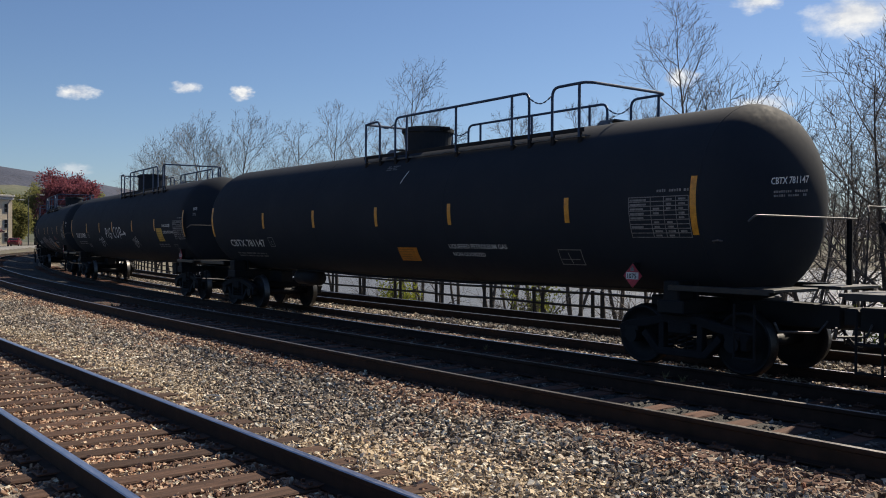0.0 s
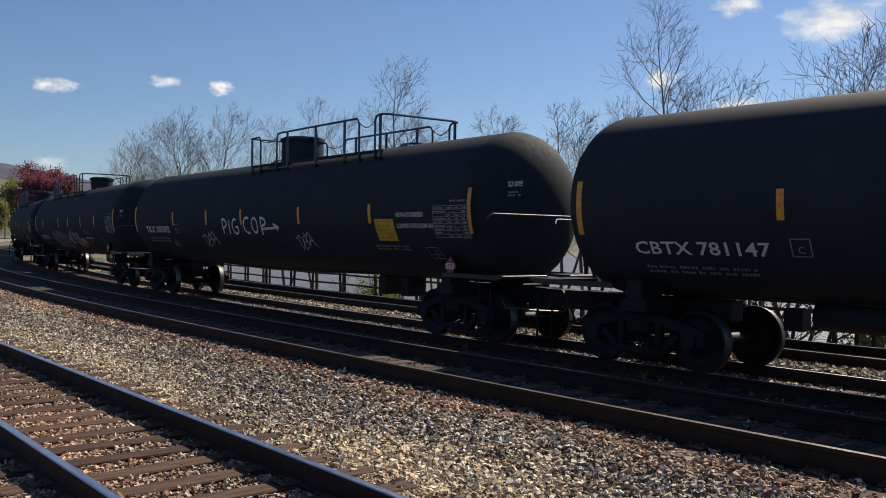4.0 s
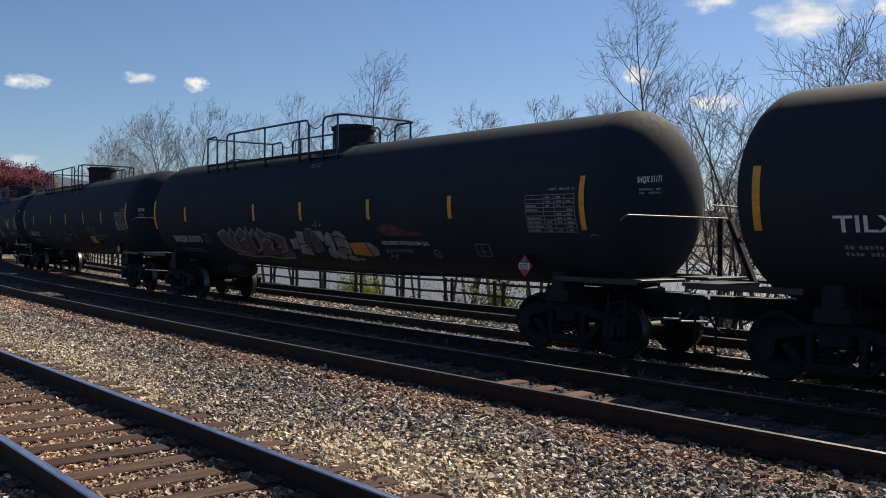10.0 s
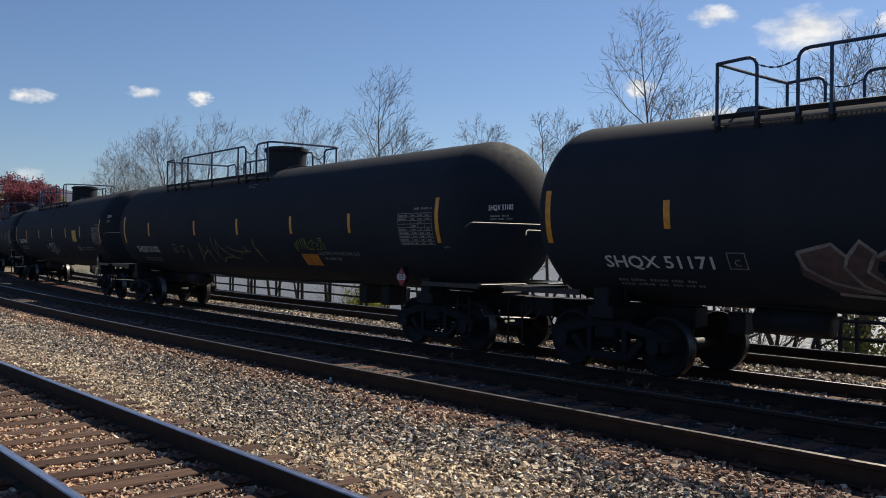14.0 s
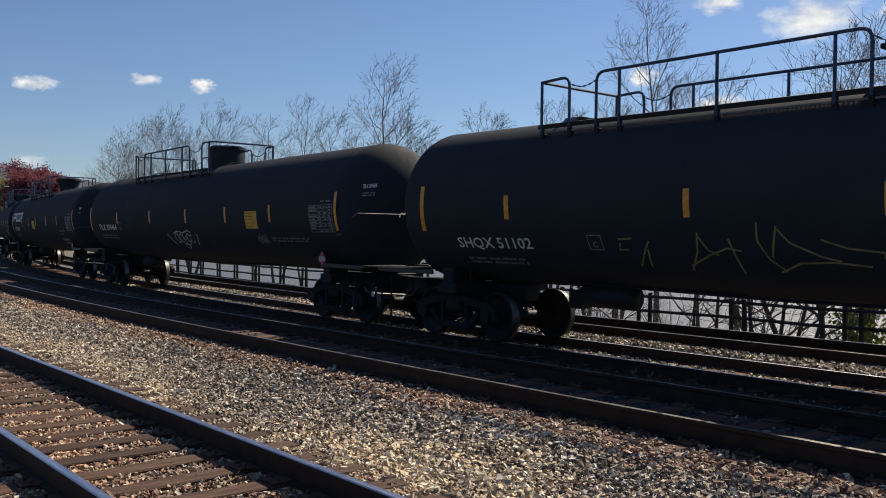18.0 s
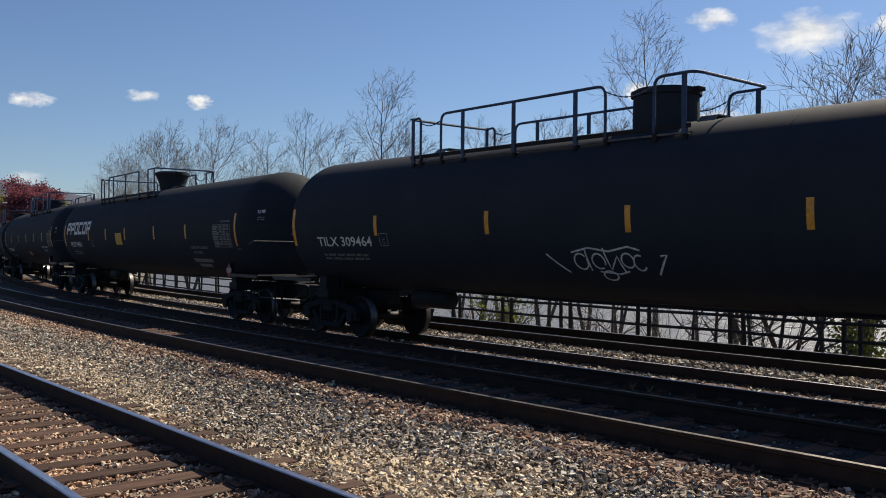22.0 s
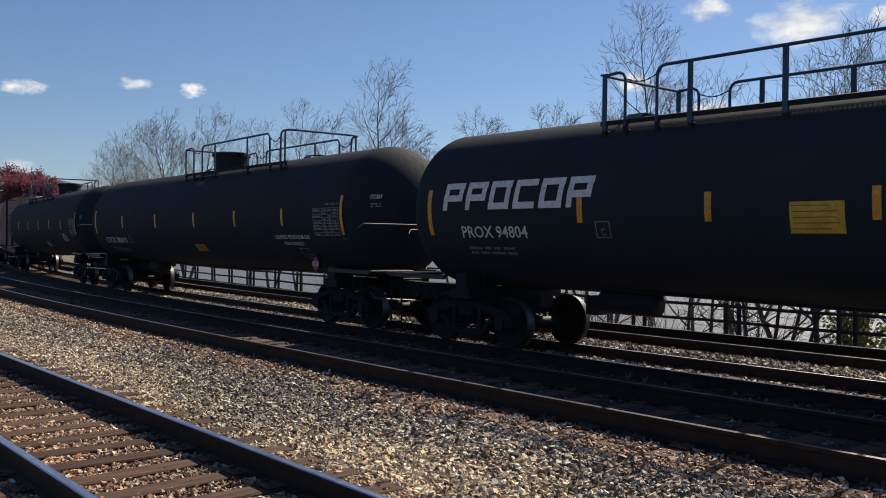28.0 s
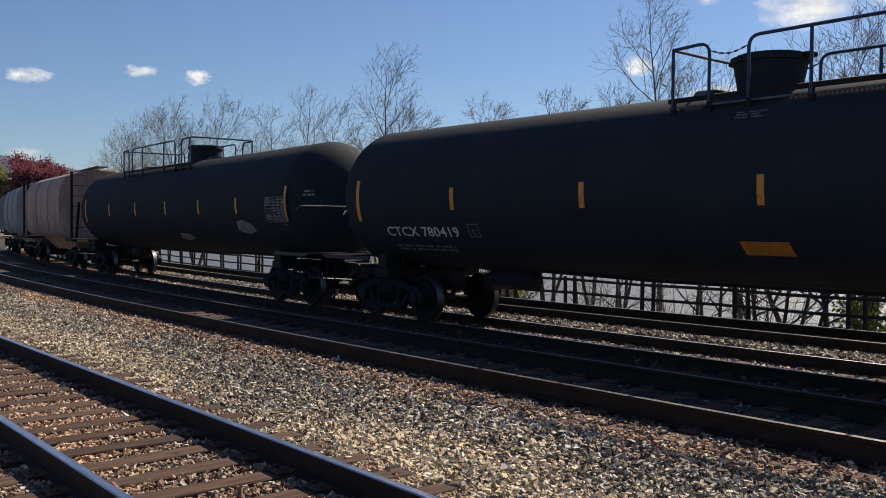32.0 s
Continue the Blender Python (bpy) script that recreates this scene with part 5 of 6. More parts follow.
for car, mid, bx in CARS:
    for ob in car.children:
        if ob.name.startswith("bogie"):
            ob.matrix_basis = Matrix.Translation((ob.matrix_basis.translation.x * (TRAIN_K - 1), 0, 0)) @ ob.matrix_basis
        else:
            settle(ob, ob.name.split(".")[0] in RUNNING_GEAR)

# ---------------------------------------------------------------- riverside fence
FENCE = mottled("dark_fence_steel", [(0.3, (0.012, 0.011, 0.01)), (0.7, (0.035, 0.03, 0.025))], scale=4, rough=0.8, bump_scale=40)
fence = thing("fence", "dark three-rail pipe fence along the riverbank", "fence")
fence["kind"] = "structure"
O_F = 19.4
for z in (0.22, -0.16, -0.52):
    bm = bmesh.new()
    tube(bm, [arc(s, O_F, z + 0.012 * math.sin(s * 1.3 + z)) for s in np.arange(-95, 26, 1.3)], 0.04, 6)
    part("fence_rail", bm, FENCE, fence)
rng = random.Random(5)
s = -94.0
while s < 25:
    for ds in (0.0, 0.38):
        p = arc(s + ds, O_F + 0.04)
        bm = bmesh.new()
        box(bm, 0, 0, 0, 0.085, 0.085, 1.35, 0.008)
        ob = part("fence_post", bm, FENCE, fence)
        ob.matrix_basis = pose(p.x, p.y, -0.36, rng.uniform(-2, 2), rng.uniform(-2, 2), math.degrees(s / RC))
    s += rng.choice((2.3, 2.6, 2.9))

# ---------------------------------------------------------------- bare trees
BARK = mottled("grey_brown_bark", [(0.3, (0.05, 0.042, 0.035)), (0.7, (0.12, 0.1, 0.085))], scale=3, rough=0.95, bump_scale=18, bump_strength=0.6, stretch=(2, 2, 0.4))
TWIG = mottled("grey_brown_twigs", [(0.3, (0.1, 0.086, 0.076)), (0.7, (0.2, 0.172, 0.15))], scale=2, rough=0.95, bump_strength=0)


class Wood:
    """Collects tapered limbs into one mesh."""

    def __init__(self):
        self.v, self.f = [], []

    def limb(self, pts, r0, r1, seg):
        n = len(pts)
        start = len(self.v)
        for i, p in enumerate(pts):
            d = (pts[min(i + 1, n - 1)] - pts[max(i - 1, 0)]).normalized()
            a = d.orthogonal().normalized()
            b = d.cross(a)
            r = r0 + (r1 - r0) * i / max(1, n - 1)
            for k in range(seg):
                t = k * math.tau / seg
                self.v.append(p + (a * math.cos(t) + b * math.sin(t)) * r)
        for i in range(n - 1):
            for k in range(seg):
                q, w = start + i * seg, start + (i + 1) * seg
                self.f.append((q + k, q + (k + 1) % seg, w + (k + 1) % seg, w + k))
        self.f.append(tuple(start + k for k in range(seg))[::-1])

    def object(self, name, mat, parent):
        ob = mesh_object(name, self.v, self.f, mat, smooth=True)
        ob.parent = parent
        return ob


def way(rng, p, d, length, n, lift, wob):
    """A wandering path that bends upwards."""
    pts = [p.copy()]
    d = d.normalized()
    for _ in range(n):
        d = (d + Vector((rng.uniform(-wob, wob), rng.uniform(-wob, wob), lift + rng.uniform(-wob, wob) * 0.5))).normalized()
        pts.append(pts[-1] + d * length / n)
    return pts


def side_way(rng, d, angle, turn=None):
    a = d.orthogonal().normalized()
    a.rotate(Matrix.Rotation(rng.uniform(0, math.tau) if turn is None else turn, 3, d.normalized()))
    return (d.normalized() * math.cos(angle) + a * math.sin(angle)).normalized()


def grow(wood, rng, p, d, length, r, level, lift, tips):
    """A bough that bends upwards and bears finer ones, down to the twigs."""
    n = (9, 7, 5, 4, 3)[level]
    path = way(rng, p, d, length, n, lift, (0.05, 0.13, 0.17, 0.2, 0.2)[level])
    wood[0 if level == 0 else 1].limb(path, r, max(r * 0.22, 0.0035), (7, 5, 4, 3, 3)[level])
    tips.append(path[-1])
    if level == 4:
        return
    kids = (0, 6, 4, 2)[level]
    for k in range(kids):
        u = 0.22 + 0.76 * (k + rng.random()) / kids
        j = min(int(u * n), n - 1)
        q = path[j].lerp(path[j + 1], u * n - j)
        e = side_way(rng, path[j + 1] - path[j], rng.uniform(0.4, 0.8), k * 2.4 + rng.uniform(-0.6, 0.6))
        grow(wood, rng, q, e, length * (0.72 - 0.3 * u) * rng.uniform(0.75, 1.25), max(r * (1 - 0.7 * u) * 0.55, 0.0068), level + 1, lift, tips)


def bare_tree(x, y, height, seed, spread=0.3, limbs=12, low=0.3, lean=0.0, twigs=5, stems=1, label="bare deciduous tree on the riverbank in early spring"):
    rng = random.Random(seed)
    z = float(ground_height(x, y)) - 0.1
    tr = thing("tree", label, "tree", "bare riverside trees", pose(x, y, z))
    wood, tips = (Wood(), Wood()), []
    for st in range(stems):
        many = stems > 1
        d0 = Vector((lean + rng.uniform(-0.05, 0.05) + rng.uniform(-0.3, 0.3) * many, rng.uniform(-0.05, 0.05) + rng.uniform(-0.3, 0.3) * many, 1))
        h = height * (1 if st == 0 else rng.uniform(0.65, 0.95))
        foot = Vector((rng.uniform(-0.25, 0.25) * many, rng.uniform(-0.25, 0.25) * many, 0))
        main = way(rng, foot, d0, h, 12, 0.04, 0.07)
        r0 = 0.0085 * h + 0.02
        wood[0].limb(main, r0, 0.006, 7)
        for k in range(limbs):
            u = low + (0.97 - low) * (k + rng.uniform(0, 0.8)) / limbs
            i = min(int(u * 12), 11)
            p = main[i].lerp(main[i + 1], u * 12 - i)
            d = side_way(rng, main[i + 1] - main[i], rng.uniform(0.8, 1.15) * (1.15 - 0.45 * u), k * 2.4 + rng.uniform(-0.4, 0.4))
            L = h * (0.055 + spread * 0.5) * (1.75 - u * 1.2) * rng.uniform(0.8, 1.25)
            grow(wood, rng, p, d, L, r0 * (1 - u) * 0.5 + 0.011, 2 if twigs < 5 else 1, 0.065, tips)
    wood[0].object("trunk", BARK, tr)
    wood[1].object("crown", TWIG, tr)
    return tr


def leaves(parent, tips, mat, rng, each, size, scatter, name="foliage"):
    verts, faces = [], []
    for t in tips:
        for _ in range(each):
            c = t + Vector((rng.gauss(0, scatter), rng.gauss(0, scatter), rng.gauss(0, scatter)))
            a = Vector((rng.gauss(0, 1), rng.gauss(0, 1), rng.gauss(0, 1))).normalized() * size * rng.uniform(0.6, 1.4)
            b = a.orthogonal().normalized() * a.length * 0.7
            k = len(verts)
            verts += [c - a, c + b, c + a * 1.2, c - b]
            faces.append((k, k + 1, k + 2, k + 3))
    ob = mesh_object(name, verts, faces, mat)
    ob.parent = parent
    return ob


def leaf_material(name, stops):
    m = mottled(name, stops, scale=0.8, rough=0.7, bump_strength=0)
    nt = m.node_tree
    b, out = nt.nodes["Principled BSDF"], nt.nodes["Material Output"]
    glow = nt.nodes.new("ShaderNodeBsdfTranslucent")
    nt.links.new(b.inputs["Base Color"].links[0].from_socket, glow.inputs["Color"])
    mx = nt.nodes.new("ShaderNodeMixShader")
    mx.inputs[0].default_value = 0.45
    nt.links.new(b.outputs[0], mx.inputs[1])
    nt.links.new(glow.outputs[0], mx.inputs[2])
    nt.links.new(mx.outputs[0], out.inputs[0])
    return m


FRESH = leaf_material("fresh_spring_leaves", [(0.3, (0.16, 0.19, 0.03)), (0.7, (0.32, 0.34, 0.06))])
GREEN = leaf_material("green_leaves", [(0.3, (0.13, 0.14, 0.05)), (0.7, (0.26, 0.25, 0.1))])
MAROON = leaf_material("maroon_leaves", [(0.3, (0.15, 0.05, 0.066)), (0.7, (0.25, 0.09, 0.11))])

bare_tree(-36.6, 26.2, 12.8, 11, spread=0.24, limbs=15, low=0.42, lean=0.0, twigs=6)
bare_tree(-21.9, 28.6, 13.6, 12, spread=0.25, limbs=17, low=0.38, twigs=6)
bare_tree(-22.5, 25.5, 9.4, 13, spread=0.14, limbs=9, low=0.4, stems=2)
bare_tree(-24.3, 25.0, 9.0, 43, spread=0.14, limbs=8, low=0.5, stems=2)
bare_tree(-64.0, 28.3, 12.3, 14, spread=0.45, limbs=20, low=0.35, stems=3, twigs=6)
bare_tree(-74.4, 29.3, 10.6, 15, spread=0.45, limbs=16, low=0.35, stems=3)
bare_tree(-84.7, 30.3, 10.8, 16, spread=0.34, limbs=14, low=0.3, stems=3)
bare_tree(-79.0, 30.0, 10.2, 44, spread=0.42, limbs=16, low=0.3, stems=2)
bare_tree(-64.0, 33.0, 11.4, 17, spread=0.34, limbs=11, low=0.45, stems=2)
bare_tree(-57.8, 31.8, 12.3, 18, spread=0.29, limbs=11, low=0.5, stems=2)
bare_tree(-51.7, 30.4, 12.4, 19, spread=0.26, limbs=11, low=0.5, stems=2)
bare_tree(-47.4, 29.8, 11.0, 20, spread=0.40, limbs=12, low=0.5)
bare_tree(-38.6, 27.4, 9.2, 45, spread=0.31, limbs=10, low=0.5, lean=-0.12)
bare_tree(-39.3, 31.0, 10.7, 21, spread=0.29, limbs=10, low=0.5, stems=2)
bare_tree(-36.4, 31.3, 10.5, 22, spread=0.29, limbs=10, low=0.5, stems=2)
bare_tree(-33.0, 30.6, 10.3, 23, spread=0.29, limbs=10, low=0.5, stems=2)
bare_tree(-30.5, 31.0, 10.1, 24, spread=0.26, limbs=10, low=0.5, stems=2)
bare_tree(-27.6, 30.2, 9.9, 73, spread=0.29, limbs=13, low=0.5, stems=2)
bare_tree(-25.4, 30.6, 9.8, 74, spread=0.31, limbs=13, low=0.5, stems=3)
bare_tree(-34.8, 31.0, 10.7, 75, spread=0.29, limbs=13, low=0.5, stems=3)
bare_tree(-43.0, 31.4, 11.4, 76, spread=0.29, limbs=13, low=0.5, stems=2)
bare_tree(-20.6, 29.6, 8.4, 25, spread=0.38, limbs=12, low=0.3, twigs=5)
bare_tree(-18.1, 28.8, 8.3, 26, spread=0.40, limbs=12, low=0.3, stems=2)
bare_tree(-14.0, 26.5, 9.1, 27, spread=0.40, limbs=12, low=0.3, twigs=6)
bare_tree(-10.4, 24.8, 8.8, 71, spread=0.40, limbs=10, low=0.3, stems=2, twigs=6)
bare_tree(-12.4, 25.8, 9.1, 72, spread=0.40, limbs=10, low=0.3, stems=2, twigs=5)
bare_tree(-13.2, 23.6, 8.1, 28, spread=0.42, limbs=10, low=0.2, stems=2)
bare_tree(-11.0, 22.6, 8.0, 29, spread=0.45, limbs=9, low=0.2, stems=2, twigs=6)
bare_tree(-9.0, 22.4, 8.7, 30, spread=0.48, limbs=9, low=0.15, stems=2, twigs=6)
bare_tree(-8.0, 24.6, 8.4, 81, spread=0.42, limbs=10, low=0.2, stems=2, twigs=6)
bare_tree(-12.0, 24.2, 8.2, 82, spread=0.40, limbs=10, low=0.2, stems=2, twigs=6)
bare_tree(-15.8, 25.6, 8.7, 31, spread=0.34, limbs=7, low=0.25, stems=2)
bare_tree(-7.0, 23.5, 9.2, 32, spread=0.48, limbs=8, low=0.2, stems=2)
# slim leaning stems and brush just behind the fence
for k, (x, y, h, le) in enumerate(((-15.1, 21.4, 4.2, 0.0), (-14.5, 21.6, 4.6, 0.05), (-12.9, 21.0, 5.0, -0.25), (-12.5, 21.3, 4.8, 0.2), (-11.6, 21.1, 4.6, 0.35), (-11.1, 21.2, 5.2, -0.1), (-18.1, 21.5, 3.8, 0.1), (-22.5, 21.9, 4.2, -0.3), (-25.4, 22.4, 4.0, 0.25), (-29.5, 22.3, 4.2, 0.0), (-34.0, 23.0, 4.4, 0.2), (-9.4, 21.2, 5.0, 0.15))):
    bare_tree(x, y, h, 60 + k, spread=0.34, limbs=9, low=0.12, lean=le, twigs=4, label="slim leaning bare sapling behind the fence")


def brush(x, y, h, seed, leafy):
    rng = random.Random(seed)
    z = float(ground_height(x, y)) - 0.05
    sh = thing("shrub", "fresh yellow-green shrub behind the fence" if leafy else "leafless tangled shrub behind the fence", "shrub", "riverbank shrubs", pose(x, y, z))
    w = Wood()
    tips = []
    for _ in range(16):
        c = way(rng, Vector((rng.uniform(-0.3, 0.3), rng.uniform(-0.3, 0.3), 0)), Vector((rng.uniform(-0.8, 0.8), rng.uniform(-0.8, 0.8), 1)), h * rng.uniform(0.6, 1.1), 6, -0.02, 0.2)
        w.limb(c, 0.018, 0.005, 4)
        for _ in range(6):
            j = rng.randint(1, 5)
            e = way(rng, c[j], side_way(rng, c[j + 1] - c[j] if j < 6 else Vector((0, 0, 1)), 0.8), h * rng.uniform(0.15, 0.4), 3, 0.0, 0.25)
            w.limb(e, 0.008, 0.004, 3)
            tips += e[1:]
    w.object("brushwood", TWIG, sh)
    if leafy:
        leaves(sh, tips, FRESH, rng, 5, 0.05, 0.13)


for k, (s_, o_, h, lf) in enumerate(((-10.2, 22.2, 2.0, True), (-5.3, 22.0, 2.2, False), (4.0, 22.0, 2.3, True), (7.8, 21.8, 2.3, False), (-12.0, 22.5, 2.2, False), (-2.0, 21.8, 2.4, False), (1.0, 21.9, 2.5, False), (3.4, 22.0, 2.4, False), (-19.8, 22.4, 1.9, True), (-22.0, 22.6, 2.2, False), (10.5, 22.0, 2.8, True), (-9.0, 21.6, 2.0, False), (12.5, 22.0, 2.4, False))):
    p = arc(s_, o_)
    brush(p.x, p.y, h, 90 + k, lf)

# woods on the far bank
rng = random.Random(77)
fw = Wood()
for k in range(330):
    s_, o_ = rng.uniform(-190, 70), rng.uniform(134, 185)
    p = arc(s_, o_)
    p.z = float(ground_height(p.x, p.y))
    h = rng.uniform(7, 13)
    m = way(rng, p, Vector((rng.uniform(-0.1, 0.1), rng.uniform(-0.1, 0.1), 1)), h, 6, 0.05, 0.1)
    fw.limb(m, 0.16, 0.03, 4)
    for _ in range(13):
        j = rng.randint(2, 5)
        b = way(rng, m[j], side_way(rng, m[j + 1] - m[j], rng.uniform(0.5, 1.0)), h * rng.uniform(0.15, 0.35), 3, 0.15, 0.15)
        fw.limb(b, 0.05, 0.015, 3)
        for _ in range(1):
            fw.limb(way(rng, b[2], side_way(rng, b[3] - b[2], 0.7), h * 0.13, 2, 0.1, 0.2), 0.025, 0.012, 3)
tagged(fw.object("far_woods", TWIG, None), "bare brown woods on the far riverbank", "woods", kind="stuff")


# ---------------------------------------------------------------- the town end, far off
def leafy_tree(x, y, height, width, mat, seed, label, group, base=None):
    rng = random.Random(seed)
    z = float(ground_height(x, y)) if base is None else base
    tr = thing("tree", label, "tree", group, pose(x, y, z))
    trunk, crown, tips = Wood(), Wood(), []
    main = way(rng, Vector((0, 0, -0.2)), Vector((0, 0, 1)), height * 0.75, 8, 0.05, 0.06)
    trunk.limb(main, 0.03 * height, 0.05, 8)
    for k in range(32):
        j = rng.randint(2, 7)
        d = side_way(rng, main[j + 1] - main[j], rng.uniform(0.6, 1.2))
        b = way(rng, main[j], d, width * rng.uniform(0.38, 0.55), 6, 0.1, 0.1)
        crown.limb(b, 0.06, 0.02, 4)
        for q in b[2:]:
            for _ in range(7):
                tips.append(q + Vector((rng.gauss(0, 0.06), rng.gauss(0, 0.06), rng.gauss(0, 0.05))) * width)
    trunk.object("trunk", BARK, tr)
    crown.object("branchwork", TWIG, tr)
    leaves(tr, tips, mat, rng, 26, 0.17, 0.45, "crown")
    return tr


leafy_tree(-183.6, 47.6, 14.6, 10.5, MAROON, 3, "maroon-leaved maple in full colour", "street trees")
leafy_tree(-178.0, 49.5, 13.0, 7.5, MAROON, 4, "smaller maroon-leaved maple beside the street", "street trees")
for k, (x, y, h, w) in enumerate(((-232, 54, 15, 9), (-226, 58, 13, 9), (-240, 62, 14, 10), (-215, 46, 10, 7), (-236, 49, 12, 9), (-228, 66, 12, 9), (-250, 72, 14, 10))):
    leafy_tree(x, y, h, w, GREEN, 20 + k, "yellow-green street tree in new leaf", "green street trees")

CREAM = mottled("cream_clapboard", [(0.3, (0.74, 0.63, 0.47)), (0.7, (0.86, 0.76, 0.6))], scale=0.8, rough=0.8, bump_scale=20)
GLASSY, nt, b = material("dark_window_glass", 0.1)
b.inputs["Base Color"].default_value = (0.02, 0.022, 0.025, 1)
TRIM = mottled("pale_trim", [(0.3, (0.5, 0.48, 0.44)), (0.7, (0.62, 0.6, 0.56))], scale=3, rough=0.7)
AWNING = mottled("maroon_awning", [(0.3, (0.12, 0.04, 0.035)), (0.7, (0.2, 0.07, 0.06))], scale=3, rough=0.8)
house = thing("house", "cream three-storey clapboard corner building with flat roof", "building", m=pose(-187.2, 33.1, 0.3, 0, 0, 108))
W, Dp, Ht = 14.0, 12.0, 9.6
bm = bmesh.new()
box(bm, 0, Dp / 2, Ht / 2, W, Dp, Ht)
part("wall", bm, CREAM, house)
for k in range(44):
    bm = bmesh.new()
    box(bm, 0, -0.02, 0.3 + k * 0.21, W, 0.05, 0.185)
    if k == 0:
        board = part("clapboard", bm, CREAM, house)
    else:
        bm.free()
        again(board, house, Matrix.Translation((0, 0, k * 0.21)))
bm = bmesh.new()
box(bm, 0, Dp / 2 - 0.2, Ht + 0.2, W + 0.7, Dp + 0.7, 0.4, 0.05)
box(bm, 0, -0.25, Ht - 0.3, W + 0.4, 0.3, 0.5, 0.05)
part("cornice", bm, TRIM, house)
for zz, hh in ((3.6, 1.7), (6.6, 1.7), (0.9, 1.9)):
    for k in range(7):
        x = -W / 2 + 1.2 + k * 1.93
        bm = bmesh.new()
        box(bm, x, -0.06, zz + hh / 2, 0.95, 0.1, hh, 0.01)
        w = part("window", bm, TRIM, house)
        bm = bmesh.new()
        box(bm, x, -0.115, zz + hh * 0.26, 0.75, 0.02, hh * 0.44)
        part("pane", bm, GLASSY, w)
        bm = bmesh.new()
        box(bm, x, -0.115, zz + hh * 0.74, 0.75, 0.02, hh * 0.44)
        part("pane", bm, GLASSY, w)
bm = bmesh.new()
box(bm, 2.2, -0.9, 3.1, 5.0, 1.8, 0.12, 0.02, Matrix.Rotation(radians(18), 4, "X"))
part("awning", bm, AWNING, house)


def street_lamp(x, y, h, yaw):
    z = float(ground_height(x, y))
    lamp = thing("street_lamp", "grey steel street lamp with a curved arm", "street lamp", "street lamps", pose(x, y, z, 0, 0, yaw))
    bm = bmesh.new()
    cyl(bm, (0, 0, -0.1), (0, 0, h), 0.11, 0.07, 10)
    part("pole", bm, GRATING, lamp)
    bm = bmesh.new()
    tube(bm, rounded([(0, 0, h - 0.2), (0.3, 0, h + 0.5), (1.9, 0, h + 0.6)], 0.5), 0.05, 6)
    part("arm", bm, GRATING, lamp)
    bm = bmesh.new()
    box(bm, 2.2, 0, h + 0.58, 0.75, 0.28, 0.16, 0.04)
    part("lamp_head", bm, TRIM, lamp)


street_lamp(-170, 35.0, 7.6, 75)
street_lamp(-196, 46.0, 8.4, 75)
street_lamp(-172.0, 38.8, 8.6, 70)

# a parked dark red car
CAR_RED = mottled("dark_red_car_paint", [(0.3, (0.10, 0.012, 0.014)), (0.7, (0.14, 0.018, 0.02))], scale=3, rough=0.25, bump_strength=0)
cz = float(ground_height(-166.0, 35.3)) + 0.02
auto = thing("car", "dark red parked car with its tail lamps showing", "car", m=pose(-166.0, 35.3, cz, 0, 0, 160))
prof = [(-2.2, 0.35), (-2.25, 0.75), (-2.1, 0.98), (-1.6, 1.02), (-0.95, 1.45), (0.35, 1.48), (1.15, 1.0), (2.05, 0.85), (2.25, 0.6), (2.2, 0.35)]
bm = bmesh.new()
ringsA = [bm.verts.new((x, -0.86 + 0.16 * max(0, z - 0.95), z)) for x, z in prof]
ringsB = [bm.verts.new((x, 0.86 - 0.16 * max(0, z - 0.95), z)) for x, z in prof]
n = len(prof)
for k in range(n):
    bm.faces.new((ringsA[k], ringsA[(k + 1) % n], ringsB[(k + 1) % n], ringsB[k]))
bm.faces.new(ringsA[::-1])
bm.faces.new(ringsB)
bmesh.ops.recalc_face_normals(bm, faces=bm.faces[:])
body = part("body", bm, CAR_RED, auto)
for sy in (-1, 1):
    bm = bmesh.new()
    box(bm, -0.3, sy * 0.83, 1.2, 1.6, 0.04, 0.34, 0.02)
    part("side_window", bm, GLASSY, body)
    bm = bmesh.new()
    box(bm, -2.22, sy * 0.62, 0.8, 0.06, 0.3, 0.18, 0.02)
    part("tail_lamp", bm, RED, body)
    for sx in (-1.4, 1.4):
        bm = bmesh.new()
        cyl(bm, (sx, sy * 0.68, 0.32), (sx, sy * 0.9, 0.32), 0.32, seg=20)
        wh = part("wheel", bm, BLACK_STEEL, auto)
        bm = bmesh.new()
        cyl(bm, (sx, sy * 0.9, 0.32), (sx, sy * 0.915, 0.32), 0.2, seg=16)
        part("rim", bm, BARE, wh)
bm = bmesh.new()
box(bm, -1.3, 0, 1.24, 0.04, 1.3, 0.42, 0.0, Matrix.Rotation(radians(56), 4, "Y"))
part("rear_window", bm, GLASSY, body)

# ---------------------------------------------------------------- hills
# the far ridge has the blue of distance haze mixed into its colour
HILL = mottled("haze_blue_hillside", [(0.3, (0.03, 0.038, 0.066)), (0.7, (0.05, 0.057, 0.086))], scale=0.012, rough=1.0, bump_strength=0.6, bump_scale=0.09, distance=4, fine=0.3)
FIELD = mottled("pasture_and_woods", [(0.35, (0.06, 0.065, 0.05)), (0.5, (0.085, 0.1, 0.055)), (0.7, (0.1, 0.1, 0.07))], scale=0.02, rough=1.0, bump_strength=0.4, bump_scale=0.15, distance=2, fine=0.35)


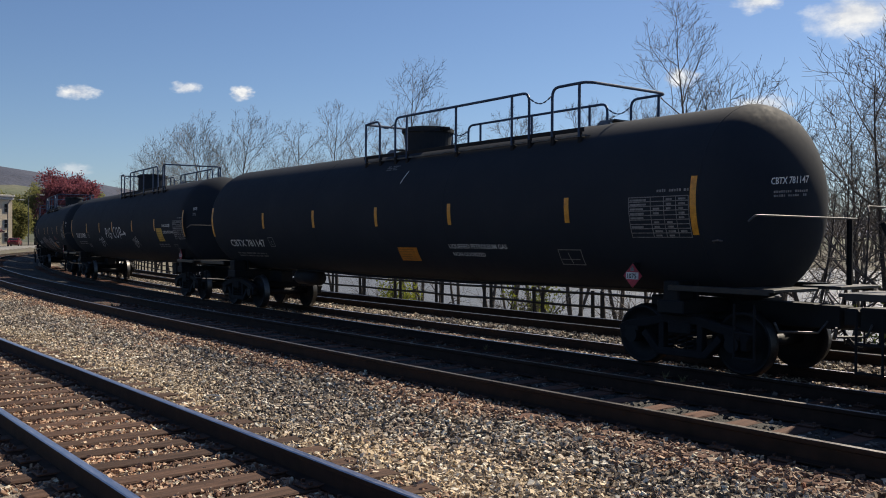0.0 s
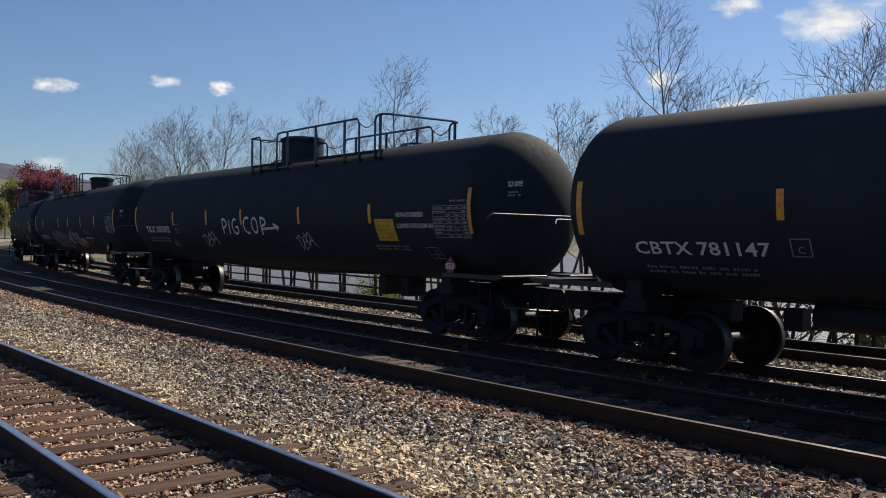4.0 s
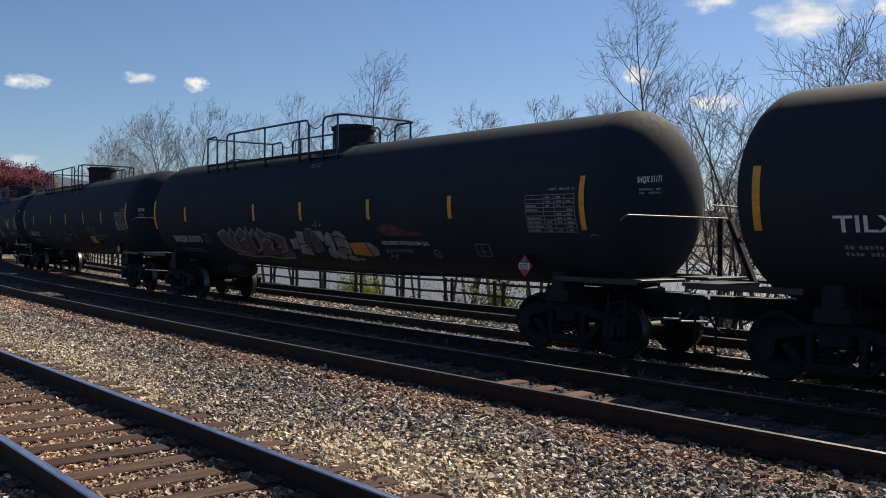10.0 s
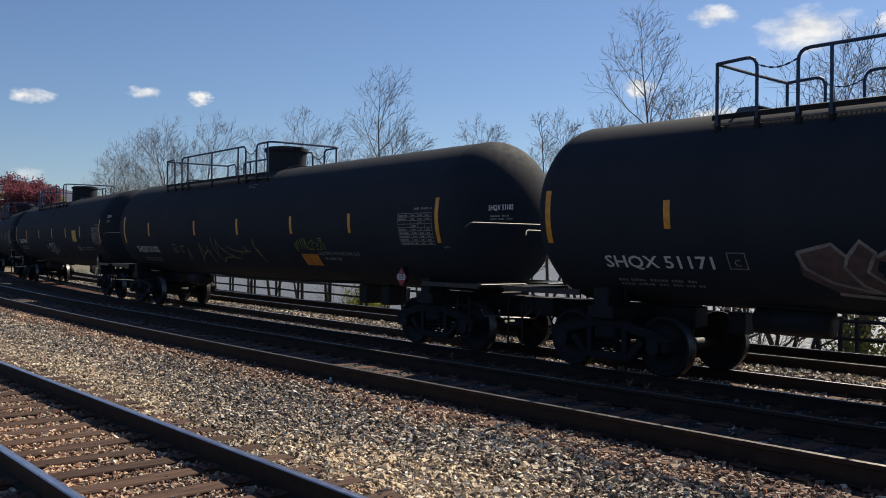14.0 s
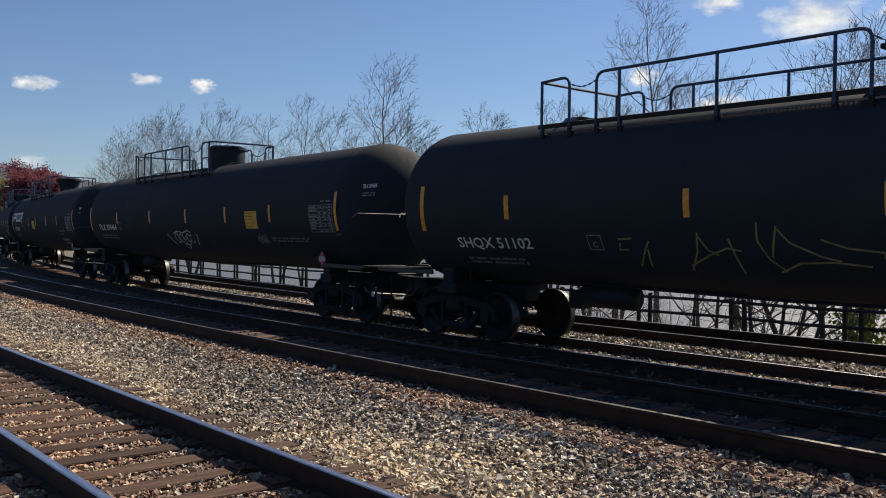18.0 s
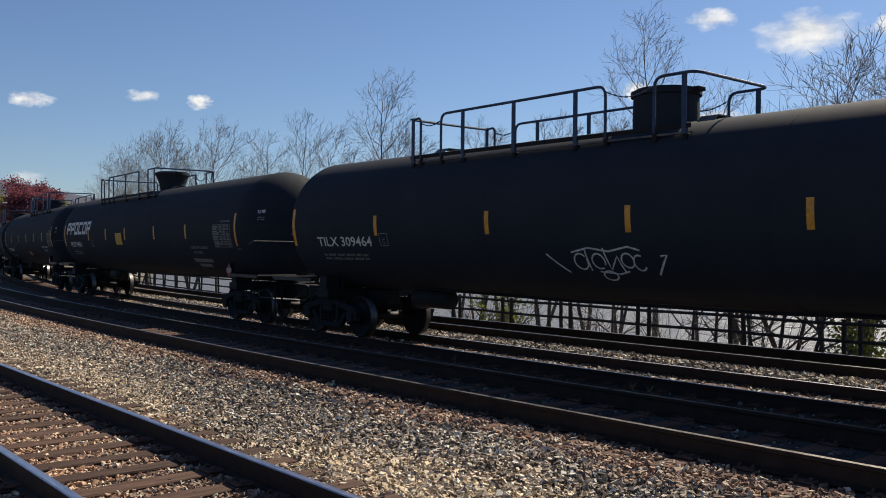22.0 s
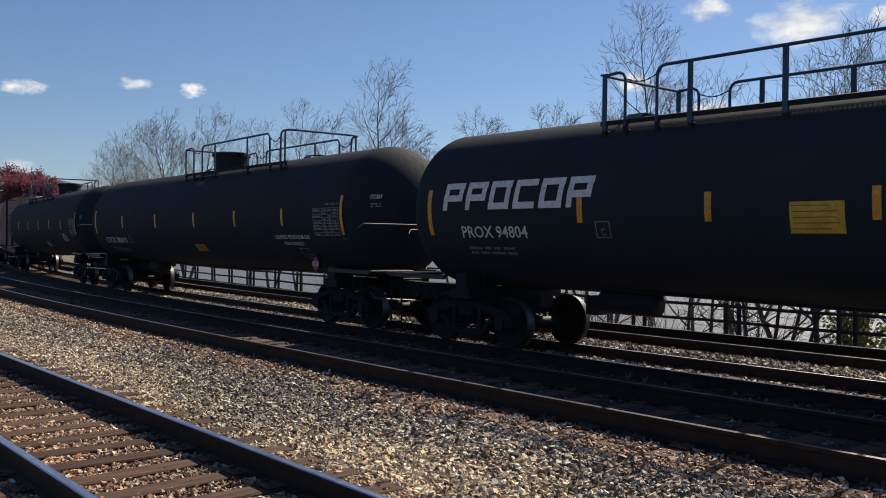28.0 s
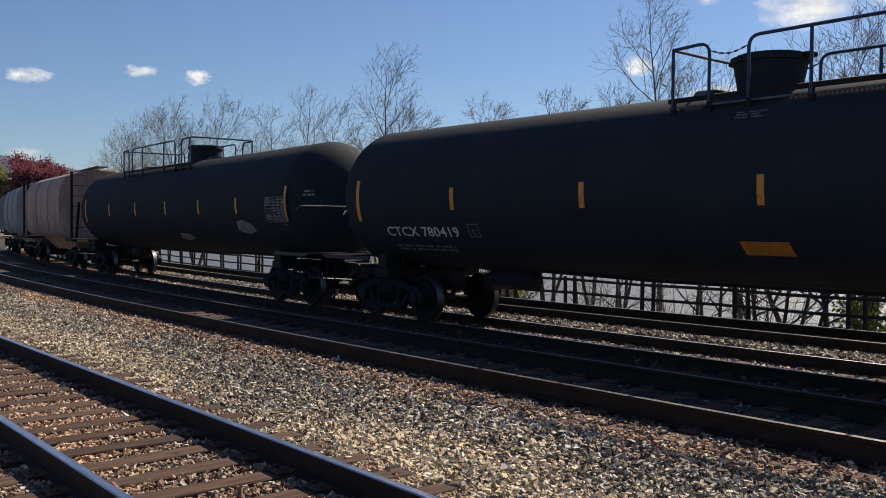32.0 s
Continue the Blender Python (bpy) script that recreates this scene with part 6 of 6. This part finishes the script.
def ridge(name, label, mat, radii, top_of, seed):
    verts, faces = [], []
    n = 360
    for i in range(n):
        a = i * math.tau / n
        for r, q in radii:
            x, y = r * math.cos(a), r * math.sin(a)
            h = top_of(math.degrees(a)) * (1 + 0.10 * noise.noise((x * 0.004, y * 0.004, seed)) + 0.03 * noise.noise((x * 0.02, y * 0.02, seed)))
            verts.append((x, y, -1.0 + h * q))
    m = len(radii)
    for i in range(n):
        for j in range(m - 1):
            faces.append((i * m + j, ((i + 1) % n) * m + j, ((i + 1) % n) * m + j + 1, i * m + j + 1))
    tagged(mesh_object(name, verts, faces, mat, smooth=True), label, "hills", kind="structure")


ridge("hills_far", "distant wooded ridge tinted blue-grey for haze", HILL, ((1000, 0.0), (1150, 0.35), (1350, 0.8), (1500, 1.0), (1800, 0.9), (2400, 0.0)), lambda a: float(np.interp(a, [0, 60, 120, 150, 158, 162, 164, 166, 168.5, 175, 200, 300, 360], [50, 45, 45, 52, 66, 80, 92, 100, 112, 113, 108, 60, 50])), 1)
ridge("hills_near", "lower slope of pasture and budding woods", FIELD, ((480, 0.0), (560, 0.5), (640, 1.0), (800, 1.0), (1000, 0.2)), lambda a: float(np.interp(a, [0, 120, 150, 160, 165, 168, 175, 200, 360], [8, 8, 12, 24, 33, 38, 36, 26, 8])), 2)

# ---------------------------------------------------------------- clouds
CLOUDS = []


def cloud(px, py, pz, wide, high, seed, density=1.0):
    """A fair-weather cloud far off: a gently domed sheet whose edge frays by noise."""
    mat = bpy.data.materials.new("cloud_vapour")
    mat.use_nodes = True
    nt = mat.node_tree
    nt.nodes.clear()
    out = nt.nodes.new("ShaderNodeOutputMaterial")
    tc = nt.nodes.new("ShaderNodeTexCoord")
    mp = nt.nodes.new("ShaderNodeMapping")
    mp.inputs["Location"].default_value = (seed * 3.7, seed * 1.3, 0)
    mp.inputs["Scale"].default_value = (2.0, 2.0 * high / wide * 1.6, 1)
    nt.links.new(tc.outputs["UV"], mp.inputs[0])
    nz = node(nt, "ShaderNodeTexNoise", Scale=2.2, Detail=9.0, Roughness=0.6)
    nt.links.new(mp.outputs[0], nz.inputs["Vector"])
    sub = nt.nodes.new("ShaderNodeVectorMath")
    sub.operation = "SUBTRACT"
    sub.inputs[1].default_value = (0.5, 0.5, 0)
    nt.links.new(tc.outputs["UV"], sub.inputs[0])
    ln = nt.nodes.new("ShaderNodeVectorMath")
    ln.operation = "LENGTH"
    nt.links.new(sub.outputs[0], ln.inputs[0])
    fall = node(nt, "ShaderNodeMapRange")
    for k, v in (("From Min", 0.0), ("From Max", 0.5), ("To Min", 0.62), ("To Max", -0.45)):
        fall.inputs[k].default_value = v
    nt.links.new(ln.outputs["Value"], fall.inputs["Value"])
    add = nt.nodes.new("ShaderNodeMath")
    add.operation = "ADD"
    nt.links.new(nz.outputs["Fac"], add.inputs[0])
    nt.links.new(fall.outputs[0], add.inputs[1])
    cover = node(nt, "ShaderNodeMapRange")
    for k, v in (("From Min", 0.55), ("From Max", 0.95), ("To Min", 0.0), ("To Max", density)):
        cover.inputs[k].default_value = v
    nt.links.new(add.outputs[0], cover.inputs["Value"])
    # sunlit white and shaded grey are painted in and emitted by the sheet
    shade = ramp(nt, nz.outputs["Fac"], [(0.35, (0.62, 0.66, 0.74)), (0.6, (0.95, 0.95, 0.94))])
    em = node(nt, "ShaderNodeEmission", Strength=0.66)
    nt.links.new(shade, em.inputs["Color"])
    tr = nt.nodes.new("ShaderNodeBsdfTransparent")
    mx = nt.nodes.new("ShaderNodeMixShader")
    nt.links.new(cover.outputs[0], mx.inputs[0])
    nt.links.new(tr.outputs[0], mx.inputs[1])
    nt.links.new(em.outputs[0], mx.inputs[2])
    nt.links.new(mx.outputs[0], out.inputs[0])
    bm = bmesh.new()
    bmesh.ops.create_grid(bm, x_segments=16, y_segments=8, size=1, calc_uvs=True)
    uv = bm.loops.layers.uv.verify()
    for f in bm.faces:
        for lp in f.loops:
            lp[uv].uv = (lp.vert.co.x / 2 + 0.5, lp.vert.co.y / 2 + 0.5)
    for v in bm.verts:
        a, b = v.co.x, v.co.y
        v.co = Vector((a * wide / 2, (a * a + b * b) * wide * 0.08, b * high / 2))
    ob = part("cloud", bm, mat, None)
    tagged(ob, "small white fair-weather cloud in a blue sky", "cloud", "clouds")
    ob.visible_shadow = False
    yaw = math.degrees(math.atan2(py, px)) - 90
    CLOUDS.append((ob, Vector((px, py, pz)), yaw))


for k, (x, y, z, w, h, d) in enumerate((
    (-1447, 395, 230, 125, 46, 1.0), (-1396, 549, 246, 95, 40, 0.8), (-1362, 628, 241, 78, 52, 1.0), (-922, 1183, 269, 110, 62, 1.0),
    (-707, 1323, 351, 300, 150, 1.0), (-827, 1251, 381, 150, 70, 0.9), (-820, 1256, 222, 190, 60, 0.9), (-600, 1374, 352, 120, 70, 0.9), (-1448, 391, 112, 120, 42, 0.45),
)):
    cloud(x, y, z, w, h, k + 1, d)


# ---------------------------------------------------------------- ballast stones
def stone_material(name, stops, rough=0.9):
    mat, nt, b = material(name, rough)
    geo = nt.nodes.new("ShaderNodeNewGeometry")
    col = ramp(nt, geo.outputs["Random Per Island"], stops)
    small = noise_node(nt, 45, 3, 0.7)
    col = mix(nt, 1.0, col, ramp(nt, small, [(0.25, (0.72,) * 3), (0.75, (1.2,) * 3)]), "MULTIPLY")
    patch = noise_node(nt, 0.55, 3, 0.55, stretch=(0.5, 1.3, 1))
    col = mix(nt, 1.0, col, ramp(nt, patch, [(0.3, (0.46, 0.45, 0.44)), (0.5, (0.78, 0.75, 0.71)), (0.7, (1.08, 1.0, 0.88))]), "MULTIPLY")
    nt.links.new(col, b.inputs["Base Color"])
    return mat


STONE = stone_material("crushed_limestone", [(0.0, (0.064, 0.0538, 0.0448)), (0.25, (0.154, 0.124, 0.0986)), (0.5, (0.371, 0.31, 0.243)), (0.75, (0.64, 0.55, 0.442)), (0.95, (0.92, 0.92, 0.832)), (1.0, (0.435, 0.23, 0.141))])
STONE_PALE = stone_material("pale_dusty_limestone", [(0.0, (0.154, 0.122, 0.0832)), (0.2, (0.346, 0.275, 0.192)), (0.5, (0.614, 0.512, 0.365)), (0.8, (0.87, 0.742, 0.55)), (0.95, (0.92, 0.92, 0.845)), (1.0, (0.461, 0.256, 0.154))])
STONE_GREY = stone_material("grey_sooty_ballast", [(0.0, (0.048, 0.042, 0.0372)), (0.3, (0.144, 0.122, 0.104)), (0.6, (0.312, 0.266, 0.228)), (0.85, (0.552, 0.492, 0.432)), (0.96, (0.92, 0.92, 0.864)), (1.0, (0.24, 0.132, 0.084))])
# two darkened stone mixes that carry the train's shade in their colour
STONE_SHADE = stone_material("sooty_ballast", [(0.0, (0.015, 0.014, 0.013)), (0.4, (0.05, 0.045, 0.04)), (0.8, (0.11, 0.1, 0.09)), (0.95, (0.24, 0.22, 0.2)), (1.0, (0.4, 0.37, 0.34))])
STONE_HALF_SHADE = stone_material("half_shade_ballast", [(0.0, (0.025, 0.022, 0.02)), (0.4, (0.1, 0.09, 0.08)), (0.8, (0.24, 0.22, 0.2)), (0.95, (0.5, 0.475, 0.44)), (1.0, (0.65, 0.62, 0.58))])
STONE_BROWN = stone_material("rust_stained_ballast", [(0.0, (0.115, 0.0704, 0.0486)), (0.3, (0.307, 0.186, 0.128)), (0.6, (0.512, 0.346, 0.243)), (0.82, (0.666, 0.512, 0.384)), (0.93, (0.92, 0.896, 0.73)), (1.0, (0.358, 0.154, 0.0896))])
CUBE_V = np.array([(a, b, c) for a in (-1, 1) for b in (-1, 1) for c in (-1, 1)], float)
CUBE_F = np.array([(0, 1, 3, 2), (4, 6, 7, 5), (0, 4, 5, 1), (2, 3, 7, 6), (0, 2, 6, 4), (1, 5, 7, 3)])


def stones(name, xs, ys, zs, rng, lo, hi, mat, label):
    """Angular stones as one mesh: dented blocks, each turned its own way."""
    n = len(xs)
    r = rng.uniform(lo, hi, n) * np.where(rng.random(n) < 0.12, 1.35, 1.0)
    v = CUBE_V[None] * rng.uniform(0.5, 1.0, (n, 8, 3))
    v *= (r[:, None] * np.stack([rng.uniform(0.9, 1.9, n), rng.uniform(0.6, 1.15, n), rng.uniform(0.4, 0.75, n)], -1))[:, None, :]
    q = rng.normal(size=(n, 4)) * np.array([1.0, 0.32, 0.32, 1.0])
    q /= np.linalg.norm(q, axis=1, keepdims=True)
    w, x, y, z = q.T
    m = np.stack([np.stack([1 - 2 * (y * y + z * z), 2 * (x * y - z * w), 2 * (x * z + y * w)], -1), np.stack([2 * (x * y + z * w), 1 - 2 * (x * x + z * z), 2 * (y * z - x * w)], -1), np.stack([2 * (x * z - y * w), 2 * (y * z + x * w), 1 - 2 * (x * x + y * y)], -1)], 1)
    v = np.einsum("nij,nkj->nki", m, v) + np.stack([xs, ys, zs + r * 0.35], -1)[:, None, :]
    f = (CUBE_F[None] + (np.arange(n) * 8)[:, None, None]).reshape(-1)
    me = bpy.data.meshes.new(name)
    me.vertices.add(n * 8)
    me.vertices.foreach_set("co", v.reshape(-1))
    me.loops.add(len(f))
    me.loops.foreach_set("vertex_index", f.astype(np.int32))
    me.polygons.add(n * 6)
    me.polygons.foreach_set("loop_start", np.arange(0, n * 24, 4, dtype=np.int32))
    me.polygons.foreach_set("use_smooth", np.zeros(n * 6, dtype=bool))
    me.update(calc_edges=True)
    me.materials.append(mat)
    return tagged(new(name, me), label, "gravel", kind="stuff")


grng = np.random.default_rng(4)


def scatter(count, s0, s1, o0, o1, dense=1.5):
    """Places along the curve, denser towards the viewer."""
    u = grng.random(count) ** dense
    s = s1 - (s1 - s0) * u
    o = grng.uniform(o0, o1, count)
    a, r = -s / RC, RAD - (o - 8.5)
    return U0 - r * np.sin(a), YC - r * np.cos(a)


def off_ties(along, centre, share):
    """True where a stone lies between the ties, or is one of the few on top of them."""
    t = np.array(TIE_AT[round(centre, 2)])
    k = np.clip(np.searchsorted(t, along), 1, len(t) - 1)
    gap = np.minimum(np.abs(along - t[k - 1]), np.abs(along - t[k]))
    return (gap > 0.135) | (grng.random(len(along)) < share)


def along_train(x, y):
    return -np.arctan2(CX - x, CY - y) * RT


def along_curve(x, y):
    return -np.arctan2(U0 - x, YC - y) * RC


x, y = scatter(140000, -24, 13.5, 3.6, 6.6, 1.75)
o = offset_of(x, y)
keep = o < 6.38 + grng.uniform(-0.2, 0.2, len(x))
near_o = y * math.cos(A_TURN) - x * math.sin(A_TURN)
keep &= near_o > 3.7
keep &= (near_o > 4.29) | off_ties(x + 0.05, 2.83, 0.03)
keep &= (o < 6.0) | off_ties(along_curve(x, y), O_B, 0.25)
pale = near_o < 4.75 + 0.35 * np.sin(x * 0.9) + grng.normal(0, 0.3, len(x))
rusty = o > 5.85 + 0.15 * np.sin(x * 1.7) + grng.normal(0, 0.12, len(x))
for pick, mat, label in ((keep & pale, STONE_PALE, "pale dusty crushed stone beside the near track"), (keep & ~pale & rusty, STONE_BROWN, "rust-brown crushed stone against the middle track"), (keep & ~pale & ~rusty, STONE, "loose grey and tan crushed stone between the tracks")):
    stones("ballast_stones", x[pick], y[pick], -0.212 + bed_rise(o[pick]) + grng.uniform(-0.008, 0.016, pick.sum()), grng, 0.0095, 0.0225, mat, label)
# between the ties of the near track
n = 62000
x = -2.0 - 15.0 * grng.random(n) ** 1.2
o = grng.uniform(1.2, 4.25, n)
keep = (np.abs(o - 2.08) > 0.06) & (np.abs(o - 3.58) > 0.06) & off_ties(x, 2.83, 0.05)
x, o = x[keep], o[keep]
stones("tie_ballast", x * math.cos(A_TURN) - o * math.sin(A_TURN), x * math.sin(A_TURN) + o * math.cos(A_TURN), -0.222 + grng.uniform(-0.012, 0.022, len(x)), grng, 0.009, 0.02, STONE_BROWN, "brownish crushed stone packed between the ties")
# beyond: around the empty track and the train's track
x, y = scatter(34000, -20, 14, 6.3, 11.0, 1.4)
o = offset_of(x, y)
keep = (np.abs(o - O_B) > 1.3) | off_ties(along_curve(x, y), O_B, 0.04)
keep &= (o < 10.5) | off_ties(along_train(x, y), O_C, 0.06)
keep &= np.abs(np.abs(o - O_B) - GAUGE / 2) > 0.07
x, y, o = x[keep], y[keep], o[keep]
# stones in the train's shadow take the darkened mixes
for pick, mat, label in ((o < 8.8, STONE_SHADE, "crushed stone in the middle track, coloured dark for the train's shade"), (o >= 8.8, STONE_HALF_SHADE, "grey crushed stone between the tracks, dimmed for the train's shade")):
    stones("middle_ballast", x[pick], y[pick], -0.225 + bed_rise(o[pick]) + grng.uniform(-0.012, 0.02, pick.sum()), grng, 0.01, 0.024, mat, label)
x, y = scatter(22000, -24, 14, O_C - 0.66, O_C + 0.68, 1.4)
keep = off_ties(along_train(x, y), O_C, 0.35)
x, y = x[keep], y[keep]
stones("gauge_stones", x, y, Z_C - 0.195 + grng.uniform(-0.01, 0.016, len(x)), grng, 0.011, 0.026, STONE, "grey and tan crushed stone between the rails under the train")
x, y = scatter(20000, -36, 14, O_C + 0.82, 13.66, 1.3)
stones("train_ballast", x, y, -0.2 + bed_rise(offset_of(x, y)) + grng.uniform(-0.012, 0.02, len(x)), grng, 0.016, 0.034, STONE, "tan crushed stone beyond the train's track")


# small finds on the ballast
def grass_tuft(x, y, z, seed):
    rng = random.Random(seed)
    tuft = thing("grass_tuft", "small dry grass tuft growing in the ballast", "grass", "grass tufts", pose(x, y, z))
    verts, faces = [], []
    for _ in range(26):
        a, h = rng.uniform(0, math.tau), rng.uniform(0.05, 0.13)
        d = Vector((math.cos(a), math.sin(a), 0))
        w = Vector((-d.y, d.x, 0)) * 0.004
        p = d * rng.uniform(0, 0.03)
        k = len(verts)
        verts += [p - w, p + w, p + d * h * 0.25 + w * 0.8 + Vector((0, 0, h * 0.6)), p + d * h * 0.25 - w * 0.8 + Vector((0, 0, h * 0.6)), p + d * h * 0.6 + Vector((0, 0, h))]
        faces += [(k, k + 1, k + 2, k + 3), (k + 3, k + 2, k + 4)]
    mesh_object("foliage", verts, faces, DRY_GRASS).parent = tuft


DRY_GRASS = mottled("dry_grass", [(0.3, (0.2, 0.17, 0.07)), (0.7, (0.36, 0.3, 0.14))], scale=9, rough=0.8, bump_strength=0)
for k, (x, y) in enumerate(((-8.76, 10.93), (-8.43, 10.9), (-13.0, 10.95), (-3.5, 10.85))):
    grass_tuft(x, y, -0.345, k)
PALE_WOOD = mottled("bleached_stick", [(0.3, (0.6, 0.57, 0.5)), (0.7, (0.85, 0.82, 0.75))], scale=14, rough=0.7)
bm = bmesh.new()
tube(bm, [(-0.1, -0.035, 0), (0.0, 0.0, 0.008), (0.1, 0.03, 0.004)], 0.011, 6)
stick = part("stick", bm, PALE_WOOD, None)
stick.matrix_basis = pose(-10.34, 4.44, -0.175)
tagged(stick, "short bleached white stick lying on the ballast", "stick")
DEAD_LEAF = mottled("dead_oak_leaf", [(0.3, (0.2, 0.1, 0.04)), (0.7, (0.38, 0.2, 0.08))], scale=30, rough=0.7)
rng = random.Random(8)
for k, (x, y) in enumerate(((-5.08, 5.28), (-6.9, 5.9), (-8.2, 4.7), (-11.3, 5.4), (-4.2, 5.7), (-7.6, 6.1), (-9.4, 5.2))):
    bm = bmesh.new()
    left, right = [], []
    for i in range(7):
        u = i / 6
        w = 0.024 * math.sin(math.pi * min(u * 1.05 + 0.05, 1)) * (1 + 0.35 * (i % 2))
        left.append(bm.verts.new((u * 0.09 - 0.045, w, 0.012 * math.sin(u * 3) + w * 0.3)))
        right.append(bm.verts.new((u * 0.09 - 0.045, -w, 0.012 * math.sin(u * 3) + w * 0.4)))
    for i in range(6):
        bm.faces.new((left[i], right[i], right[i + 1], left[i + 1]))
    lf = part("dead_leaf", bm, DEAD_LEAF, None)
    lf.matrix_basis = pose(x, y, -0.178, rng.uniform(-15, 15), rng.uniform(-15, 15), rng.uniform(0, 360))
    tagged(lf, "curled brown dead leaf on the ballast", "leaf", "dead leaves")


# ---------------------------------------------------------------- what moves
def car_pose(mid, reach, t):
    """A car stands on the line through its two bogie pivots."""
    s = (mid + run(t)) * TRAIN_K
    p, q = on_train(s - reach * TRAIN_K, O_C), on_train(s + reach * TRAIN_K, O_C)
    c = (p + q) / 2
    return pose(c.x, c.y, Z_C, 0, 0, math.degrees(math.atan2(q.y - p.y, q.x - p.x)))


def motions():
    steps = [k * 0.5 for k in range(65)]
    for car, mid, reach in CARS:
        walk(car, [(t, car_pose(mid, reach, t)) for t in steps])
    fine = [k * 2 / 15 for k in range(241)]
    turns = [math.degrees(run(t) * TRAIN_K / WHEEL_R) for t in fine]
    for ob, x in WHEELSETS:
        walk(ob, [(t, pose(x, 0, WHEEL_R, 0, a, 0)) for t, a in zip(fine, turns)])
    for ob, place, yaw in CLOUDS:
        drift = Vector((place.y, -place.x, 0)).normalized() * -24.0 + Vector((0, 0, -2.4))
        walk(ob, [(0, pose(*place, 0, 0, yaw)), (32, pose(*(place + drift), 0, 0, yaw))])


motions()
